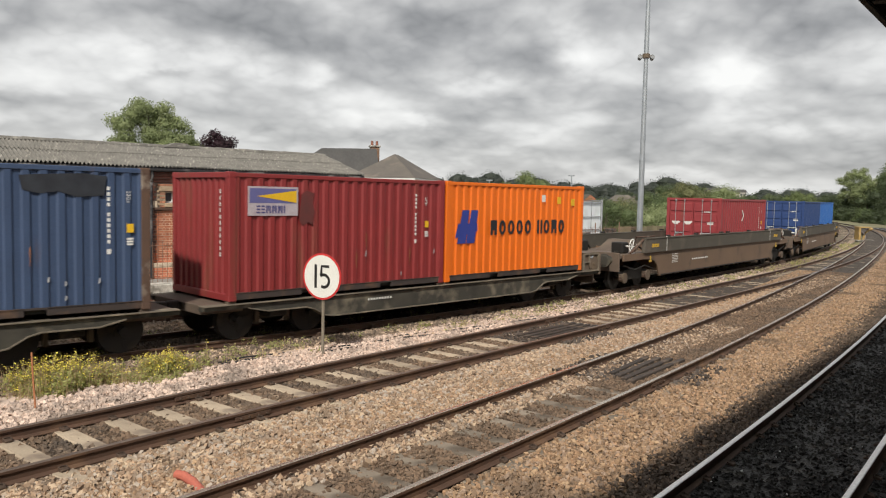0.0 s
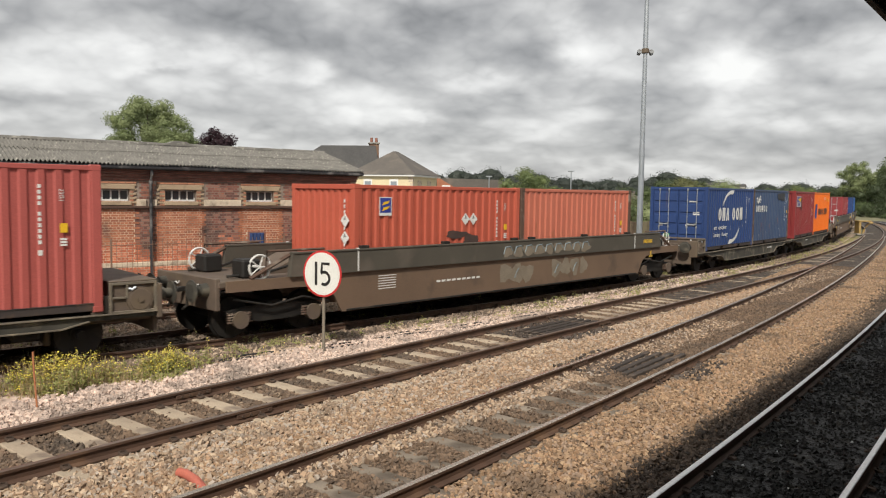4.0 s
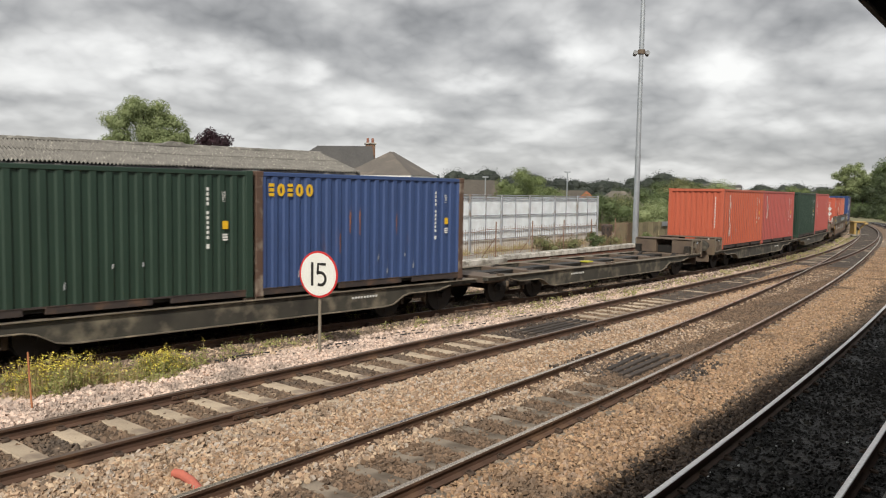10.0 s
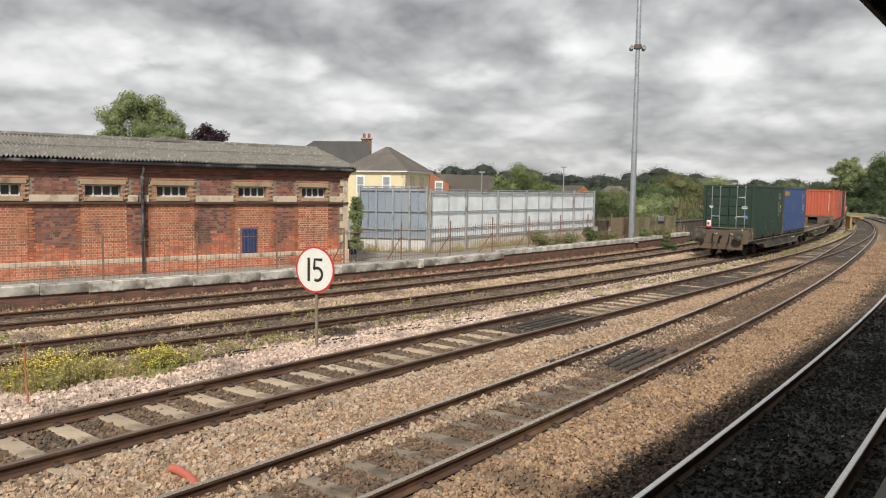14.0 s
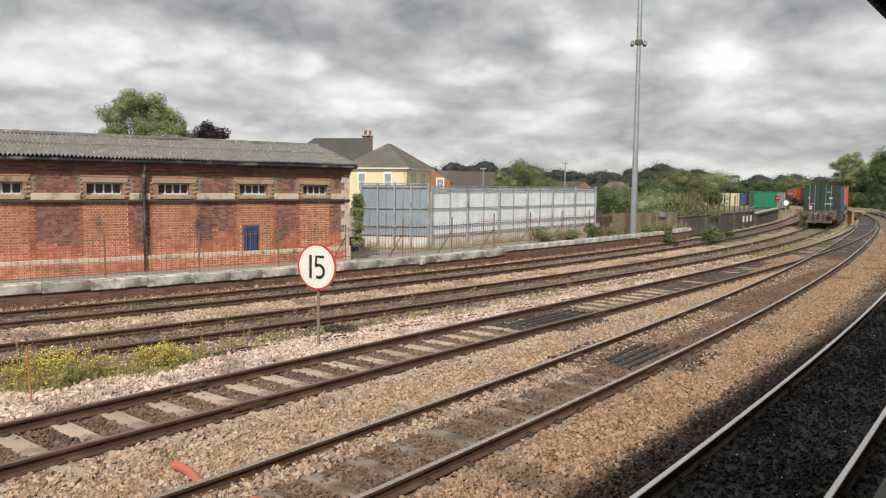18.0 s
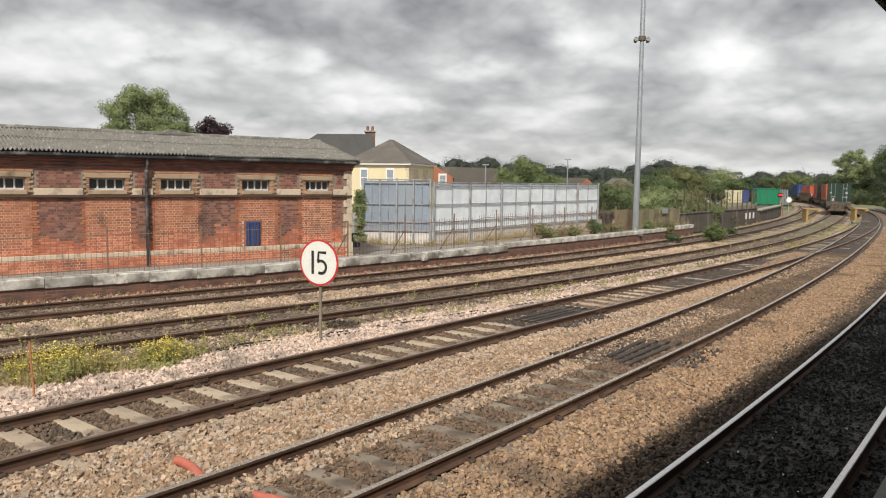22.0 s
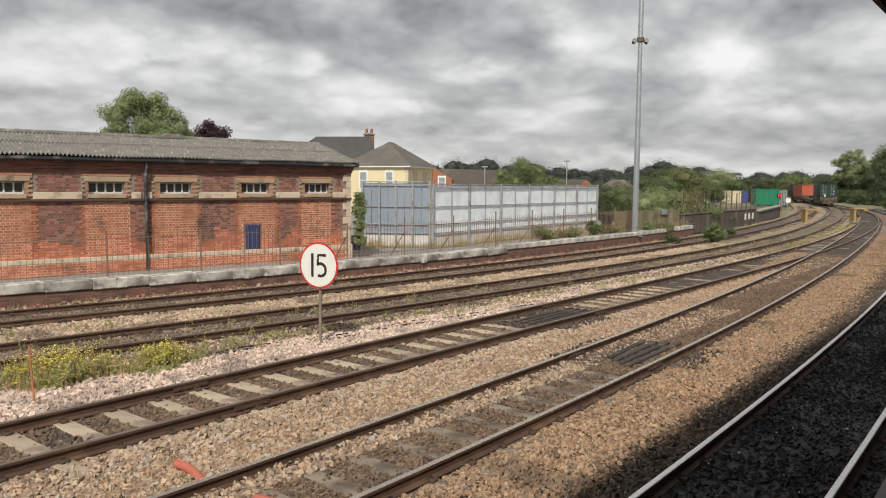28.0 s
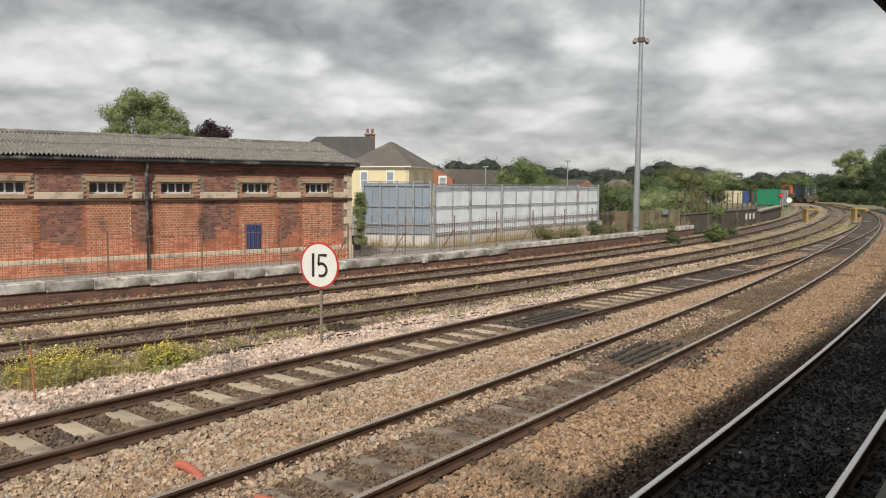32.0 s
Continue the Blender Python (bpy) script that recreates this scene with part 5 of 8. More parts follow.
# ---------------------------------------------------------------- brickwork
def brick_mat(name, c1, c2, mortar, low=None, low_z=1.55, scale=1.0, soot=0.25):
    """Laid bricks of true size on a wall whose own x runs along it; low: redder repair bricks near the foot."""
    mat = bpy.data.materials.new(name)
    mat.use_nodes = True
    n, l = mat.node_tree.nodes, mat.node_tree.links
    bs = n["Principled BSDF"]
    tc = n.new("ShaderNodeTexCoord")
    sep = n.new("ShaderNodeSeparateXYZ")
    l.new(tc.outputs["Object"], sep.inputs[0])
    com = n.new("ShaderNodeCombineXYZ")
    add = n.new("ShaderNodeMath")
    add.operation = "ADD"
    l.new(sep.outputs[0], add.inputs[0])
    l.new(sep.outputs[1], add.inputs[1])
    l.new(add.outputs[0], com.inputs[0])
    l.new(sep.outputs[2], com.inputs[1])

    def bricks(a, b, m):
        k = n.new("ShaderNodeTexBrick")
        k.inputs["Scale"].default_value = 1.0
        k.inputs["Brick Width"].default_value, k.inputs["Row Height"].default_value = 0.235 * scale, 0.078 * scale
        k.inputs["Mortar Size"].default_value, k.inputs["Mortar Smooth"].default_value = 0.009 * scale, 0.3
        k.inputs["Color1"].default_value, k.inputs["Color2"].default_value, k.inputs["Mortar"].default_value = (*a, 1), (*b, 1), (*m, 1)
        k.inputs["Bias"].default_value = 0.0
        l.new(com.outputs[0], k.inputs["Vector"])
        return k

    def noise_n(s, d=4.0):
        k = n.new("ShaderNodeTexNoise")
        k.inputs["Scale"].default_value, k.inputs["Detail"].default_value = s, d
        l.new(tc.outputs["Object"], k.inputs["Vector"])
        return k.outputs[0]

    def mix(fac, a, b, mode="MIX"):
        k = n.new("ShaderNodeMixRGB")
        k.blend_type = mode
        for i, v in enumerate((fac, a, b)):
            if isinstance(v, (int, float)):
                k.inputs[i].default_value = v
            elif isinstance(v, tuple):
                k.inputs[i].default_value = (*v, 1)
            else:
                l.new(v, k.inputs[i])
        return k.outputs[0]

    def rng(x, a, b, c=0.0, d=1.0):
        k = n.new("ShaderNodeMapRange")
        for i, v in enumerate((a, b, c, d)):
            k.inputs[i + 1].default_value = v
        l.new(x, k.inputs[0])
        return k.outputs[0]

    bk = bricks(c1, c2, mortar)
    col = bk.outputs[0]
    if low:
        lo = bricks(low, tuple(c * 0.8 for c in low), tuple(c * 0.75 + 0.06 for c in low))
        edge = n.new("ShaderNodeMath")
        edge.operation = "MULTIPLY_ADD"
        l.new(noise_n(1.3, 3.0), edge.inputs[0])
        edge.inputs[1].default_value, edge.inputs[2].default_value = 1.3, low_z - 0.65
        df = n.new("ShaderNodeMath")
        df.operation = "SUBTRACT"
        l.new(edge.outputs[0], df.inputs[0])
        l.new(sep.outputs[2], df.inputs[1])
        col = mix(rng(df.outputs[0], -0.06, 0.06), col, lo.outputs[0])
    col = mix(0.75, col, mix(noise_n(7.0), (0.66, 0.66, 0.66), (1.3, 1.27, 1.22)), "MULTIPLY")
    col = mix(rng(noise_n(0.9, 6.0), 0.62 - soot * 0.3, 0.82 - soot * 0.2), col, (0.05, 0.038, 0.035))
    l.new(col, bs.inputs["Base Color"])
    bs.inputs["Roughness"].default_value = 0.92
    bp = n.new("ShaderNodeBump")
    bp.inputs["Strength"].default_value, bp.inputs["Distance"].default_value = 0.6, 0.012
    inv = n.new("ShaderNodeMath")
    inv.operation = "SUBTRACT"
    inv.inputs[0].default_value = 1.0
    l.new(bk.outputs[1], inv.inputs[1])
    l.new(inv.outputs[0], bp.inputs["Height"])
    l.new(bp.outputs[0], bs.inputs["Normal"])
    return mat


M_BRICK = brick_mat("orange_brickwork", (0.54, 0.245, 0.148), (0.41, 0.18, 0.112), (0.23, 0.145, 0.10), (0.58, 0.175, 0.085), 1.35, soot=0.05)
M_BRICKD = brick_mat("sooty_purple_brickwork", (0.35, 0.15, 0.11), (0.22, 0.098, 0.078), (0.16, 0.105, 0.085), (0.54, 0.16, 0.08), 1.25, soot=0.3)
M_BRICKU = brick_mat("dark_red_brickwork", (0.30, 0.125, 0.093), (0.175, 0.08, 0.064), (0.14, 0.095, 0.077), soot=0.3)
M_DOCKB = brick_mat("mossy_dark_dock_brick", (0.24, 0.105, 0.075), (0.12, 0.066, 0.052), (0.17, 0.14, 0.115), soot=0.5)
M_STONE = material("weathered_buff_stone", (0.64, 0.535, 0.415), (0.50, 0.41, 0.31), 0.9, 0, 2.0, 35.0, 0.3, 0.7, (0.18, 0.14, 0.10), 0.2, 2.5)
M_LINTEL = material("tan_stone_lintel", (0.43, 0.325, 0.22), (0.33, 0.24, 0.16), 0.9, 0, 2.0, 35.0, 0.3, 0.7, (0.16, 0.12, 0.08), 0.2, 2.5)
M_ASBESTOS = material("lichen_grey_corrugated_sheet", (0.215, 0.205, 0.185), (0.115, 0.11, 0.10), 0.95, 0, 3.2, 40.0, 0.5, 0.5, (0.40, 0.38, 0.33), 0.10, 7.0)
M_GUTTER = material("black_iron_gutter", (0.045, 0.045, 0.05), (0.025, 0.025, 0.028), 0.5, 0.2, 2.0, 40.0, 0.1, 0.7, (0.30, 0.29, 0.28), 0.25, 1.5)
M_FRAMEW = plain("white_window_frame", (0.70, 0.70, 0.68), 0.5)
M_GLASS = bpy.data.materials.new("dark_window_glass")
M_GLASS.use_nodes = True
_b = M_GLASS.node_tree.nodes["Principled BSDF"]
_b.inputs["Base Color"].default_value, _b.inputs["Roughness"].default_value = (0.085, 0.095, 0.10, 1), 0.15
M_BLUEDOOR = plain("navy_blue_shutter", (0.035, 0.06, 0.16), 0.5)


# ---------------------------------------------------------------- goods shed
M_MORTAR = material("sandy_mortar", (0.74, 0.58, 0.44), (0.56, 0.42, 0.31), 0.95, 0, 2.0, 40.0, 0.3, 0.7, (0.12, 0.09, 0.075), 0.25, 1.2)
M_MORTARD = material("sooty_mortar", (0.30, 0.235, 0.19), (0.20, 0.155, 0.125), 0.95, 0, 2.0, 40.0, 0.3)
BAY_TONES = ((0.40, 0.155, 0.085), (0.35, 0.13, 0.072), (0.45, 0.18, 0.10), (0.29, 0.11, 0.066), (0.42, 0.175, 0.10), (0.37, 0.14, 0.078))
PIER_TONES = ((0.27, 0.115, 0.085), (0.18, 0.08, 0.062), (0.36, 0.15, 0.10), (0.12, 0.06, 0.052), (0.31, 0.165, 0.125), (0.22, 0.09, 0.07))
LOW_TONES = ((0.55, 0.17, 0.09), (0.47, 0.145, 0.08), (0.60, 0.225, 0.13), (0.37, 0.125, 0.075), (0.53, 0.20, 0.12))
MB = {}
for _k, _t in (("bay", BAY_TONES), ("pier", PIER_TONES), ("low", LOW_TONES)):
    MB[_k] = material(_k + "_bricks", _t[0], _t[1], 0.92, 0, 3.0, 50.0, 0.3, 0.6, (0.07, 0.05, 0.045), 0.18 if _k == "pier" else 0.05, 1.0, tones=_t, island=0.12)
    MB[_k + "_one"] = material(_k + "_brick", _t[0], _t[1], 0.92, 0, 3.0, 50.0, 0.3, 0.6, obrand=0.38)


def lay_bricks(th, wall, bays):
    """Courses of stretchers and headers; those by the corner are parts of the wall, the others stay joined."""
    joined = {"bay": Mesh(), "pier": Mesh(), "low": Mesh()}
    single = {}
    for row in range(40):
        z = 0.262 + row * 0.0775
        if 0.585 < z < 0.80 or z > 3.225 or 2.368 < z < 2.73:
            continue
        wide = 0.225 if row % 2 else 0.1125
        x = -0.31 if z > 0.7 else -0.21
        x -= 0.056 if row % 2 else 0.0
        while x > -15.0:
            x0, x1 = x - wide + 0.016, x
            c = -(x0 + x1) / 2
            x -= wide
            bay = any(b - 0.02 < c < a + 0.02 for a, b in bays)
            toothed = any(abs(c - e) < 0.11 for a, b in bays for e in (a, b))
            if toothed and 0.8 < z < 2.45 and row % 2 == 0:
                bay = any(b - 0.06 < c < a + 0.06 for a, b in bays)
            if z > 2.7 and any(b - 0.11 < c < a + 0.11 for a, b in bays):
                continue
            if 3.52 < c < 4.10 and 0.75 < z < 1.60:
                continue
            if z < 0.7:
                zone, y = "low", -0.035
            elif z < 1.16 + 0.75 * noise.noise((c * 0.9, z * 0.5, 3.1)) + 0.25 * noise.noise((c * 5, z * 5, 1.7)):
                zone, y = "low", 0.045 if bay else 0.06
            else:
                zone, y = ("bay", 0.045) if bay and z < 2.5 else ("pier", 0.06)
            front = y - 0.007 - 0.003 * noise.noise((c * 9, z * 9, 0))
            if c < 2.15 and 0.8 < z < 2.45:
                key = (row % 2, zone)
                if key not in single:
                    single[key] = Mesh().box(-wide + 0.016, 0, 0, 0.03, 0, 0.0615, 0.003).mesh("brick", MB[zone + "_one"])
                part("brick", single[key], None, wall, "", Matrix.Translation((x1, front, z)))
            else:
                joined[zone].box(x0, x1, front, front + 0.03, z, z + 0.0615)
    for zone, ms in joined.items():
        ob = part("brickwork", ms, MB[zone], wall, {"bay": "orange facing bricks", "pier": "sooty purple facing bricks", "low": "bright red repair bricks"}[zone])
        ob["kind"] = "stuff"


def build_shed():
    m = Matrix.Translation((-3.42, 28.0, 0)) @ Matrix.Rotation(0.656, 4, "Z")
    th = thing("goods_shed", "long red brick goods shed with a corrugated grey roof", "building", m)
    LEN, DEP, BASE = 26.0, 5.4, 0.25
    wins = [(1.82, 0.88), (4.16, 3.19), (6.82, 5.86), (8.90, 7.91), (11.58, 10.60), (13.95, 12.98), (16.6, 15.62), (18.7, 17.7), (21.4, 20.4), (23.8, 22.8)]
    bays = [(2.04, 0.74), (4.36, 2.94), (7.09, 5.61), (9.09, 7.70), (11.79, 10.39), (14.2, 12.76), (16.8, 15.4), (18.95, 17.5), (21.6, 20.2), (24.0, 22.6)]
    wall = part("front_wall", Mesh().box(-LEN, 0, 0.06, 0.36, BASE, 2.50), M_MORTARD, th, "sooty dark brick wall")
    # upper wall pieces between the windows
    prev = 0.0
    for a, b in wins:
        part("upper_wall", Mesh().box(-b, -prev, 0.06, 0.36, 2.50, 3.30), M_MORTARD, th)
        part("upper_wall", Mesh().box(-a, -b, 0.06, 0.36, 3.02, 3.30), M_MORTARD, th)
        part("upper_wall", Mesh().box(-a, -b, 0.06, 0.36, 2.50, 2.67), M_BRICKU, th)
        prev = a
    part("upper_wall", Mesh().box(-LEN, -prev, 0.06, 0.36, 2.50, 3.30), M_MORTARD, th)
    rnd = random.Random(3)
    for (a, b), (wa, wb) in zip(bays, wins):
        # lighter brick bay with toothed edges
        p = Mesh().box(-a + 0.06, -b - 0.06, 0.045, 0.10, 0.82, 2.44)
        part("brick_bay", p, M_MORTAR, wall, "orange brick bay")
        for k in range(10):
            z = 2.53 + k * 0.066
            e = 0.0 if k % 2 else 0.09
            part("window_quoin", Mesh().box(-a + e, -wa - 0.02, 0.024, 0.10, z, z + 0.060, 0.004), M_LINTEL if k % 2 else M_BRICK, th)
            part("window_quoin", Mesh().box(-wb + 0.02, -b - e, 0.024, 0.10, z, z + 0.060, 0.004), M_LINTEL if k % 2 else M_BRICK, th)
        part("lintel", Mesh().box(-a + 0.05, -b - 0.05, 0.0, 0.3, 3.03, 3.185, 0.012), M_LINTEL, th)
        part("relieving_bricks", Mesh().box(-a, -b, 0.03, 0.1, 3.19, 3.26, 0.004), M_BRICK, th)
        part("sill", Mesh().box(-wa - 0.05, -wb + 0.05, -0.05, 0.34, 2.535, 2.665, 0.015), M_LINTEL, th)
        win = part("window", Mesh().box(-wa, -wb, 0.20, 0.25, 2.665, 2.72).box(-wa, -wb, 0.20, 0.25, 2.985, 3.03), M_FRAMEW, th, "white framed window with four panes")
        w = (wa - wb) / 4
        for k in range(5):
            x = -wa + k * w
            part("mullion", Mesh().box(x - 0.022, x + 0.022, 0.19, 0.25, 2.68, 3.02), M_FRAMEW, win)
        for k in range(4):
            part("pane", Mesh().box(-wa + k * w + 0.02, -wa + (k + 1) * w - 0.02, 0.225, 0.235, 2.70, 3.0), M_GLASS, win)
    # added black sheet behind the panes, standing in for the unlit room
    part("dark_interior", Mesh().box(-LEN, -0.02, 0.55, 0.6, 2.3, 3.3), M_BLACKP, th)
    # stone band between the bays, with the string course below
    edges = [0.22] + [v for a, b in bays for v in (b, a)] + [LEN]
    for k in range(0, len(edges) - 1, 2):
        r, l_ = edges[k], edges[k + 1]
        if k == 2 * 3:
            part("stone_band", Mesh().box(-7.22, -r, 0.0, 0.12, 2.52, 2.72, 0.008), M_STONE, th)
            part("stone_band", Mesh().box(-l_, -7.42, 0.0, 0.12, 2.52, 2.72, 0.008), M_STONE, th)
        elif l_ - r > 0.05:
            part("stone_band", Mesh().box(-l_, -r, 0.0, 0.12, 2.52, 2.72, 0.008), M_STONE, th)
    part("string_course", Mesh().box(-LEN, 0.02, -0.045, 0.12, 2.445, 2.515, 0.012), material("dark_moulded_brick", (0.10, 0.055, 0.04), (0.07, 0.04, 0.03), 0.9), th)
    x = 0.2
    while x < LEN:
        w = rnd.uniform(0.85, 1.25)
        part("plinth_stone", Mesh().box(-min(x + w, LEN) + 0.004, -x, -0.05, 0.10, 0.66, 0.795, 0.012), M_STONE, th)
        x += w
    part("plinth_wall", Mesh().box(-LEN, 0.02, -0.035, 0.12, BASE, 0.658), M_MORTAR, th)
    lay_bricks(th, wall, bays)
    # corner stones
    for k in range(11):
        z = 0.80 + k * 0.255
        w = 0.30 if k % 2 else 0.17
        part("quoin_stone", Mesh().box(-w, 0.03, 0.01, w + 0.1, z, z + 0.25, 0.012), M_STONE, th)
    part("quoin_stone", Mesh().box(-0.2, 0.05, -0.05, 0.3, BASE, 0.80, 0.02), M_STONE, th)
    # corbelled eaves
    for k, (z0, z1, o) in enumerate(((3.30, 3.40, 0.03), (3.40, 3.49, -0.01), (3.49, 3.57, -0.05), (3.57, 3.66, -0.10))):
        part("eaves_course", Mesh().box(-LEN, 0.04 + k * 0.02, o, 0.36, z0, z1 - 0.006, 0.006), M_BRICKU, th)
    part("gutter", Mesh().box(-LEN, 0.22, -0.27, -0.12, 3.635, 3.745, 0.03), M_GUTTER, th)
    part("fascia", Mesh().box(-LEN, 0.2, -0.12, -0.09, 3.62, 3.78), M_GUTTER, th)
    dp = part("downpipe", Mesh().tube([(-7.30, -0.2, 3.64), (-7.30, -0.2, 3.5), (-7.30, -0.07, 3.3), (-7.30, -0.07, BASE)], 0.047, 10), M_GUTTER, th)
    for z in (0.9, 1.7, 2.5, 3.2):
        part("pipe_collar", Mesh().cyl(0.062, z, z + 0.1, 12, m=Matrix.Translation((-7.30, -0.07, 0))), M_GUTTER, dp)
    # hatch
    part("hatch_surround", Mesh().box(-4.13, -3.48, 0.034, 0.06, 0.80, 1.67), M_BRICKD, th)
    hb = part("hatch", Mesh().box(-4.06, -3.56, -0.01, 0.06, 0.80, 1.62, 0.01), M_BLUEDOOR, th, "blue ribbed shutter")
    for k in range(4):
        part("rib", Mesh().box(-4.03 + k * 0.12, -3.965 + k * 0.12, -0.045, 0.0, 0.82, 1.60, 0.012), M_BLUEDOOR, hb)
    # end and back walls
    part("gable_wall", Mesh().prism([(0, 0), (DEP - 0.36, 0), (DEP - 0.36, 3.4), ((DEP - 0.36) / 2, 4.2), (0, 3.4)][::-1], 0, 0.3, m=Matrix.Translation((-0.3, 0.36, BASE)) @ Matrix(((0, 1, 0, 0), (1, 0, 0, 0), (0, 0, 1, 0), (0, 0, 0, 1)))), M_BRICKD, th)
    part("back_wall", Mesh().box(-LEN, -0.3, DEP - 0.3, DEP, BASE, 3.6), M_BRICKD, th)
    part("floor", Mesh().box(-LEN, -0.3, 0.36, DEP - 0.3, BASE, BASE + 0.05), M_CONC, th)
    # corrugated roof, two courses of sheets a side
    pitch, amp = 0.112, 0.037
    nw = int((LEN + 0.3) / pitch)
    yr, zr, ye, ze = 2.7, 4.53, -0.30, 3.79

    def sheet(y0, z0, y1, z1, lift):
        ms = Mesh()
        v = []
        for (y, z) in ((y0, z0), (y1, z1)):
            for i in range(nw * 6 + 1):
                x = 0.16 - i * pitch / 6
                v.append((x, y, z + lift + amp * math.cos(i * math.pi / 3) + 0.012 * math.sin(x * 1.7 + y)))
        k = nw * 6 + 1
        ms.add(v, [(i, i + 1, k + i + 1, k + i) for i in range(k - 1)], True)
        return ms
    ym, zm = ye + (yr - ye) * 0.52, ze + (zr - ze) * 0.52
    part("roof_sheeting", sheet(ye, ze, ym + 0.12, zm + 0.03, 0.0), M_ASBESTOS, th)
    part("roof_sheeting", sheet(ym, zm, yr, zr, 0.022), M_ASBESTOS, th)
    part("roof_sheeting", sheet(DEP + 0.3, ze, yr, zr, 0.0), M_ASBESTOS, th)
    x = 0.18
    while x > -LEN:
        part("ridge_cap", Mesh().tube([(x, yr, zr + 0.02), (x - 0.9, yr, zr + 0.026 + rnd.uniform(0, 0.012))], 0.085, 8), M_ASBESTOS, th)
        x -= 0.88
    part("ridge_vent", Mesh().prism([(-6.1, 4.55), (-5.0, 4.55), (-5.3, 4.70), (-5.7, 4.72)], 2.55, 3.1), M_ASBESTOS, th)
    part("verge", Mesh().prism([(ye, ze - 0.05), (yr, zr - 0.05), (yr, zr + 0.03), (ye, ze + 0.03)], 0, 0.04, m=Matrix.Translation((0.15, 0, 0)) @ Matrix(((0, 1, 0, 0), (1, 0, 0, 0), (0, 0, 1, 0), (0, 0, 0, 1)))), M_ASBESTOS, th)


build_shed()

# ---------------------------------------------------------------- loading dock and yard
strip("yard", SIDING_FAR, 2.0, SIDING_FAR, 40.0, -40, 24.6, 0.30, M_YARD, 1.5, 10, "grey tarmac goods yard behind the dock", 0.02, cat="yard")


strip("far_yard", SIDING_FAR, 3.45, SIDING_FAR, 40.0, 24.0, 60, 0.294, M_YARD, 1.5, 10, "rough tarmac and weeds behind the fence", 0.02, cat="yard")


def build_dock():
    th = thing("dock_wall", "low dark brick dock wall with flaking white-painted coping", "wall", kind="structure")
    white = material("flaking_white_coping", (0.52, 0.50, 0.46), (0.24, 0.225, 0.195), 0.9, 0, 2.2, 40.0, 0.6, 0.22, (0.09, 0.08, 0.062), 0.34, 3.4, obrand=0.25)
    pale = material("white_limewashed_block", (0.62, 0.60, 0.55), (0.30, 0.28, 0.245), 0.9, 0, 4.0, 40.0, 0.6, 0.3, (0.13, 0.11, 0.085), 0.34, 4.0, obrand=0.2)
    s, k = -26.0, 0
    rnd = random.Random(8)
    while s < 31.5:
        ln = rnd.uniform(0.95, 1.6) if s < 9.4 else rnd.uniform(0.5, 0.95)
        lift = 0.045 + 0.10 * min(1.0, max(0.0, (-s - 4.0) / 7.0)) + (0.09 if s > 9.6 else 0.0)
        a = SIDING_FAR.matrix(s + ln / 2, 1.80, 0)
        tilt = Matrix.Rotation(rnd.uniform(-0.008, 0.008), 4, "Z") @ Matrix.Rotation(rnd.uniform(-0.035, 0.035) if s > 9 else rnd.uniform(-0.006, 0.006), 4, "Y")
        low = 0.13 if s < 9.4 else 0.20
        part("coping_stone", Mesh().box(-ln / 2 + 0.004, ln / 2 - 0.004, -0.22, 0.26, low + lift, 0.40 + lift + rnd.uniform(-0.012, 0.010), 0.022), white, th, "", a @ tilt)
        part("brick_face", Mesh().box(-ln / 2, ln / 2, -0.17, 0.24, -0.33, low + lift), M_DOCKB, th, "", a)
        if k % 3 == 1 and s < 9:
            part("pier_block", Mesh().box(-0.17, 0.15, -0.226, 0.0, low + lift - rnd.uniform(0.0, 0.05), 0.402 + lift, 0.02), pale, th, "white limewashed block", a)
        s += ln
        k += 1
    # broken brick and soil slumped against the foot
    rs = np.random.RandomState(41)
    pts = []
    for _ in range(1500):
        q = SIDING_FAR.at(rs.uniform(-14, 26), 1.58 - abs(rs.normal(0, 0.16)))
        pts.append((q[0], q[1], -0.10 + rs.uniform(-0.02, 0.05)))
    stones("brick_rubble", "broken brick and dirt along the foot of the dock wall", np.array(pts), 0.034, material("dirty_brick_rubble", (0.30, 0.13, 0.085), (0.15, 0.095, 0.07), 0.95, 0, 2.0, 30.0, 0.4, 0.7, (0.33, 0.27, 0.21), 0.3, 3.0, island=0.35))
    return th


M_RUSTBAR = material("rusty_fence_iron", (0.30, 0.185, 0.13), (0.19, 0.12, 0.088), 0.7, 0.2, 3.0, 40.0, 0.1)


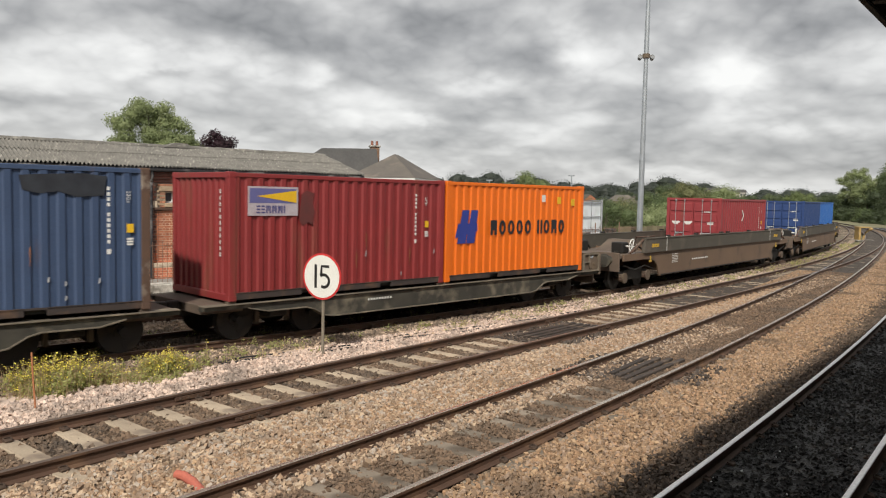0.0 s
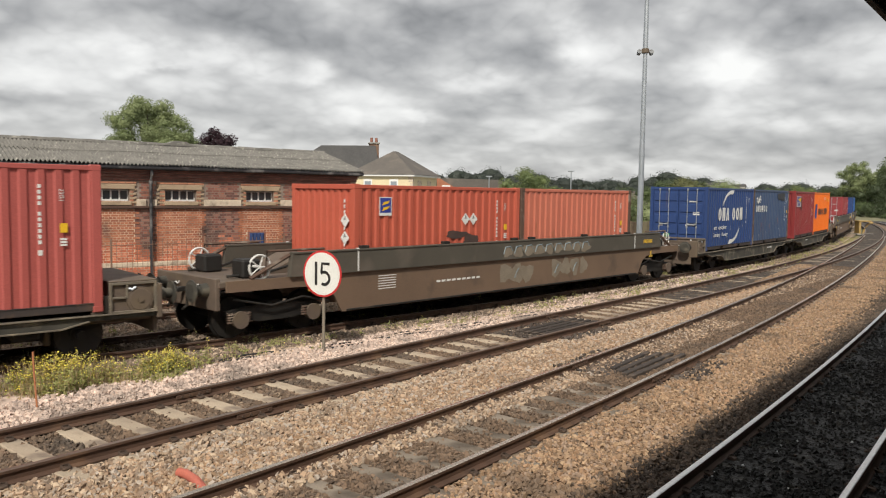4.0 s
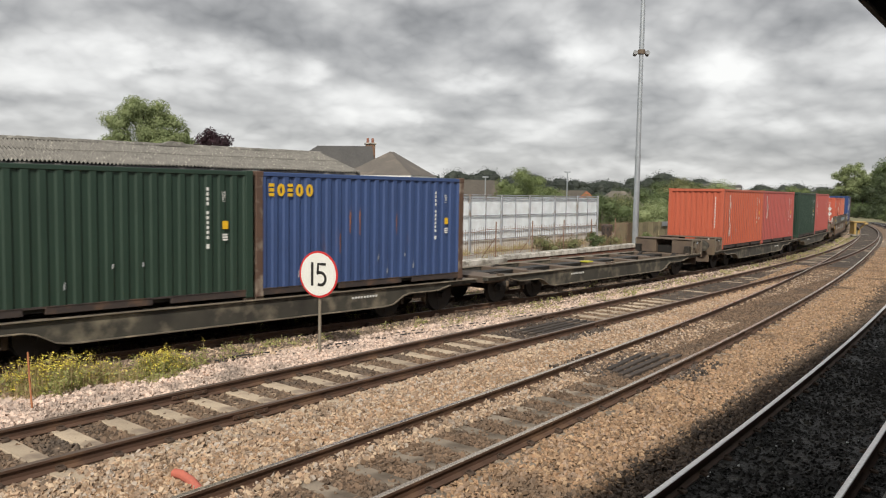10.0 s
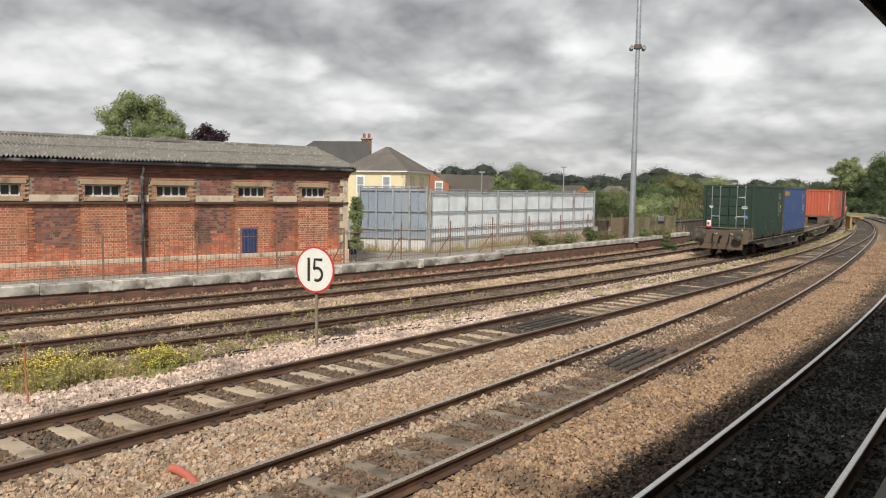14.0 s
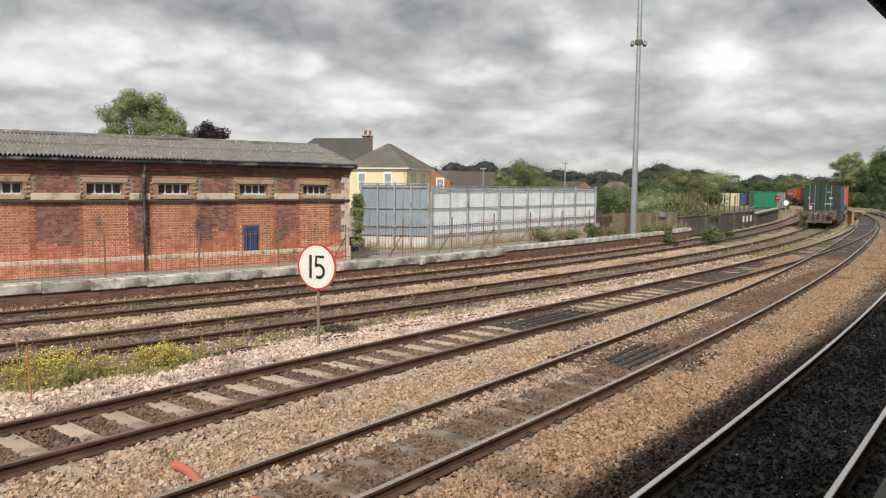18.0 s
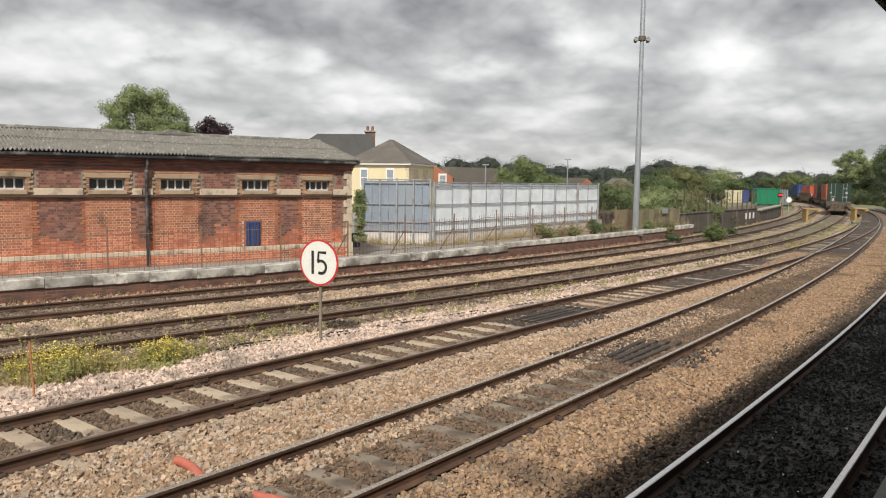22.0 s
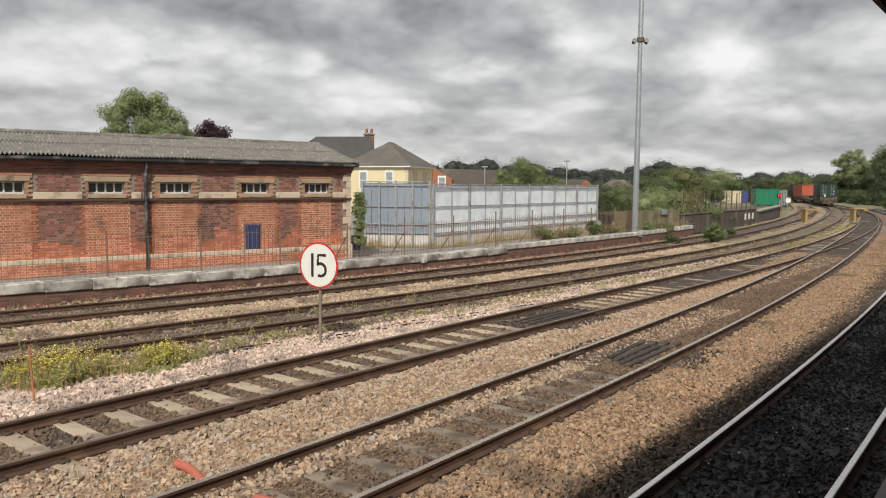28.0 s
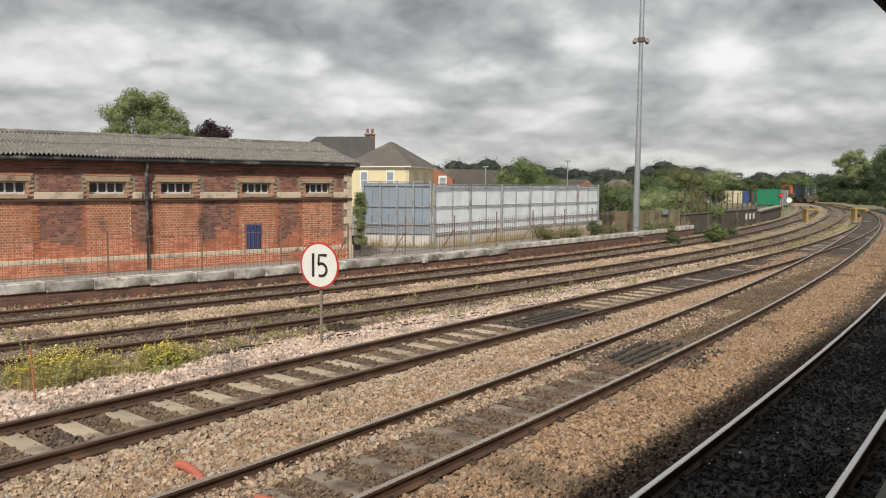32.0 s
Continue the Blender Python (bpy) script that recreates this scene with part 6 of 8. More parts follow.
def build_fence():
    th = thing("railing_fence", "rusty iron bar railings along the dock edge", "fence")
    bar = Mesh().box(-0.005, 0.005, -0.005, 0.005, 0.36, 1.60).mesh("bar", M_RUSTBAR)
    s, i = -14.0, 0
    while s < 24.5:
        step = 0.10 if s > 9.6 else 0.0
        if i % 19 == 0:
            p = part("post", Mesh().box(-0.022, 0.022, -0.022, 0.022, 0.33, (1.80 if s > 3 else 1.66) + step, 0.005), M_RUSTBAR, th, "", SIDING_FAR.matrix(s, 2.38, 0))
            if s > 1:
                part("strut", Mesh().tube([(0.0, 0.0, 1.25), (0.0, 0.75, 0.33)], 0.018, 5), M_RUSTBAR, p)
        else:
            part("bar", bar, None, th, "", SIDING_FAR.matrix(s, 2.38, step + 0.02 * math.sin(i * 7.7)))
        s += 0.145
        i += 1
    for z in (0.55, 1.48):
        r = Mesh()
        pts = [(*SIDING_FAR.at(-14 + k * 0.75, 2.38)[:2], z + (0.10 if -14 + k * 0.75 > 9.6 else 0)) for k in range(52)]
        part("rail", r.tube(pts, 0.011, 5), M_RUSTBAR, th)


build_fence()


# ---------------------------------------------------------------- sheeted screens
M_SHEET = material("milky_white_sheeting", (0.90, 0.93, 0.95), (0.80, 0.855, 0.90), 0.45, 0, 0.8, 1.6, 0.05, 0.7, (0.70, 0.76, 0.80), 0.05, 0.8, True, bump_dist=0.04)
M_NET = material("blue_grey_sheeting", (0.36, 0.42, 0.49), (0.24, 0.30, 0.38), 0.6, 0, 0.9, 12.0, 0.3, 0.7, (0.34, 0.38, 0.42), 0.25, 0.8, True, bump_dist=0.04)
for _m in (M_SHEET, M_NET):
    _n, _l = _m.node_tree.nodes, _m.node_tree.links
    _t, _x = _n.new("ShaderNodeBsdfTranslucent"), _n.new("ShaderNodeMixShader")
    _t.inputs[0].default_value = (0.85, 0.90, 0.95, 1) if _m is M_SHEET else (0.35, 0.42, 0.5, 1)
    _x.inputs[0].default_value = 0.15 if _m is M_SHEET else 0.3
    _l.new(_n["Principled BSDF"].outputs[0], _x.inputs[1])
    _l.new(_t.outputs[0], _x.inputs[2])
    _l.new(_x.outputs[0], _n["Material Output"].inputs[0])
M_POSTGREY = material("weathered_grey_screen_post", (0.36, 0.385, 0.42), (0.26, 0.275, 0.30), 0.7, 0.1, 3.0, 40.0, 0.1, 0.6, (0.18, 0.14, 0.11), 0.2, 2.0)


def screen(name, label, p, q, n, top, sheet_mat, low_mat, group=""):
    d = Vector((q[0] - p[0], q[1] - p[1], 0))
    ln = d.length
    m = Matrix.Translation((p[0], p[1], 0.30)) @ Matrix.Rotation(math.atan2(d.y, d.x), 4, "Z")
    th = thing(name, label, "screen", m, group)
    h = top - 0.30
    rnd = random.Random(int(ln * 10))
    for k in range(n):
        a, b = ln * k / n, ln * (k + 1) / n
        ms = Mesh()
        nx, nz = 8, 8
        v = [(a + (b - a) * i / nx, 0.02 + 0.035 * noise.noise((a * 3 + i * 0.9, j * 0.8, k)), 0.62 + (h - 0.70) * j / nz) for j in range(nz + 1) for i in range(nx + 1)]
        ms.add(v, [(j * (nx + 1) + i, j * (nx + 1) + i + 1, (j + 1) * (nx + 1) + i + 1, (j + 1) * (nx + 1) + i) for j in range(nz) for i in range(nx)], True)
        part("sheet", ms, sheet_mat, th)
        part("lower_board", Mesh().box(a + 0.03, b - 0.03, 0.03, 0.06, 0.02, 0.60, 0.005), low_mat, th)
    for k in range(n + 1):
        x = ln * k / n
        part("post", Mesh().box(x - 0.045, x + 0.045, -0.10, -0.01, 0.0, h + rnd.uniform(-0.03, 0.05), 0.01), M_POSTGREY, th)
        if k < n:
            xm = ln * (k + 0.5) / n
            part("thin_post", Mesh().box(xm - 0.018, xm + 0.018, -0.05, -0.01, 0.58, h, 0.005), M_POSTGREY, th)
    for z in (0.60, 0.98, 1.75, h - 0.18, h - 0.02):
        part("cross_rail", Mesh().box(0, ln, -0.05, -0.008, z - 0.022, z + 0.022, 0.006), M_POSTGREY, th)
    return th


M_LOWB = material("pale_boarded_base", (0.68, 0.66, 0.64), (0.52, 0.49, 0.46), 0.9, 0, 2.0, 30.0, 0.2)
screen("sheeted_screen", "tall screen of blue-grey sheeting on steel posts", (-3.55, 33.4), (-0.62, 33.05), 4, 3.14, M_NET, M_LOWB)
screen("sheeted_screen", "tall white sheeted screen on grey steel posts", (-0.50, 33.0), (9.27, 46.5), 6, 3.04, M_SHEET, M_LOWB)


# ---------------------------------------------------------------- mast, sign, small railway things
M_HEAD = plain("dull_grey_camera_housing", (0.20, 0.21, 0.22), 0.6)


def build_mast():
    th = thing("lighting_mast", "tall grey steel mast with camera ring", "mast", Matrix.Translation((10.43, 41.62, 0.28)))
    part("shaft", Mesh().cyl(0.165, 0.0, 5.0, 12, 0.15), M_STEEL, th)
    part("upper_shaft", Mesh().cyl(0.145, 5.0, 10.6, 12, 0.11), M_STEEL, th)
    part("top_shaft", Mesh().cyl(0.14, 10.6, 13.7, 12, 0.11), M_STEEL, th)
    r = part("ring", Mesh().cyl(0.20, 10.42, 10.64, 14).box(-0.30, 0.30, -0.05, 0.05, 10.48, 10.56, 0.01), M_DARKSTEEL, th)
    for e in (-1, 1):
        part("camera_head", Mesh().cyl(0.10, -0.14, 0.10, 14, 0.125, m=Matrix.Translation((e * 0.33, 0.02, 10.45)) @ Matrix.Rotation(radians(65), 4, "X")).box(e * 0.28, e * 0.38, -0.05, 0.05, 10.4, 10.62, 0.02), M_HEAD, r)
    part("collar", Mesh().cyl(0.165, 4.9, 5.05, 14), M_STEEL, th)
    part("base_plate", Mesh().box(-0.35, 0.35, -0.35, 0.35, 0.0, 0.04, 0.01), M_STEEL, th)
    part("access_door", Mesh().box(-0.08, 0.08, -0.215, -0.18, 0.5, 1.1, 0.01), M_STEEL, th)


build_mast()


def build_sign():
    a = radians(-117 + 90)
    th = thing("speed_sign", "round white speed sign with red rim on a dull tan post", "sign", Matrix.Translation((-2.48, 15.09, -0.2)) @ Matrix.Rotation(a, 4, "Z"))
    rx = Matrix.Rotation(radians(90), 4, "X")
    part("post", Mesh().cyl(0.032, 0.0, 2.02, 12, m=Matrix.Translation((0, 0.04, 0))), material("dull_tan_post", (0.24, 0.21, 0.165), (0.17, 0.145, 0.11), 0.8, 0, 3.0, 40.0, 0.2, 0.6, (0.10, 0.075, 0.05), 0.2, 3.0), th)
    part("rim", Mesh().cyl(0.465, 0, 0.012, 48, m=Matrix.Translation((0, -0.004, 1.61)) @ rx), M_REDP, th, "red rim")
    face = part("face", Mesh().cyl(0.425, 0, 0.006, 48, m=Matrix.Translation((0, -0.014, 1.61)) @ rx), material("matt_white_sign_face", (0.74, 0.75, 0.71), (0.67, 0.68, 0.64), 0.45, 0, 3.0, 60.0, 0.02), th)
    rot = Matrix.Translation((0, -0.0205, 1.61))
    dg = Mesh().box(-0.175, -0.115, -0.004, 0, -0.235, 0.235)
    part("numeral_one", dg, M_BLACKP, face, "black 1", rot)
    path = [(0.185, 0.206), (0.0, 0.206), (-0.012, 0.02)]
    for k in range(15):
        t = radians(132 - k * 18.0)
        path.append((0.055 + 0.125 * math.cos(t), -0.085 + 0.125 * math.sin(t)))
    rim = []
    for k, (x0, z0) in enumerate(path):
        xa, za = path[max(k - 1, 0)]
        xb, zb = path[min(k + 1, len(path) - 1)]
        nx, nz = zb - za, xa - xb
        w = 0.029 / math.hypot(nx, nz)
        rim.append((x0 - nx * w, z0 - nz * w, x0 + nx * w, z0 + nz * w))
    f = Mesh()
    f.add([q for a_, b_, c_, d_ in rim for q in ((a_, -0.004, b_), (c_, -0.004, d_))], [(2 * k, 2 * k + 1, 2 * k + 3, 2 * k + 2) for k in range(len(rim) - 1)])
    part("numeral_five", f, M_BLACKP, face, "black 5", rot)
    part("bracket", Mesh().box(-0.05, 0.05, 0.0, 0.05, 1.29, 1.33).box(-0.05, 0.05, 0.0, 0.05, 1.89, 1.93), M_STEEL, th)


build_sign()


def yellow_stand(m, label):
    th = thing("yellow_lever_stand", label, "trackside equipment", m)
    y = material("worn_yellow_paint", (0.40, 0.27, 0.085), (0.30, 0.20, 0.075), 0.6, 0, 4.0, 40.0, 0.1, 0.7, (0.35, 0.25, 0.15), 0.2, 3.0)
    part("panel", Mesh().box(-0.10, 0.10, -0.45, 0.45, 0.0, 1.15, 0.03), y, th)
    part("top_plate", Mesh().box(-0.14, 1.0, -0.5, 0.5, 1.12, 1.24, 0.03), y, th)
    part("hoop", Mesh().tube([(1.35, 0.0, 1.05), (1.05, 0, 0.98), (0.75, 0, 0.72), (0.58, 0, 0.38), (0.52, 0, 0.0)], 0.10, 8), y, th)
    part("base", Mesh().box(-0.3, 1.4, -0.5, 0.5, -0.12, 0.02, 0.02), M_CONC, th)


yellow_stand(SIDING.matrix(56.3, 1.75, -0.15) @ Matrix.Rotation(radians(-62), 4, "Z"), "worn yellow steel stand between the sidings")
yellow_stand(SIDING.matrix(62.5, -1.85, -0.15) @ Matrix.Rotation(radians(-62), 4, "Z"), "worn yellow steel stand beside the loop line")


def build_far_yard():
    # boarded fence and dark retaining wall
    tan = material("weathered_tan_boards", (0.23, 0.195, 0.12), (0.15, 0.13, 0.08), 0.9, 0, 1.2, 30.0, 0.3, 0.6, (0.09, 0.08, 0.055), 0.25, 1.4, obrand=0.2)
    p, q = Vector((9.9, 44.3, 0.28)), Vector((15.2, 49.6, 0.28))
    d = q - p
    m = Matrix.Translation(p) @ Matrix.Rotation(math.atan2(d.y, d.x), 4, "Z")
    th = thing("board_fence", "weathered tan board fence beside the mast", "fence", m)
    n = 12
    for k in range(n):
        a = d.length * k / n
        part("board", Mesh().box(a, a + d.length / n - 0.02, 0, 0.03, 0.0, 1.24 + 0.02 * math.sin(k * 2.7), 0.005), tan, th)
    for k in range(0, n + 1, 2):
        part("post", Mesh().box(d.length * k / n - 0.05, d.length * k / n + 0.05, -0.05, 0.0, 0, 1.30, 0.01), tan, th)
    bn = thing("bin", "small dark blue bin at the shed corner", "bin", Matrix.Translation((-3.70, 31.6, 0.29)))
    part("body", Mesh().cyl(0.17, 0.0, 0.52, 14, 0.2), M_BLUEDOOR, bn)
    part("lid", Mesh().cyl(0.22, 0.52, 0.60, 14, 0.15), M_BLACKP, bn)
    bn = thing("bin", "black plastic bin beside the board fence", "bin", Matrix.Translation((9.42, 44.2, 0.29)))
    part("body", Mesh().cyl(0.28, 0.0, 1.05, 14, 0.33), M_BLACKP, bn)
    part("lid", Mesh().cyl(0.35, 1.05, 1.16, 14, 0.27), M_BLACKP, bn)
    part("name_board", Mesh().box(5.2, 5.9, -0.12, -0.09, 0.95, 1.25, 0.01), M_STEEL, th)
    p, q = Vector((15.5, 50.6, -0.25)), Vector((27.0, 66.0, -0.25))
    d = q - p
    m = Matrix.Translation(p) @ Matrix.Rotation(math.atan2(d.y, d.x), 4, "Z")
    th = thing("retaining_wall", "dark stained retaining wall with white plates", "wall", m, kind="structure")
    dk = material("dark_stained_concrete", (0.10, 0.085, 0.070), (0.055, 0.047, 0.04), 0.9, 0, 1.0, 25.0, 0.3, 0.7, (0.19, 0.165, 0.13), 0.2, 1.4, True)
    for k in range(6):
        a = d.length * k / 6
        part("wall_panel", Mesh().box(a, a + d.length / 6 - 0.02, 0, 0.3, 0, 1.32, 0.015), dk, th)
    part("capping", Mesh().box(0, d.length, -0.04, 0.34, 1.32, 1.40, 0.015), dk, th)
    for a in (15.6, 16.7, 17.8):
        part("white_plate", Mesh().box(a, a + 0.45, -0.03, 0.0, 0.55, 1.05, 0.01), M_WHITE, th)
    for k in range(15):
        a = d.length * k / 14
        part("fence_stake", Mesh().box(a - 0.04, a + 0.04, 0.1, 0.18, 1.40, 2.85 + 0.25 * math.sin(k * 3.1), 0.01), M_POSTRUST, th)
    part("fence_wire", Mesh().tube([(0, 0.15, 2.1), (d.length, 0.15, 2.1)], 0.012, 4).tube([(0, 0.15, 2.7), (d.length, 0.15, 2.7)], 0.012, 4), M_POSTRUST, th)
    # end of an old platform
    p, q = Vector((27.4, 66.4, -0.25)), Vector((37.2, 84.5, -0.25))
    d = q - p
    m = Matrix.Translation(p) @ Matrix.Rotation(math.atan2(d.y, d.x), 4, "Z")
    th = thing("platform_stub", "old concrete platform end with pale edging", "platform", m, kind="structure")
    part("platform_body", Mesh().box(0, d.length, 0, 4.0, 0, 1.1, 0.03), dk, th)
    part("edging", Mesh().box(-0.1, d.length + 0.1, -0.12, 0.5, 1.1, 1.26, 0.03), material("pale_edging", (0.36, 0.34, 0.29), (0.20, 0.19, 0.16), 0.9), th)
    part("bank", Mesh().box(-8, d.length + 30, 4.0, 30, 0, 0.95), M_GROUND, th)
    # stacked boxes in the far yard
    th = thing("storage_container", "bright green storage container with a slatted grey end", "container", Matrix.Translation((39.6, 97.0, 0.68)) @ Matrix.Rotation(radians(-8), 4, "Z"))
    gr = paint("bright_green_container_paint", (0.012, 0.20, 0.105), (0.012, 0.16, 0.085), -0.1)
    part("body", wave_sheet(wave(2.6, 0.3), 0.05, 2.0, lambda a, d_, z: (a, d_, z)), gr, th)
    part("frame", Mesh().box(-0.05, 0.05, -0.06, 2.4, 0, 2.05, 0.02).box(2.58, 2.68, -0.06, 2.4, 0, 2.05, 0.02).box(0, 2.65, -0.05, 2.4, 1.98, 2.06, 0.02).box(0, 2.65, 0.1, 2.4, 0, 0.1), gr, th)
    for k in range(5):
        part("slat", Mesh().box(2.75 + k * 0.2, 2.87 + k * 0.2, 0.0, 0.1, 0.0, 1.95, 0.01), M_STEEL, th)
    blue = paint("royal_blue_box_paint", (0.03, 0.08, 0.27), (0.03, 0.06, 0.20), -0.05)
    cream = material("cream_tarpaulin", (0.62, 0.57, 0.40), (0.5, 0.46, 0.33), 0.8, 0, 1.0, 12.0, 0.3)
    for x, w, mt, nm, lb in ((35.9, 1.1, M_WHITE, "white_cabin", "small white cabin far across the yard"), (37.15, 0.95, blue, "storage_container", "royal blue storage box far across the yard"), (38.15, 2.7, cream, "covered_stack", "stack under a cream tarpaulin"), (40.95, 0.35, cream, "covered_stack", "narrow stack under a cream tarpaulin"), (41.35, 0.8, blue, "storage_container", "royal blue storage box beside a cream stack")):
        b = thing(nm, lb, "storage", Matrix.Translation((x, 106, 0.68)))
        part("body", Mesh().box(0, w, 0, 2.4, 0, 1.62, 0.06), mt, b)
        part("lid", Mesh().box(-0.05, w + 0.05, -0.05, 2.45, 1.62, 1.74, 0.03), mt, b)
    # signal, round sign, cabinets
    th = thing("signal_post", "red-lit signal on a leaning post", "signal", Matrix.Translation((35.9, 82.0, -0.2)))
    em = bpy.data.materials.new("lit_red_aspect")
    em.use_nodes = True
    b = em.node_tree.nodes["Principled BSDF"]
    b.inputs["Base Color"].default_value = (0.6, 0.02, 0.01, 1)
    b.inputs["Emission Color"].default_value, b.inputs["Emission Strength"].default_value = (1.0, 0.03, 0.01, 1), 2.0
    part("post", Mesh().tube([(0.45, 0, 0), (0.05, 0, 2.1)], 0.045, 8), material("faded_red_post", (0.32, 0.13, 0.08), None, 0.7), th)
    hd = part("head", Mesh().box(-0.24, 0.24, -0.12, 0.12, 2.1, 2.5, 0.05), M_BLACKP, th)
    for e in (-0.11, 0.11):
        part("aspect", Mesh().cyl(0.085, 0, 0.05, 14, m=Matrix.Translation((e, -0.12, 2.3)) @ Matrix.Rotation(radians(90), 4, "X")), em, hd, "lit red lamp")
    th = thing("round_sign", "small round white sign on a post", "sign", Matrix.Translation((38.0, 84.5, -0.2)))
    part("disc", Mesh().cyl(0.30, 0, 0.03, 24, m=Matrix.Translation((0, 0, 1.75)) @ Matrix.Rotation(radians(90), 4, "X")), M_WHITE, th)
    part("post", Mesh().cyl(0.04, 0, 1.8, 8, m=Matrix.Translation((0, 0.04, 0))), M_STEEL, th)
    for x, y in ((64.0, 112.0), (69.5, 119.0)):
        b = thing("relay_cabinet", "pale grey relay cabinet beside the far track", "cabinet", Matrix.Translation((x + 3.2, y, -0.3)))
        part("body", Mesh().box(-0.5, 0.5, -0.3, 0.3, 0, 1.5, 0.03), M_STEEL, b)
        part("lid", Mesh().box(-0.55, 0.55, -0.35, 0.35, 1.5, 1.58, 0.02), M_STEEL, b)
    b = thing("site_cabin", "grey site cabin under the far trees", "cabin", Matrix.Translation((89.5, 150.0, -0.3)))
    part("body", Mesh().box(-1.5, 3.5, -1.2, 1.2, 0, 2.4, 0.05), M_STEEL, b)
    part("roof", Mesh().box(-1.6, 3.6, -1.3, 1.3, 2.4, 2.52, 0.03), M_CONC, b)
    part("window", Mesh().box(-0.8, 0.2, -1.23, -1.19, 1.1, 1.8), M_GLASS, b)


build_far_yard()


# ---------------------------------------------------------------- houses
M_CREAM = material("cream_yellow_render", (0.70, 0.61, 0.40), (0.63, 0.54, 0.35), 0.85, 0, 0.8, 20.0, 0.1)
M_SLATE = material("grey_brown_slate", (0.13, 0.115, 0.10), (0.09, 0.08, 0.072), 0.8, 0, 0.8, 6.0, 0.3, 0.8, (0.20, 0.17, 0.14), 0.2, 0.5)
M_SLATED = material("dark_grey_slate", (0.11, 0.108, 0.108), (0.075, 0.074, 0.075), 0.7, 0, 0.8, 6.0, 0.3)
M_PALEHOUSE = material("pale_house_render", (0.50, 0.48, 0.44), (0.38, 0.36, 0.33), 0.85, 0, 0.3, 4.0, 0.1)
M_HBRICK = brick_mat("orange_house_brick", (0.42, 0.16, 0.085), (0.33, 0.12, 0.07), (0.3, 0.18, 0.12), soot=0.0)


def hip_roof(ms, x0, x1, y0, y1, z, h, o=0.35):
    x0, x1, y0, y1 = x0 - o, x1 + o, y0 - o, y1 + o
    w = min(x1 - x0, y1 - y0) / 2
    if x1 - x0 >= y1 - y0:
        r = [(x0 + w, (y0 + y1) / 2), (x1 - w + 0.01, (y0 + y1) / 2)]
    else:
        r = [((x0 + x1) / 2, y0 + w), ((x0 + x1) / 2, y1 - w + 0.01)]
    v = [(x0, y0, z), (x1, y0, z), (x1, y1, z), (x0, y1, z), (*r[0], z + h), (*r[1], z + h)]
    if x1 - x0 >= y1 - y0:
        f = [(0, 1, 5, 4), (1, 2, 5), (2, 3, 4, 5), (3, 0, 4)]
    else:
        f = [(0, 1, 4), (1, 2, 5, 4), (2, 3, 5), (3, 0, 4, 5)]
    ms.add(v, f + [(3, 2, 1, 0)])
    return ms


M_PALEGLASS = material("curtained_window_glass", (0.30, 0.34, 0.38), (0.22, 0.25, 0.28), 0.15, 0, 2.0, 10.0, 0.0)


def house_window(th, x, y, z, w=0.9, h=1.35, face=-1, along="x"):
    if along == "x":
        wi = part("window", Mesh().box(x - w / 2 - 0.12, x + w / 2 + 0.12, y, y + face * 0.06, z - 0.1, z + h + 0.18, 0.01), M_WHITE, th, "white sash window")
        part("pane", Mesh().box(x - w / 2, x + w / 2, y + face * 0.05, y + face * 0.075, z, z + h / 2 - 0.03), M_PALEGLASS, wi)
        part("pane", Mesh().box(x - w / 2, x + w / 2, y + face * 0.05, y + face * 0.075, z + h / 2 + 0.03, z + h), M_PALEGLASS, wi)
    else:
        wi = part("window", Mesh().box(x, x + face * 0.06, y - w / 2 - 0.1, y + w / 2 + 0.1, z - 0.1, z + h + 0.15, 0.01), M_WHITE, th, "white sash window")
        part("pane", Mesh().box(x + face * 0.05, x + face * 0.075, y - w / 2, y + w / 2, z, z + h), M_PALEGLASS, wi)


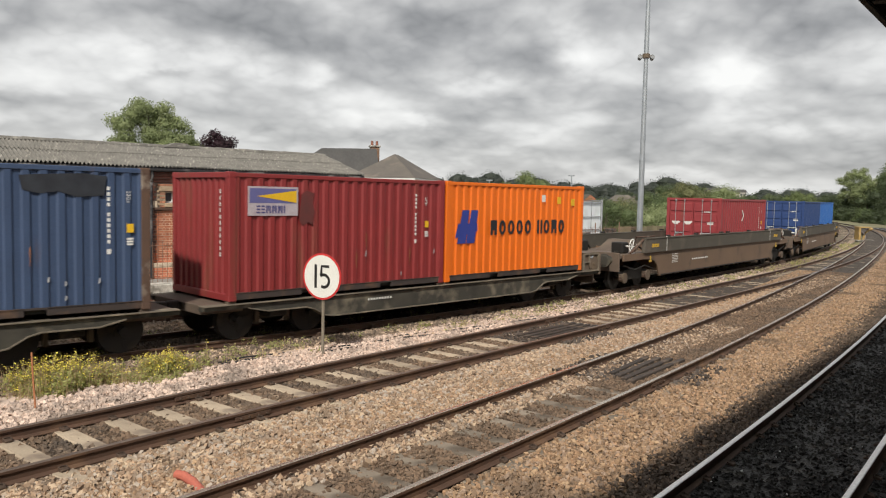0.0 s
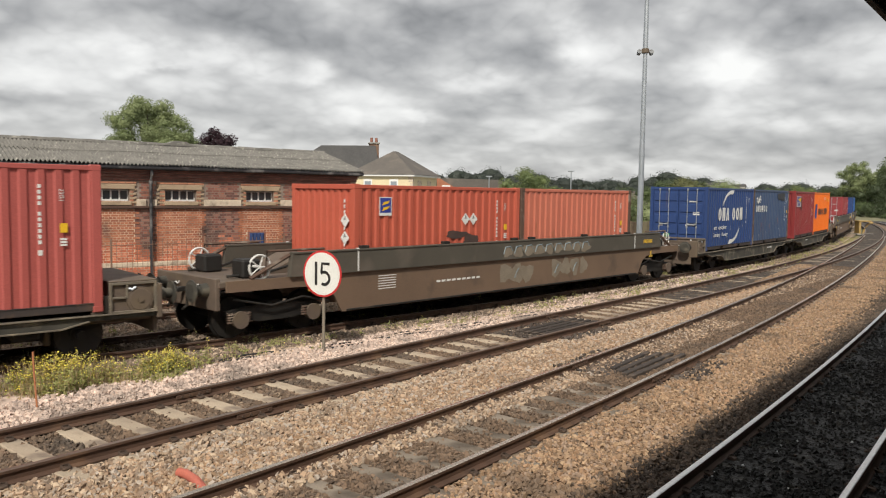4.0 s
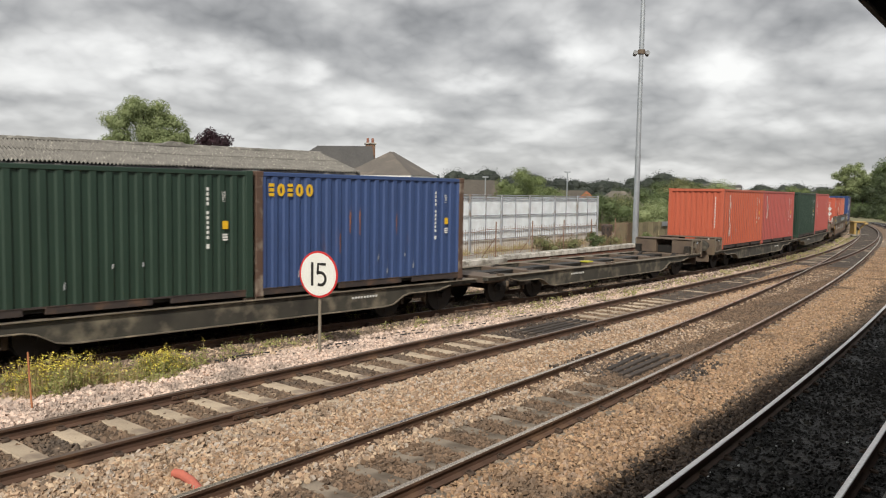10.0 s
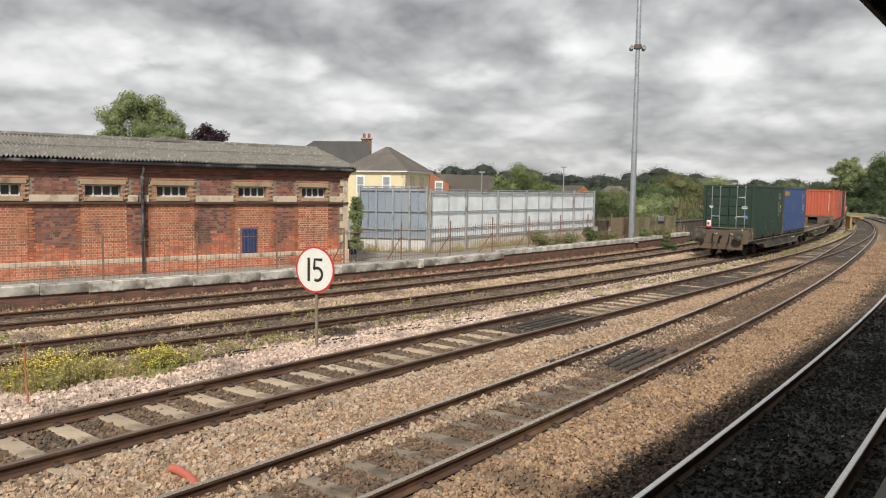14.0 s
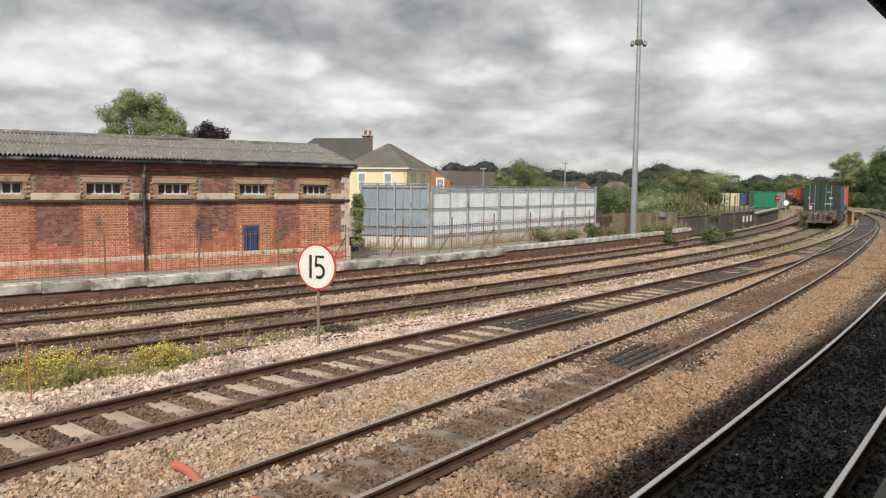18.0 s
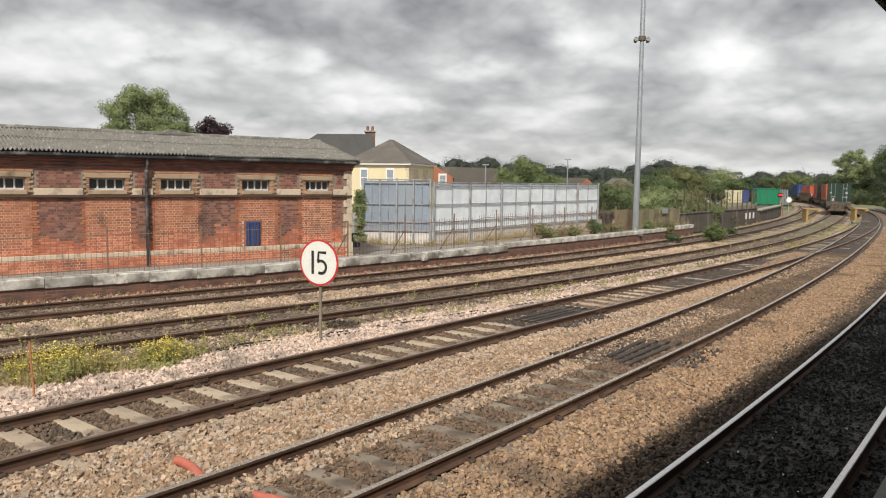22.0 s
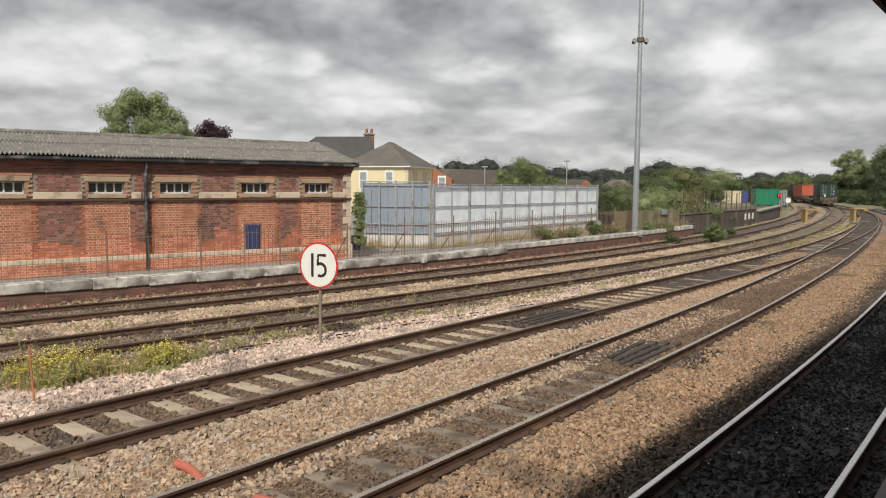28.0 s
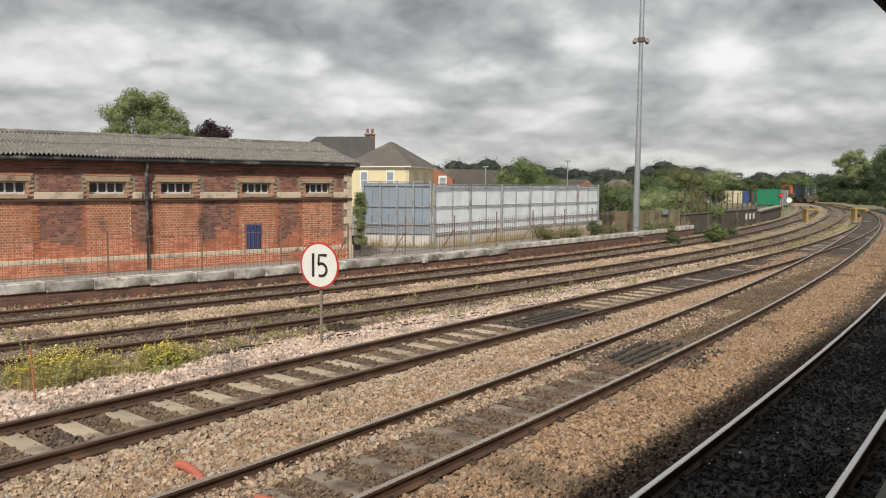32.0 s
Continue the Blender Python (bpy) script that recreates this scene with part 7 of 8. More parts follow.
def build_houses():
    # cream house, its corner towards the yard
    m = Matrix.Translation((-3.05, 64.5, -0.2)) @ Matrix.Rotation(radians(-17), 4, "Z")
    th = thing("cream_house", "cream rendered house with a hipped slate roof", "house", m)
    part("wall", Mesh().box(-5.6, 0, 0, 6.6, 0, 4.75, 0.02), M_CREAM, th)
    part("roof", hip_roof(Mesh(), -5.6, 0, 0, 6.6, 4.78, 2.15), M_SLATE, th)
    part("soffit", Mesh().box(-5.9, 0.3, -0.3, 6.9, 4.62, 4.78, 0.02), M_WHITE, th)
    for x in (-4.05, -1.67):
        house_window(th, x, 0.0, 2.85, 0.55)
        house_window(th, x, 0.0, 0.7, 0.55)
    for k in range(8):
        part("corner_stone", Mesh().box(-0.35 if k % 2 else -0.22, 0.03, -0.03, 0.3, 0.1 + k * 0.58, 0.6 + k * 0.58, 0.02), M_STONE, th)
    for y in (1.8, 4.4):
        part("blind_window", Mesh().box(0.0, 0.03, y - 0.5, y + 0.5, 2.9, 4.3, 0.01), M_STONE, th)
    # grey house behind with a tall chimney
    m = Matrix.Translation((-10.8, 72.0, -0.2)) @ Matrix.Rotation(radians(12), 4, "Z")
    th = thing("slate_roofed_house", "house with a steep dark slate roof and brick chimney", "house", m)
    part("wall", Mesh().box(-5, 4.0, 0, 6, 0, 4.9, 0.02), M_CREAM, th)
    part("roof", Mesh().prism([(-5.2, 4.8), (4.3, 4.8), (4.3, 4.9), (3.9, 7.65), (-1.2, 7.55), (-5.2, 4.9)], -0.3, 6.3), M_SLATED, th)
    ch = part("chimney", Mesh().box(3.5, 4.35, 1.0, 2.0, 4.5, 7.9, 0.03), brick_mat("brown_chimney_brick", (0.24, 0.14, 0.09), (0.18, 0.10, 0.07), (0.2, 0.15, 0.1), soot=0.2), th)
    part("chimney_cap", Mesh().box(3.4, 4.45, 0.9, 2.1, 7.9, 8.05, 0.02), M_CONC, ch)
    for x in (3.68, 4.15):
        part("chimney_pot", Mesh().cyl(0.14, 8.05, 8.5, 10, 0.12, m=Matrix.Translation((x, 1.5, 0))), material("terracotta_pot", (0.26, 0.11, 0.075), None, 0.8), ch)
    # brick gable and long dark roof
    m = Matrix.Translation((-1.2, 78.0, -0.1)) @ Matrix.Rotation(radians(-4), 4, "Z")
    th = thing("brick_house", "low orange brick house with a long dark roof", "house", m)
    part("wall", Mesh().box(0, 2.0, 0, 6, 0, 3.6).prism([(0, 3.6), (2.1, 3.6), (0.2, 4.7), (0, 4.7)], 0.0, 0.3), M_HBRICK, th)
    house_window(th, 0.95, 0.0, 2.9, 0.6, 0.9)
    part("roof", Mesh().prism([(0.1, 4.7), (1.95, 2.6), (9.2, 2.6), (6.4, 4.6)], 0.31, 6), M_SLATE, th)
    part("rear_wall", Mesh().box(2.0, 8.0, 0.4, 6, 0, 2.6), M_HBRICK, th)
    # small gabled house far right of the bush, and a terrace on the hill
    m = Matrix.Translation((12.65, 92.0, -0.4)) @ Matrix.Rotation(radians(10), 4, "Z")
    th = thing("brick_cottage", "small red brick cottage with a slate roof", "house", m)
    part("wall", Mesh().box(0, 6.0, 0, 5, 0, 3.0).prism([(3.0, 3.0), (6.0, 3.0), (4.6, 4.1)], -0.02, 0.25), M_HBRICK, th)
    part("roof", Mesh().prism([(-0.3, 2.95), (3.2, 2.95), (4.6, 4.15), (0.6, 4.1)], -0.1, 5.2), M_SLATE, th)
    m = Matrix.Translation((22.4, 112.0, -1.2))
    th = thing("brick_cottage", "far brick cottage half hidden by bushes", "house", m)
    part("wall", Mesh().box(0, 7.0, 0, 5, 0, 2.7), M_HBRICK, th)
    part("roof", hip_roof(Mesh(), 0, 7.0, 0, 5, 2.7, 2.4), M_SLATE, th)
    part("chimney", Mesh().box(5.0, 5.35, 2, 2.4, 3.6, 5.0, 0.02), M_SLATE, th)
    rnd = random.Random(12)
    for k in range(6):
        x = 140 + k * 4.6
        th = thing("white_house", "small white house far off on the wooded hill", "house", Matrix.Translation((x, 415 + k * 3, 6.3 + rnd.uniform(-1.3, 1.3))))
        part("wall", Mesh().box(0, 3.6, 0, 5, -2, 3.2), M_PALEHOUSE, th)
        part("roof", Mesh().prism([(-0.4, 3.2), (4.0, 3.2), (3.2, 4.7), (0.4, 4.7)], -0.3, 5.3), M_SLATED, th)
        for j in range(2):
            part("window", Mesh().box(0.4 + j * 1.7, 1.5 + j * 1.7, -0.05, 0.0, 1.2, 2.4), M_GLASS, th)
    for x, y, h in ((3.85, 73.0, 4.95), (11.8, 74.0, 5.6)):
        th = thing("street_lamp", "slim street lamp far behind the yard", "lamp post", Matrix.Translation((x * 1.0, y, -0.3)))
        part("post", Mesh().cyl(0.07, 0, h, 8, 0.05), M_STEEL, th)
        part("head", Mesh().box(-0.3, 0.3, -0.08, 0.08, h, h + 0.12, 0.03), M_STEEL, th)


build_houses()


# ---------------------------------------------------------------- platform and canopy
def build_platform():
    th = thing("platform", "grey paved station platform under a canopy", "platform", kind="structure")
    ms = Mesh()
    v, S = [], [(-22 + i * 2.0) for i in range(44)]
    for s in S:
        for off, z in ((-1.52, -0.3), (-1.52, 0.86), (-1.45, 0.915), (-9.5, 0.915), (-9.5, -0.3)):
            x, y, t = PLATFORM_LINE.at(s, off)
            v.append((x, y, z))
    ms.add(v, [(i * 5 + k, i * 5 + k + 1, (i + 1) * 5 + k + 1, (i + 1) * 5 + k) for i in range(len(S) - 1) for k in range(4)])
    part("paving", ms, M_YARD, th)
    a = Matrix.Translation((3.0, 5.72, 0)) @ Matrix.Rotation(0.892, 4, "Z")
    cn = thing("platform_canopy", "dark timber platform canopy with a deep valance", "canopy", a)
    dk = material("sooty_canopy_timber", (0.05, 0.045, 0.042), (0.035, 0.032, 0.03), 0.8)
    part("roof_deck", Mesh().box(-24, 30, -8.0, -0.06, 4.60, 4.70, 0.02), dk, cn)
    part("valance", Mesh().box(-24, 30, -0.06, 0.0, 4.50, 4.70, 0.01), dk, cn)
    part("gutter", Mesh().box(-24, 30, -0.2, -0.08, 4.70, 4.78, 0.02), dk, cn)
    for x in range(-24, 31, 3):
        part("rafter", Mesh().box(x - 0.06, x + 0.06, -8.0, -0.06, 4.51, 4.60, 0.01), dk, cn)
    part("back_wall", Mesh().box(-24, 30, -8.3, -8.0, 0.9, 4.70), M_BRICKU, cn)
    for x in (-12, -4, 14, 22):
        part("column", Mesh().cyl(0.09, 0.915, 4.52, 12, m=Matrix.Translation((x, -4.0, 0))), dk, cn)


build_platform()


# ---------------------------------------------------------------- plants
def fast_mesh(name, verts, faces, mats, index=None):
    """A mesh from arrays; all faces have the same number of corners."""
    me = bpy.data.meshes.new(name)
    nf, k = faces.shape
    me.vertices.add(len(verts))
    me.vertices.foreach_set("co", np.ascontiguousarray(verts, dtype=np.float32).ravel())
    me.loops.add(nf * k)
    me.loops.foreach_set("vertex_index", np.ascontiguousarray(faces, dtype=np.int32).ravel())
    me.polygons.add(nf)
    me.polygons.foreach_set("loop_start", np.arange(0, nf * k, k, dtype=np.int32))
    for m in mats:
        me.materials.append(m)
    if index is not None:
        me.polygons.foreach_set("material_index", index.astype(np.int32))
    me.polygons.foreach_set("use_smooth", np.zeros(nf, bool))
    me.update(calc_edges=True)
    return me


def leaf_mat(name, col, col2, trans=0.25):
    mat = bpy.data.materials.new(name)
    mat.use_nodes = True
    n, l = mat.node_tree.nodes, mat.node_tree.links
    bs = n["Principled BSDF"]
    gi = n.new("ShaderNodeNewGeometry")
    ramp = n.new("ShaderNodeValToRGB")
    ramp.color_ramp.elements[0].color, ramp.color_ramp.elements[1].color = (*col2, 1), (*col, 1)
    tc = n.new("ShaderNodeTexCoord")
    no = n.new("ShaderNodeTexNoise")
    no.inputs["Scale"].default_value = 0.6
    l.new(tc.outputs["Object"], no.inputs["Vector"])
    ad = n.new("ShaderNodeMath")
    ad.operation = "MULTIPLY_ADD"
    l.new(gi.outputs["Random Per Island"], ad.inputs[0])
    ad.inputs[1].default_value = 0.7
    sb = n.new("ShaderNodeMath")
    sb.operation = "MULTIPLY_ADD"
    l.new(no.outputs[0], sb.inputs[0])
    sb.inputs[1].default_value, sb.inputs[2].default_value = 1.2, -0.45
    l.new(sb.outputs[0], ad.inputs[2])
    l.new(ad.outputs[0], ramp.inputs[0])
    l.new(ramp.outputs[0], bs.inputs["Base Color"])
    bs.inputs["Roughness"].default_value = 0.6
    tr = n.new("ShaderNodeBsdfTranslucent")
    l.new(ramp.outputs[0], tr.inputs[0])
    mx = n.new("ShaderNodeMixShader")
    mx.inputs[0].default_value = trans
    l.new(bs.outputs[0], mx.inputs[1])
    l.new(tr.outputs[0], mx.inputs[2])
    l.new(mx.outputs[0], n["Material Output"].inputs[0])
    return mat


L_GREEN = leaf_mat("mid_green_leaves", (0.13, 0.172, 0.065), (0.05, 0.075, 0.027))
L_LIGHT = leaf_mat("light_green_leaves", (0.21, 0.255, 0.10), (0.085, 0.12, 0.042))
L_PALE = leaf_mat("pale_green_leaves", (0.30, 0.345, 0.165), (0.14, 0.18, 0.075))
L_DARK = leaf_mat("dark_green_leaves", (0.085, 0.115, 0.048), (0.030, 0.045, 0.019))
L_PURPLE = leaf_mat("copper_purple_leaves", (0.060, 0.025, 0.035), (0.022, 0.010, 0.016))
L_OLIVE = leaf_mat("dry_olive_leaves", (0.20, 0.205, 0.085), (0.09, 0.10, 0.04))
L_FAR = leaf_mat("far_blue_green_leaves", (0.042, 0.054, 0.040), (0.020, 0.027, 0.022))
M_BARK = material("grey_brown_bark", (0.10, 0.08, 0.06), (0.06, 0.05, 0.04), 0.95, 0, 6.0, 40.0, 0.5)


def leaves(rs, blobs, n, size, core_size=0.5):
    """Leaf clumps spread through the outer parts of the blobs (x, y, z, rx, ry, rz): folded leaf pairs."""
    blobs = np.array(blobs, float)
    w = blobs[:, 3] * blobs[:, 4] * blobs[:, 5]
    w = w ** 0.67
    which = rs.choice(len(blobs), n, p=w / w.sum())
    d = rs.normal(size=(n, 3))
    d /= np.linalg.norm(d, axis=1)[:, None]
    r = rs.uniform(0.4, 1.04, n) ** 0.6
    lump = 1 + 0.16 * np.sin(d[:, 0] * 7 + which) * np.cos(d[:, 2] * 6 + which * 2.1)
    c = blobs[which, :3] + d * blobs[which, 3:6] * (r * lump)[:, None]
    nrm = d * 0.7 + rs.normal(size=(n, 3)) * 0.7 + np.array([0, 0, 0.4])
    nrm /= np.linalg.norm(nrm, axis=1)[:, None]
    t = np.cross(nrm, rs.normal(size=(n, 3)))
    t /= np.linalg.norm(t, axis=1)[:, None] + 1e-6
    b = np.cross(nrm, t)
    s = size * rs.uniform(0.6, 1.3, n)[:, None]
    v = np.stack([c - t * s, c - b * s * 0.55 + nrm * s * 0.12, c + t * s, c + b * s * 0.55 + nrm * s * 0.12], 1).reshape(-1, 3)
    f = np.arange(n * 4).reshape(n, 4)
    # the dense inside of each clump
    nu, nv = 9, 5
    uu, ww = np.meshgrid(np.arange(nu) * 6.28319 / nu, np.linspace(-1.45, 1.45, nv + 1))
    ball = np.stack([np.cos(ww) * np.cos(uu), np.cos(ww) * np.sin(uu), np.sin(ww)], -1).reshape(-1, 3)
    q = np.array([(j * nu + i, j * nu + (i + 1) % nu, (j + 1) * nu + (i + 1) % nu, (j + 1) * nu + i) for j in range(nv) for i in range(nu)])
    core = blobs[:, None, :3] + ball[None] * blobs[:, None, 3:6] * rs.uniform(core_size * 0.8, core_size, (len(blobs), len(ball), 1))
    fc = (q[None] + (np.arange(len(blobs)) * len(ball))[:, None, None]).reshape(-1, 4) + len(v)
    return np.concatenate([v, core.reshape(-1, 3)]), np.concatenate([f, fc])


def tree(name, label, x, y, z, height, blobs, n, size, mat, trunk=0.22, seed=1, category="tree", limbs=True):
    rs = np.random.RandomState(seed)
    th = thing(name, label, category, Matrix.Translation((x, y, z)))
    if limbs:
        tk = Mesh().tube([(0, 0, 0), (0.05, 0.02, height * 0.25), (-0.04, 0.05, height * 0.55), (0.03, 0, height * 0.8)], [trunk, trunk * 0.8, trunk * 0.5, trunk * 0.15], 8)
        part("trunk", tk, M_BARK, th)
        for b in blobs[:9]:
            z0 = min(b[2] * 0.55, height * 0.6)
            part("limb", Mesh().tube([(0, 0, z0), (b[0] * 0.5, b[1] * 0.5, (z0 + b[2]) / 2 + 0.2), (b[0] * 0.92, b[1] * 0.92, b[2])], [trunk * 0.4, trunk * 0.25, trunk * 0.06], 6), M_BARK, th)
    v, f = leaves(rs, blobs, n, size)
    part("crown", fast_mesh("crown", v, f, [mat]), None, th)
    return th


def lumps(seed, n, rx, ry, z0, z1, r):
    rnd = random.Random(seed)
    out = []
    for k in range(n):
        a, q = rnd.uniform(0, 6.28), math.sqrt(rnd.uniform(0, 1))
        z = rnd.uniform(z0, z1)
        squeeze = 1 - 0.55 * max(0, (z - (z0 + z1) / 2) / (z1 - z0 + 0.01) * 2) ** 2
        rr = r * rnd.uniform(0.7, 1.25)
        out.append((math.cos(a) * q * rx * squeeze, math.sin(a) * q * ry * squeeze, z, rr, rr, rr * 0.8))
    return out


def dome(seed, n, rx, ry, zc, h, r):
    """Clumps spread over a rounded crown."""
    rnd = random.Random(seed)
    out = [(0, 0, zc, rx * 0.8, ry * 0.8, h * 0.75)]
    for k in range(n):
        a, e = k * 2.39996, math.asin(rnd.uniform(-0.55, 0.98))
        q, rr = rnd.uniform(0.66, 1.06), r * rnd.uniform(0.45, 1.35)
        out.append((math.cos(a) * math.cos(e) * rx * q, math.sin(a) * math.cos(e) * ry * q, max(rr * 0.4, zc + math.sin(e) * h * q), rr, rr, rr * 0.8))
    return out


def build_trees():
    # big tree and copper tree behind the shed
    tree("broadleaf_tree", "tall round green tree behind the shed", -23.3, 60.0, -0.3, 8.6, dome(4, 90, 3.05, 2.6, 7.0, 3.1, 0.72)[1:] + [(0.2, 0, 7.0, 2.2, 1.9, 2.4)], 36000, 0.07, L_PALE, 0.3, 4)
    tree("copper_tree", "small copper-leaved tree beside a green one", -18.9, 62.0, -0.3, 7.8, lumps(7, 16, 1.5, 1.3, 5.2, 8.0, 0.7), 10000, 0.07, L_PURPLE, 0.15, 7)
    tree("broadleaf_tree", "green shrubby tree at the foot of a taller one", -20.6, 58.0, -0.3, 6.6, lumps(9, 13, 1.6, 1.4, 4.9, 7.5, 0.75), 9000, 0.07, L_PALE, 0.15, 9)
    # the round bush behind the screens
    tree("large_bush", "broad light green bush behind the screens", 8.15, 76.0, -0.4, 5.2, dome(11, 70, 3.5, 2.8, 2.6, 2.75, 0.85), 36000, 0.068, L_LIGHT, 0.2, 11, "bush")
    # bushes between the mast and the far yard
    spots = [(12.4, 60, 2.6, 3.0, L_GREEN), (15.2, 66, 3.0, 3.0, L_OLIVE), (18.0, 63, 2.6, 2.7, L_PALE), (20.5, 76, 3.4, 4.2, L_GREEN), (24.6, 77, 2.6, 5.4, L_OLIVE), (22.2, 80, 2.6, 4.6, L_GREEN), (28.6, 86, 3.0, 3.6, L_GREEN), (16.0, 80, 3.0, 3.0, L_GREEN), (22.0, 61.5, 1.6, 2.0, L_OLIVE), (19.5, 57.5, 1.6, 2.2, L_LIGHT), (33.0, 112, 3.5, 4.4, L_GREEN), (39, 124, 4.0, 4.6, L_GREEN), (46, 132, 4.0, 6.0, L_PALE), (50.5, 140, 4.2, 5.4, L_GREEN), (31, 126, 4.0, 4.4, L_DARK)]
    for i, (x, y, r, h, mt) in enumerate(spots):
        tree("bush", "leafy trackside bush, uneven and dense", x, y, -0.3, h, lumps(20 + i, 10, r, r * 0.8, h * 0.25, h * 0.88, r * 0.42), 10000, 0.035 + 0.0004 * y, mt, 0.12, 20 + i, "bush")
    # trees left of the far curve, then the wood on its right
    k = 0
    for s, off, r, h, mt in [(128, 17, 4, 5.0, L_GREEN), (142, 22, 4, 5.5, L_DARK), (150, 14, 4, 5.0, L_LIGHT), (165, 17, 5, 6.2, L_GREEN), (182, 20, 5.5, 7, L_DARK), (200, 17, 6, 7, L_GREEN), (225, 20, 7, 8, L_DARK), (250, 18, 7, 8, L_GREEN)]:
        x, y, t = SIDING_FAR.at(s, off)
        tree("broadleaf_tree", "dense green tree beside the far curve", x, y, -0.4, h, lumps(60 + k, 12, r, r, h * 0.05, h * 0.9, r * 0.36), 10000, 0.13, mt, 0.2, 60 + k)
        k += 1
    for s, off, r, h, mt in [(116, -13, 4.5, 9, L_DARK), (126, -15, 5, 10, L_LIGHT), (136, -17, 5, 12, L_DARK), (147, -15, 5.5, 11, L_LIGHT), (156, -20, 6, 14, L_DARK), (166, -15, 5.5, 10, L_DARK), (176, -18, 6, 13, L_LIGHT), (188, -15, 6, 9, L_DARK), (200, -18, 6, 7.5, L_LIGHT), (214, -15, 6, 7, L_DARK), (226, -19, 6, 7.5, L_LIGHT), (240, -15, 6, 7, L_DARK), (256, -16, 6, 7.5, L_LIGHT), (272, -15, 6, 7, L_DARK), (150, -34, 8, 17, L_DARK), (180, -38, 8, 15, L_DARK), (120, -30, 7, 14, L_DARK), (104, -16, 4, 7, L_LIGHT), (96, -20, 5, 9, L_DARK)]:
        x, y, t = PLATFORM_LINE.at(s, off)
        if x / y < 0.50:
            h, r = min(h, 5.6), r * 0.8          # low growth where the curve opens
        elif mt is L_LIGHT:
            mt = L_GREEN
        tree("broadleaf_tree", "dense dark tree in the wood beyond the curve", x, y, -0.4, h, lumps(90 + k, 20, r, r, h * 0.04, h * 0.9, r * 0.36), 12000, 0.14, mt, 0.25, 90 + k)
        k += 1
    for i, (x, y, r, zc, h, mt) in enumerate(((94.0, 176.0, 4.6, 7.2, 4.8, L_PALE), (101.0, 173.0, 4.4, 6.8, 5.0, L_LIGHT), (83.0, 181.0, 3.6, 3.0, 2.6, L_LIGHT))):
        tree("broadleaf_tree", "pale green tree at the edge of the wood", x, y, -0.4, zc + 3, dome(320 + i, 44, r, r * 0.8, zc, h, 1.1), 16000, 0.12, mt, 0.2, 320 + i)
    for i in range(14):
        x, y, t = PLATFORM_LINE.at(80 + i * 8.5, -7.5 - (i % 3))
        tree("bush", "dark low bush at the edge of the wood", x, y, -0.4, 3.0, dome(200 + i, 16, 3.4, 2.4, 0.9, 1.7 + 0.4 * (i % 2), 1.0), 7000, 0.10, (L_DARK, L_GREEN, L_DARK)[i % 3], 0.1, 200 + i, "bush")
    for i, (x, y, r, h) in enumerate(((42.6, 112, 2.6, 2.6), (46.0, 112, 2.6, 3.0), (49.6, 115, 2.6, 2.4), (38.0, 114, 2.4, 2.2))):
        tree("bush", "dense green bush behind the far yard", x, y, 0.2, 4.0, dome(230 + i, 18, r, 2.0, 1.2, h, 0.9), 8000, 0.085, (L_GREEN, L_DARK)[i % 2], 0.1, 230 + i, "bush")
    # scrub on the dock and in the sidings
    tree("shrub", "bright green feathery shrub growing in the siding", 15.4, 43.3, -0.25, 1.2, dome(301, 26, 0.42, 0.42, 0.6, 0.62, 0.26), 6000, 0.035, L_LIGHT, 0.03, 301, "shrub")
    for i, (x, y, z, r, h, mt) in enumerate([(7.6, 38.6, 0.3, 0.55, 0.95, L_GREEN), (6.2, 37.2, 0.3, 0.8, 0.75, L_OLIVE), (4.6, 35.6, 0.3, 0.8, 0.7, L_OLIVE), (8.8, 40.4, 0.3, 0.7, 0.6, L_OLIVE), (-3.15, 28.35, 0.3, 0.45, 2.75, L_PALE), (11.6, 43.4, 0.3, 0.6, 0.7, L_LIGHT), (13.0, 45.0, 0.3, 0.6, 0.6, L_OLIVE), (12.6, 42.0, -0.2, 0.5, 0.45, L_GREEN), (18.6, 49.2, -0.2, 0.5, 0.45, L_GREEN)]):
        n = 5 if h < 2 else 12
        n, r = (n, r) if i != 4 else (46, 0.3)
        tree("shrub" if i != 4 else "climbing_plant", "small leafy shrub growing by the dock" if i != 4 else "green climbing plant at the shed corner", x, y, z, h, lumps(130 + i, n, r * 0.7, r * 0.7, h * 0.2, h * 0.85, r * 0.5), 1200 if h < 2 else 4000, 0.04, mt, 0.03, 130 + i, "shrub")


build_trees()


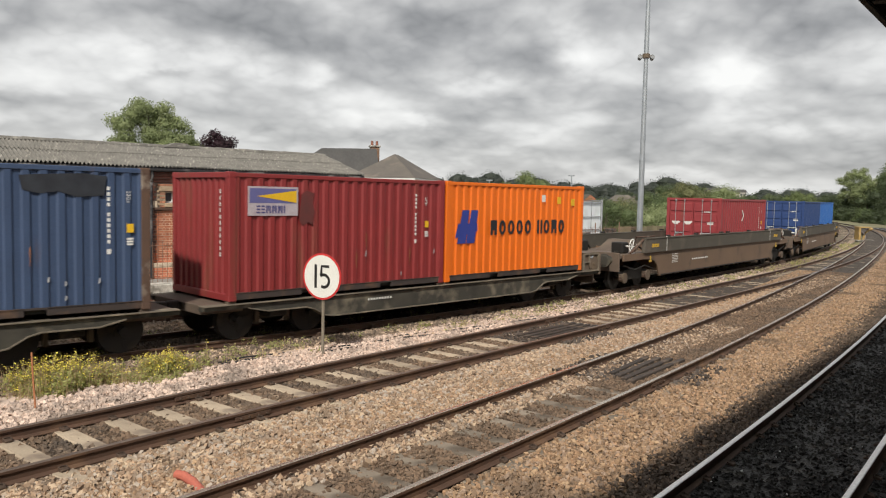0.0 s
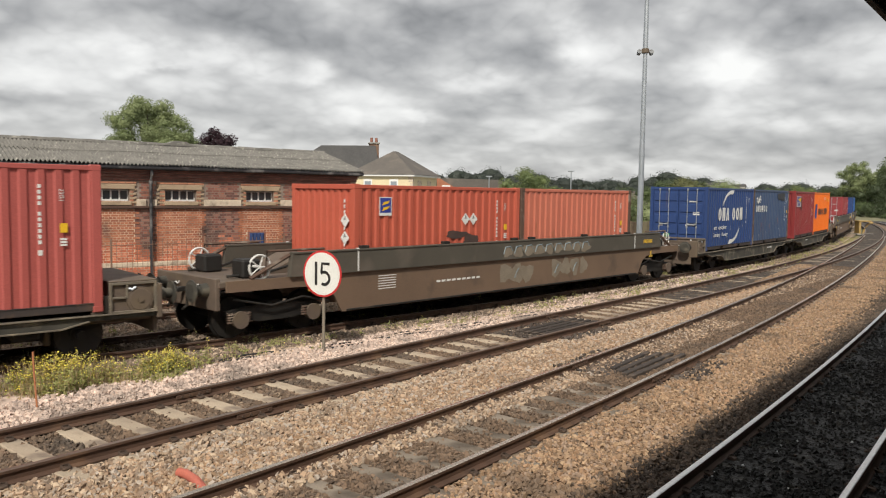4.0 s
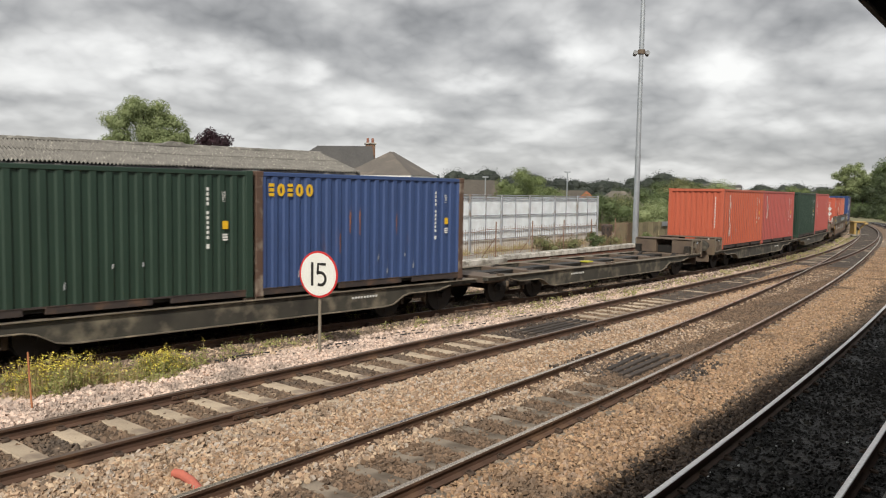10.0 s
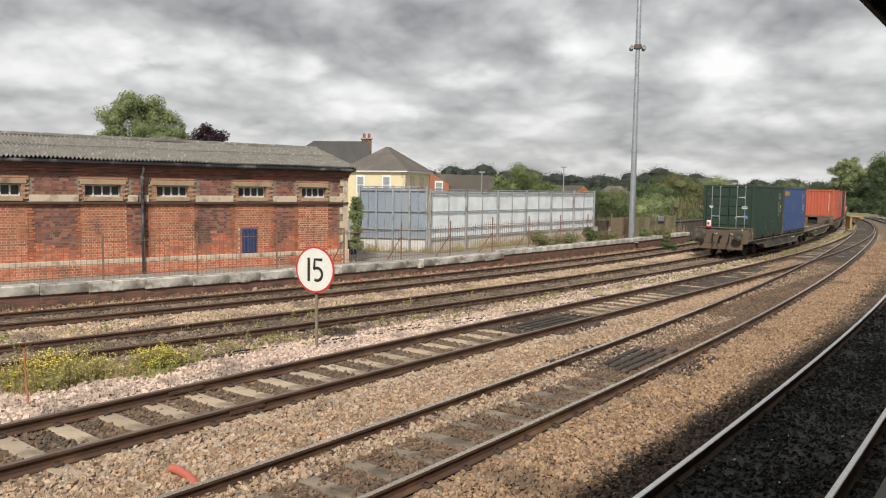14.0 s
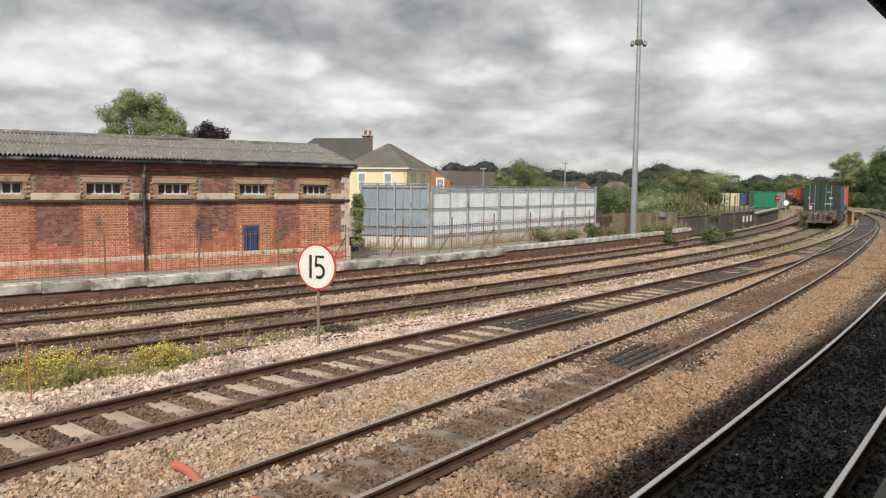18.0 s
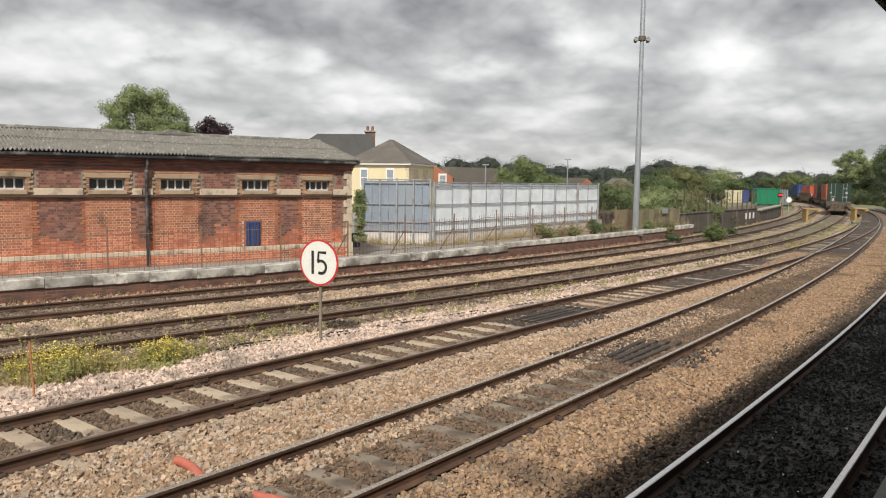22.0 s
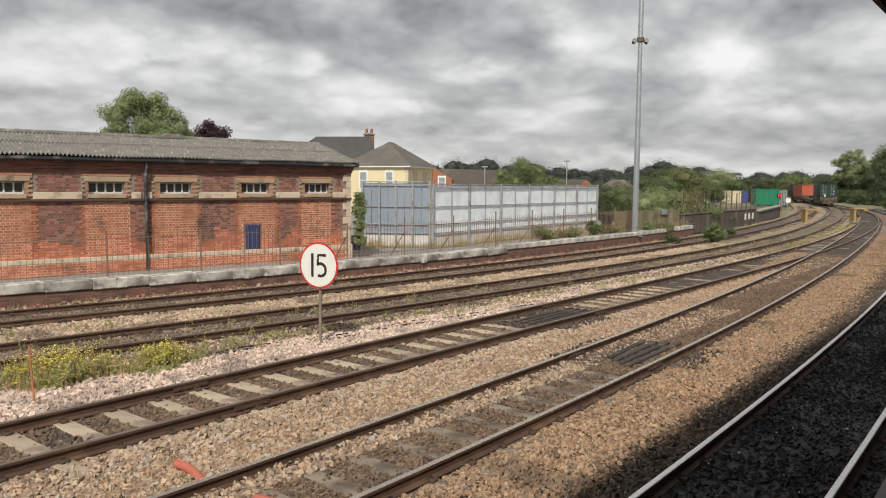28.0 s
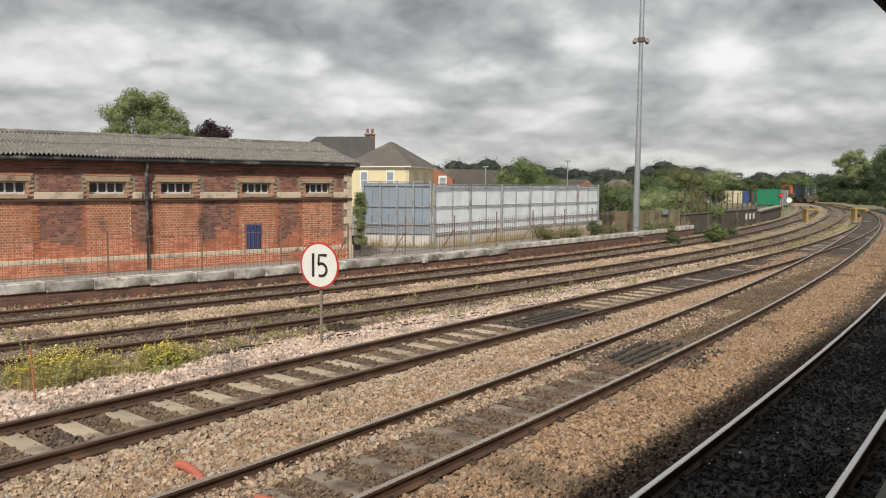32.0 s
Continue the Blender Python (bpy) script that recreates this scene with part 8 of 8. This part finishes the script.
def build_hill():
    ms = Mesh()
    v, nx = [], 70
    prof = lambda a: 9.0 + 4.0 * math.exp(-((a - 0.27) / 0.05) ** 2) + 2.6 * math.sin(a * 9 + 1) + 1.6 * math.sin(a * 23)
    for i in range(nx + 1):
        a = radians(-50 + 100 * i / nx)
        for r, k in ((300, 0.0), (380, 0.35), (460, 0.8), (560, 1.0), (700, 0.9), (1100, 0.0)):
            v.append((r * math.sin(a), r * math.cos(a), -0.6 + k * prof(a)))
    ms.add(v, [(i * 6 + j, (i + 1) * 6 + j, (i + 1) * 6 + j + 1, i * 6 + j + 1) for i in range(nx) for j in range(5)], True)
    tagged(part("hill", ms, M_GROUND), "low far hill of fields and woods", "hill", "", "structure")
    rs = np.random.RandomState(77)
    rnd = random.Random(77)
    blobs = []
    for k in range(520):
        a = radians(rnd.uniform(-46, 46))
        r = rnd.choice((330, 390, 430, 480, 540)) + rnd.uniform(-25, 25)
        h = np.interp(r, (300, 380, 460, 560), (0, 0.35, 0.8, 1.0)) * prof(a)
        s = rnd.uniform(3.0, 6.5)
        if rnd.random() < 0.12:
            s *= 1.45
        if 0.315 < a < 0.375 and r < 470:
            s *= 0.45        # gardens below the houses
        blobs.append((r * math.sin(a), r * math.cos(a), h + s * 0.45 - 0.6, s * 1.15, s, s * 0.75))
    vv, f = leaves(rs, blobs, 170000, 0.38, 0.80)
    tagged(part("far_wood", fast_mesh("far_wood", vv, f, [L_FAR]), None), "dark woods covering the far hill", "wood", "", "stuff")


build_hill()


def build_weeds():
    """Grass and yellow-flowered weeds beside the siding, joined as stuff."""
    rs = np.random.RandomState(5)
    V, F, I = [], [], []
    o = 0
    blade = leaf_mat("dry_grass_blades", (0.56, 0.44, 0.26), (0.33, 0.25, 0.14), 0.35)
    green = leaf_mat("fresh_weed_leaves", (0.44, 0.45, 0.17), (0.27, 0.29, 0.095), 0.35)
    yell = plain("yellow_ragwort_petals", (0.76, 0.64, 0.10), 0.6)

    def quad(c, t, b, kind):
        nonlocal o
        V.extend([tuple(c - t), tuple(c - b), tuple(c + t), tuple(c + b)])
        F.append((o, o + 1, o + 2, o + 3))
        I.append(kind)
        o += 4

    def stalk(x, y, z, h, leafy, flower):
        nonlocal o
        a, lean = rs.uniform(0, 6.28), rs.uniform(0, 0.3) * h
        w = 0.004
        dx, dy = math.cos(a) * w, math.sin(a) * w
        lx, ly = math.cos(a + 1.6) * lean, math.sin(a + 1.6) * lean
        V.extend([(x - dx, y - dy, z), (x + dx, y + dy, z), (x + lx + dx * 0.5, y + ly + dy * 0.5, z + h), (x + lx - dx * 0.5, y + ly - dy * 0.5, z + h)])
        F.append((o, o + 1, o + 2, o + 3))
        I.append(0)
        o += 4
        for _ in range(leafy):
            k = rs.uniform(0.15, 0.9)
            t = rs.normal(size=3) * (1, 1, 0.6)
            t *= rs.uniform(0.018, 0.045) / np.linalg.norm(t)
            b = np.cross(t, rs.normal(size=3))
            b *= 0.013 / (np.linalg.norm(b) + 1e-6)
            quad(np.array((x + lx * k, y + ly * k, z + h * k)) + t, t, b, 1)
        if flower:
            for _ in range(5):
                t = rs.normal(size=3)
                t *= rs.uniform(0.010, 0.019) / np.linalg.norm(t)
                b = np.cross(t, (0.2, 0.1, 1.0))
                quad(np.array((x + lx, y + ly, z + h)) + rs.normal(size=3) * (0.03, 0.03, 0.02), t, b, 2)

    def tuft(cx, cy, n, r, h, flower, leafy, z=-0.2):
        for _ in range(n):
            a, q = rs.uniform(0, 6.28), r * math.sqrt(rs.rand())
            stalk(cx + math.cos(a) * q, cy + math.sin(a) * q, z, h * rs.uniform(0.4, 1.1), leafy if rs.rand() < 0.7 else 0, rs.rand() < flower * 0.9)

    # the big patch
    for cu, cw, n, r, h, fl, lf in ((0.08, 0.1, 20, 0.30, 0.50, 0.35, 4), (0.2, 0.25, 26, 0.30, 0.46, 0.45, 3), (0.33, 0.2, 24, 0.30, 0.50, 0.5, 4), (0.28, -0.25, 18, 0.25, 0.42, 0.1, 7), (0.45, 0.1, 18, 0.30, 0.40, 0.25, 2), (0.1, -0.3, 14, 0.3, 0.3, 0.02, 1), (0.55, 0.0, 12, 0.3, 0.30, 0.05, 2), (0.62, -0.2, 10, 0.3, 0.26, 0.05, 1), (0.8, 0.1, 24, 0.30, 0.42, 0.45, 6), (0.9, 0.1, 20, 0.26, 0.44, 0.5, 6), (0.72, -0.3, 12, 0.3, 0.22, 0.02, 4), (0.86, -0.35, 10, 0.25, 0.2, 0.0, 4), (-0.1, 0.2, 14, 0.3, 0.35, 0.1, 2)):
        for _ in range(n):
            u, w = cu + rs.normal() * 0.055, cw + rs.normal() * 0.16
            x, y = -6.75 + 2.2 * u - 0.45 * w, 11.62 + 1.80 * u + 0.75 * w
            tuft(x, y, 16, 0.10, h * rs.uniform(0.6, 1.05), fl, lf)
    # scattered weeds in the sidings and along the dock
    for _ in range(520):
        s = -12 + 66 * rs.rand() ** 1.3
        if rs.rand() < 0.45:
            x, y, t = SIDING.at(s, rs.uniform(-2.3, -1.2))
        elif rs.rand() < 0.6:
            x, y, t = SIDING_FAR.at(s, rs.uniform(1.0, 1.6))
        else:
            x, y, t = SIDING.at(s, rs.uniform(-0.9, 2.2))
        tuft(x, y, 12, 0.16, 0.14 + 0.14 * rs.rand(), 0.02, 4)
    for _ in range(120):
        x, y, t = SIDING_FAR.at(rs.uniform(10, 34), rs.uniform(2.1, 6.5))
        tuft(x, y, 26, 0.4, 0.45 + 0.25 * rs.rand(), 0.0, 1, 0.3)
    # dry grass along the foot of the sheeted screens
    for _ in range(190):
        k = rs.rand()
        x, y = (-3.4 + 2.8 * k * 4, 33.0 - 0.3 * k * 4) if k < 0.25 else (-0.5 + 9.7 * (k - 0.25) / 0.75, 32.7 + 13.4 * (k - 0.25) / 0.75)
        tuft(x + rs.normal() * 0.1 + 0.12, y - 0.35 * rs.rand(), 18, 0.2, 0.22 + 0.2 * rs.rand(), 0.0, 1, 0.3)
    me = fast_mesh("weeds", np.array(V), np.array(F), [blade, green, yell], np.array(I))
    tagged(part("weeds", me, None), "dry grass and yellow-flowered weeds between the tracks", "weeds", "", "stuff")


build_weeds()


# ---------------------------------------------------------------- loose ballast
def stones(name, label, pts, size, mat, lift=0.0):
    """Angular stones, each a jittered eight-cornered block, joined as stuff."""
    rs = np.random.RandomState(len(pts))
    n = len(pts)
    base = np.array([(x, y, z) for z in (-1, 1) for y in (-1, 1) for x in (-1, 1)], float)
    base[4:, :2] *= 0.7
    sc = size * rs.uniform(0.45, 1.45, (n, 1, 1)) * rs.uniform(0.55, 1.3, (n, 1, 3))
    v = base[None] * sc * (1 + rs.uniform(-0.55, 0.5, (n, 8, 3)))
    q = rs.normal(size=(n, 4))
    q[:, 1:3] *= 0.55
    q /= np.linalg.norm(q, axis=1)[:, None]
    w, x, y, z = q.T
    R = np.stack([1 - 2 * (y * y + z * z), 2 * (x * y - z * w), 2 * (x * z + y * w), 2 * (x * y + z * w), 1 - 2 * (x * x + z * z), 2 * (y * z - x * w), 2 * (x * z - y * w), 2 * (y * z + x * w), 1 - 2 * (x * x + y * y)], 1).reshape(n, 3, 3)
    v = np.einsum("nij,nkj->nki", R, v) + pts[:, None, :]
    f = np.array([(0, 2, 3, 1), (4, 5, 7, 6), (0, 1, 5, 4), (2, 6, 7, 3), (0, 4, 6, 2), (1, 3, 7, 5)])
    F = (f[None] + (np.arange(n) * 8)[:, None, None]).reshape(-1, 4)
    return tagged(part(name, fast_mesh(name, v.reshape(-1, 3), F, [mat]), None), label, "ballast", "", "stuff")


def scatter(line, s0, s1, o0, o1, density, z, seed, pitch=None, first=0.0, cover=0.0, rail_gap=True, fade=0.0):
    """Points over a stretch of a line's formation, keeping clear of its rails and (mostly) of its sleepers."""
    rs = np.random.RandomState(seed)
    n = int((s1 - s0) * abs(o1 - o0) * density)
    s, o = rs.uniform(s0, s1, n), rs.uniform(min(o0, o1), max(o0, o1), n)
    keep = np.ones(n, bool)
    if fade:
        keep &= rs.rand(n) < np.clip(1.0 - (s - s0) / (s1 - s0) * fade, 0.1, 1)
    if rail_gap:
        keep &= np.abs(np.abs(o) - 0.7525) > 0.085
    if pitch:
        ph = np.abs(((s - first + pitch / 2) % pitch) - pitch / 2)
        on = (ph < 0.145) & (np.abs(o) < 1.25)
        keep &= ~on | (rs.rand(n) < np.where(np.abs(o) < 0.75, cover, 0.75))
    s, o = s[keep], o[keep]
    t = np.interp(s, line.s, line.th)
    x, y = np.interp(s, line.s, line.x) - np.sin(t) * o, np.interp(s, line.s, line.y) + np.cos(t) * o
    zz = z + rs.uniform(-0.02, 0.012, len(s)) + np.where(np.abs(o) > 1.05, 0.016, 0.0)
    return np.stack([x, y, zz], 1)


# dark stone for the canopy's shadow edge: shade painted in over some oil
M_OILSHADE = material("oil_and_shade_stone", (0.15, 0.11, 0.08), (0.085, 0.065, 0.05), 0.9, 0, 1.2, 60.0, 0.3, 0.7, (0.04, 0.033, 0.028), 0.3, 0.9, island=0.45)


def build_ballast():
    buff = [scatter(LOOP, -11, 30, -0.86, -2.1, 900, -0.168, 1, 0.68, -19.7, fade=0.75),
            scatter(LOOP, -11, 12, -2.1, -3.2, 900, -0.162, 21, fade=0.6)]
    stones("loose_ballast", "angular buff ballast stones of the loop line", np.concatenate(buff), 0.0205, M_STONES)
    stones("dirty_ballast", "brown stained stones between the loop rails", scatter(LOOP, -11, 30, -0.72, 0.72, 560, -0.178, 2, 0.68, -19.7, 0.16, fade=0.75), 0.0225, M_FOURFOOT)
    right = [scatter(MAIN, -12, 26, -0.86, -3.35, 860, -0.168, 3, 0.68, -16.7, fade=0.75), scatter(MAIN, -12, 26, 0.86, 1.9, 620, -0.168, 4, 0.68, -16.7, fade=0.6)]
    right += [scatter(MAIN, 26, 46, -0.86, -3.3, 150, -0.160, 43, fade=0.5)]
    right = np.concatenate(right)
    # stones close to the platform line take the colour with canopy shade in it
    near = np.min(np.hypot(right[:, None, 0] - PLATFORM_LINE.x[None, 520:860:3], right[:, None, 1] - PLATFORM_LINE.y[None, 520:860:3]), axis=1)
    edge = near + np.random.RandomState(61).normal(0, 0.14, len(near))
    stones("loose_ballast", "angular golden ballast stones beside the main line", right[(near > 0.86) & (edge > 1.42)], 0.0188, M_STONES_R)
    stones("dirty_ballast", "oil-stained stones beside the platform line, darkened for canopy shade", right[(near > 0.86) & (edge <= 1.42)], 0.0188, M_OILSHADE)
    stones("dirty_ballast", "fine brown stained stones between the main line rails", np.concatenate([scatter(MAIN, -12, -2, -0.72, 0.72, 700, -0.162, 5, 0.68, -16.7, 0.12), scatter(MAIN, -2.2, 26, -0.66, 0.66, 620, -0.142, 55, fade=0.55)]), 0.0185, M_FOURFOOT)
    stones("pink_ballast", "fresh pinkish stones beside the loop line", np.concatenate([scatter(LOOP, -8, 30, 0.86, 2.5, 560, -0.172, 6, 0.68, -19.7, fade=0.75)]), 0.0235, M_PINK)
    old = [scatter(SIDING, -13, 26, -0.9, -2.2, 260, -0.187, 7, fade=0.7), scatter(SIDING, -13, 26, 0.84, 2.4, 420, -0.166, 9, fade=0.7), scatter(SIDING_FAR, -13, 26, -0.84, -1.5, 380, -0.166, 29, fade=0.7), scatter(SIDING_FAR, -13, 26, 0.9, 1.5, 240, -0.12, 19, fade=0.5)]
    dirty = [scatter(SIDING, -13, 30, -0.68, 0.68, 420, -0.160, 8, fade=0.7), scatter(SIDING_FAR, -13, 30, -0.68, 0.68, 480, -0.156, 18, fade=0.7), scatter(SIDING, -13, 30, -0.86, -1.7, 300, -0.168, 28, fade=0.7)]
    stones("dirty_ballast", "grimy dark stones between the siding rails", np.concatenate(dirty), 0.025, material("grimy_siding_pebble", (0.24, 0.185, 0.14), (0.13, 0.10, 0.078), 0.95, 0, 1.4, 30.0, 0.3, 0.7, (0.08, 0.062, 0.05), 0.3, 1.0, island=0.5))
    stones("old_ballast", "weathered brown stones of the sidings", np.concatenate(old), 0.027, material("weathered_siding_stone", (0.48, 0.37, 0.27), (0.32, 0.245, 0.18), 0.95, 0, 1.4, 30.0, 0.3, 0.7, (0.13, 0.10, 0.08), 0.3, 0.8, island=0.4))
    stones("black_ballast", "platform line stones, black from oil and painted-in canopy shade", np.concatenate([scatter(PLATFORM_LINE, -9, 22, -1.3, 0.70, 620, -0.156, 10, 0.70, -13.7, 0.75, fade=0.6)]), 0.017, M_BLACK)


build_ballast()
build_dock()


M_BAULK = material("greasy_brown_timber", (0.060, 0.045, 0.036), (0.032, 0.025, 0.022), 0.8, 0, 3.0, 45.0, 0.5, 0.6, (0.13, 0.095, 0.07), 0.15, 2.0, obrand=0.3)


def build_oddments():
    # timber baulks and oily black stone by the rail joints
    oil = material("black_oily_stone", (0.050, 0.040, 0.034), (0.09, 0.068, 0.054), 0.65, 0, 3.0, 30.0, 0.5, island=0.4)
    th = thing("timber_baulks", "dark greasy timber baulks between the main line rails", "timbers")
    for k in range(4):
        part("baulk", Mesh().box(-1.25 + 0.12 * k, 1.25 - 0.1 * k, -0.055, 0.055, -0.06, 0.03, 0.01), M_BAULK, th, "", MAIN.matrix(-0.5, -0.34 + k * 0.19, -0.115) @ Matrix.Rotation(0.02 * (k - 1), 4, "Z"))
    stones("oily_ballast", "black oily stones round the rail joints", np.concatenate([scatter(MAIN, -1.9, 0.3, 0.05, 1.15, 260, -0.140, 31), scatter(MAIN, -1.2, 0.6, -1.3, -0.86, 180, -0.145, 32), scatter(LOOP, 6.2, 9.4, -0.5, 0.72, 260, -0.15, 33), scatter(LOOP, 6.8, 8.6, -1.2, -0.86, 300, -0.14, 34)]), 0.024, oil)
    th = thing("timber_baulks", "dark timbers between the loop line rails", "timbers")
    for k in range(4):
        part("baulk", Mesh().box(-1.3, 1.3, -0.06, 0.06, -0.06, 0.03, 0.01), M_BAULK, th, "", LOOP.matrix(8.0, -0.38 + k * 0.2, -0.12))
    # red drain pipe lying by the rail
    rp = material("faded_red_pipe", (0.46, 0.13, 0.085), (0.36, 0.10, 0.07), 0.7)
    th = thing("red_pipe", "short faded red pipe lying in the ballast", "pipe", Matrix.Translation((-2.76, 8.12, -0.11)) @ Matrix.Rotation(radians(-34), 4, "Z"))
    part("pipe", Mesh().tube([(-0.22, 0, 0.02), (-0.1, 0.0, 0.03), (0.08, -0.01, 0.0), (0.24, -0.03, -0.06)], 0.052, 12), rp, th)
    th = thing("red_pipe", "faded red pipe crossing under the main line", "pipe", Matrix.Translation((-1.55, 7.28, -0.15)) @ Matrix.Rotation(radians(-30), 4, "Z"))
    part("pipe", Mesh().tube([(-0.4, 0, 0.0), (0.0, 0.0, 0.02), (0.4, 0.0, -0.02)], 0.05, 12), rp, th)
    rs = np.random.RandomState(71)
    bits = []
    for _ in range(46):
        q = PLATFORM_LINE.at(rs.uniform(-8, 14), rs.uniform(-0.66, 0.66))
        bits.append((q[0], q[1], -0.135))
    stones("litter", "small pale scraps of litter on the oily ballast", np.array(bits), 0.009, M_WHITE)
    # cables beside the sidings
    cb = plain("black_cable_rubber", (0.02, 0.02, 0.02), 0.6)
    for k in range(2):
        th = thing("cable", "black cable lying along the siding", "cable")
        pts = []
        for i in range(26):
            x, y, t = SIDING.at(-9 + i * 0.55, -2.0 - 0.25 * k + 0.12 * math.sin(i * 0.9 + k) - i * 0.012)
            pts.append((x, y, -0.15 + 0.015 * math.sin(i * 1.7)))
        part("sheath", Mesh().tube(pts, 0.018, 5), cb, th)
    # leaning stick at the weeds, joints in the rails
    th = thing("marker_stake", "thin rusty stake leaning in the weeds", "stake", Matrix.Translation((-5.98, 10.9, -0.2)))
    part("stake", Mesh().tube([(0.08, -0.1, 0), (-0.02, 0.02, 0.5), (-0.05, 0.05, 0.85)], 0.014, 6), material("rusty_orange_stake", (0.4, 0.16, 0.07), None, 0.8), th)
    for line, s in ((LOOP, -1.4), (LOOP, -5.2), (MAIN, -1.6), (MAIN, 4.3), (LOOP, 9.0)):
        for off in (0.7525, -0.7525):
            th = thing("fishplate", "rusty bolted fishplate at a rail joint", "rail joint", line.matrix(s, off, 0))
            for e in (-1, 1):
                pl = part("plate", Mesh().box(-0.3, 0.3, e * 0.012, e * 0.034, -0.115, -0.052, 0.005), M_RUST, th)
                for b in (-0.22, -0.08, 0.08, 0.22):
                    part("bolt", Mesh().cyl(0.016, 0, 0.03, 6, m=Matrix.Translation((b, e * 0.034, -0.085)) @ Matrix.Rotation(radians(-90 * e), 4, "X")), M_CHAIR, pl)


build_oddments()


motions()
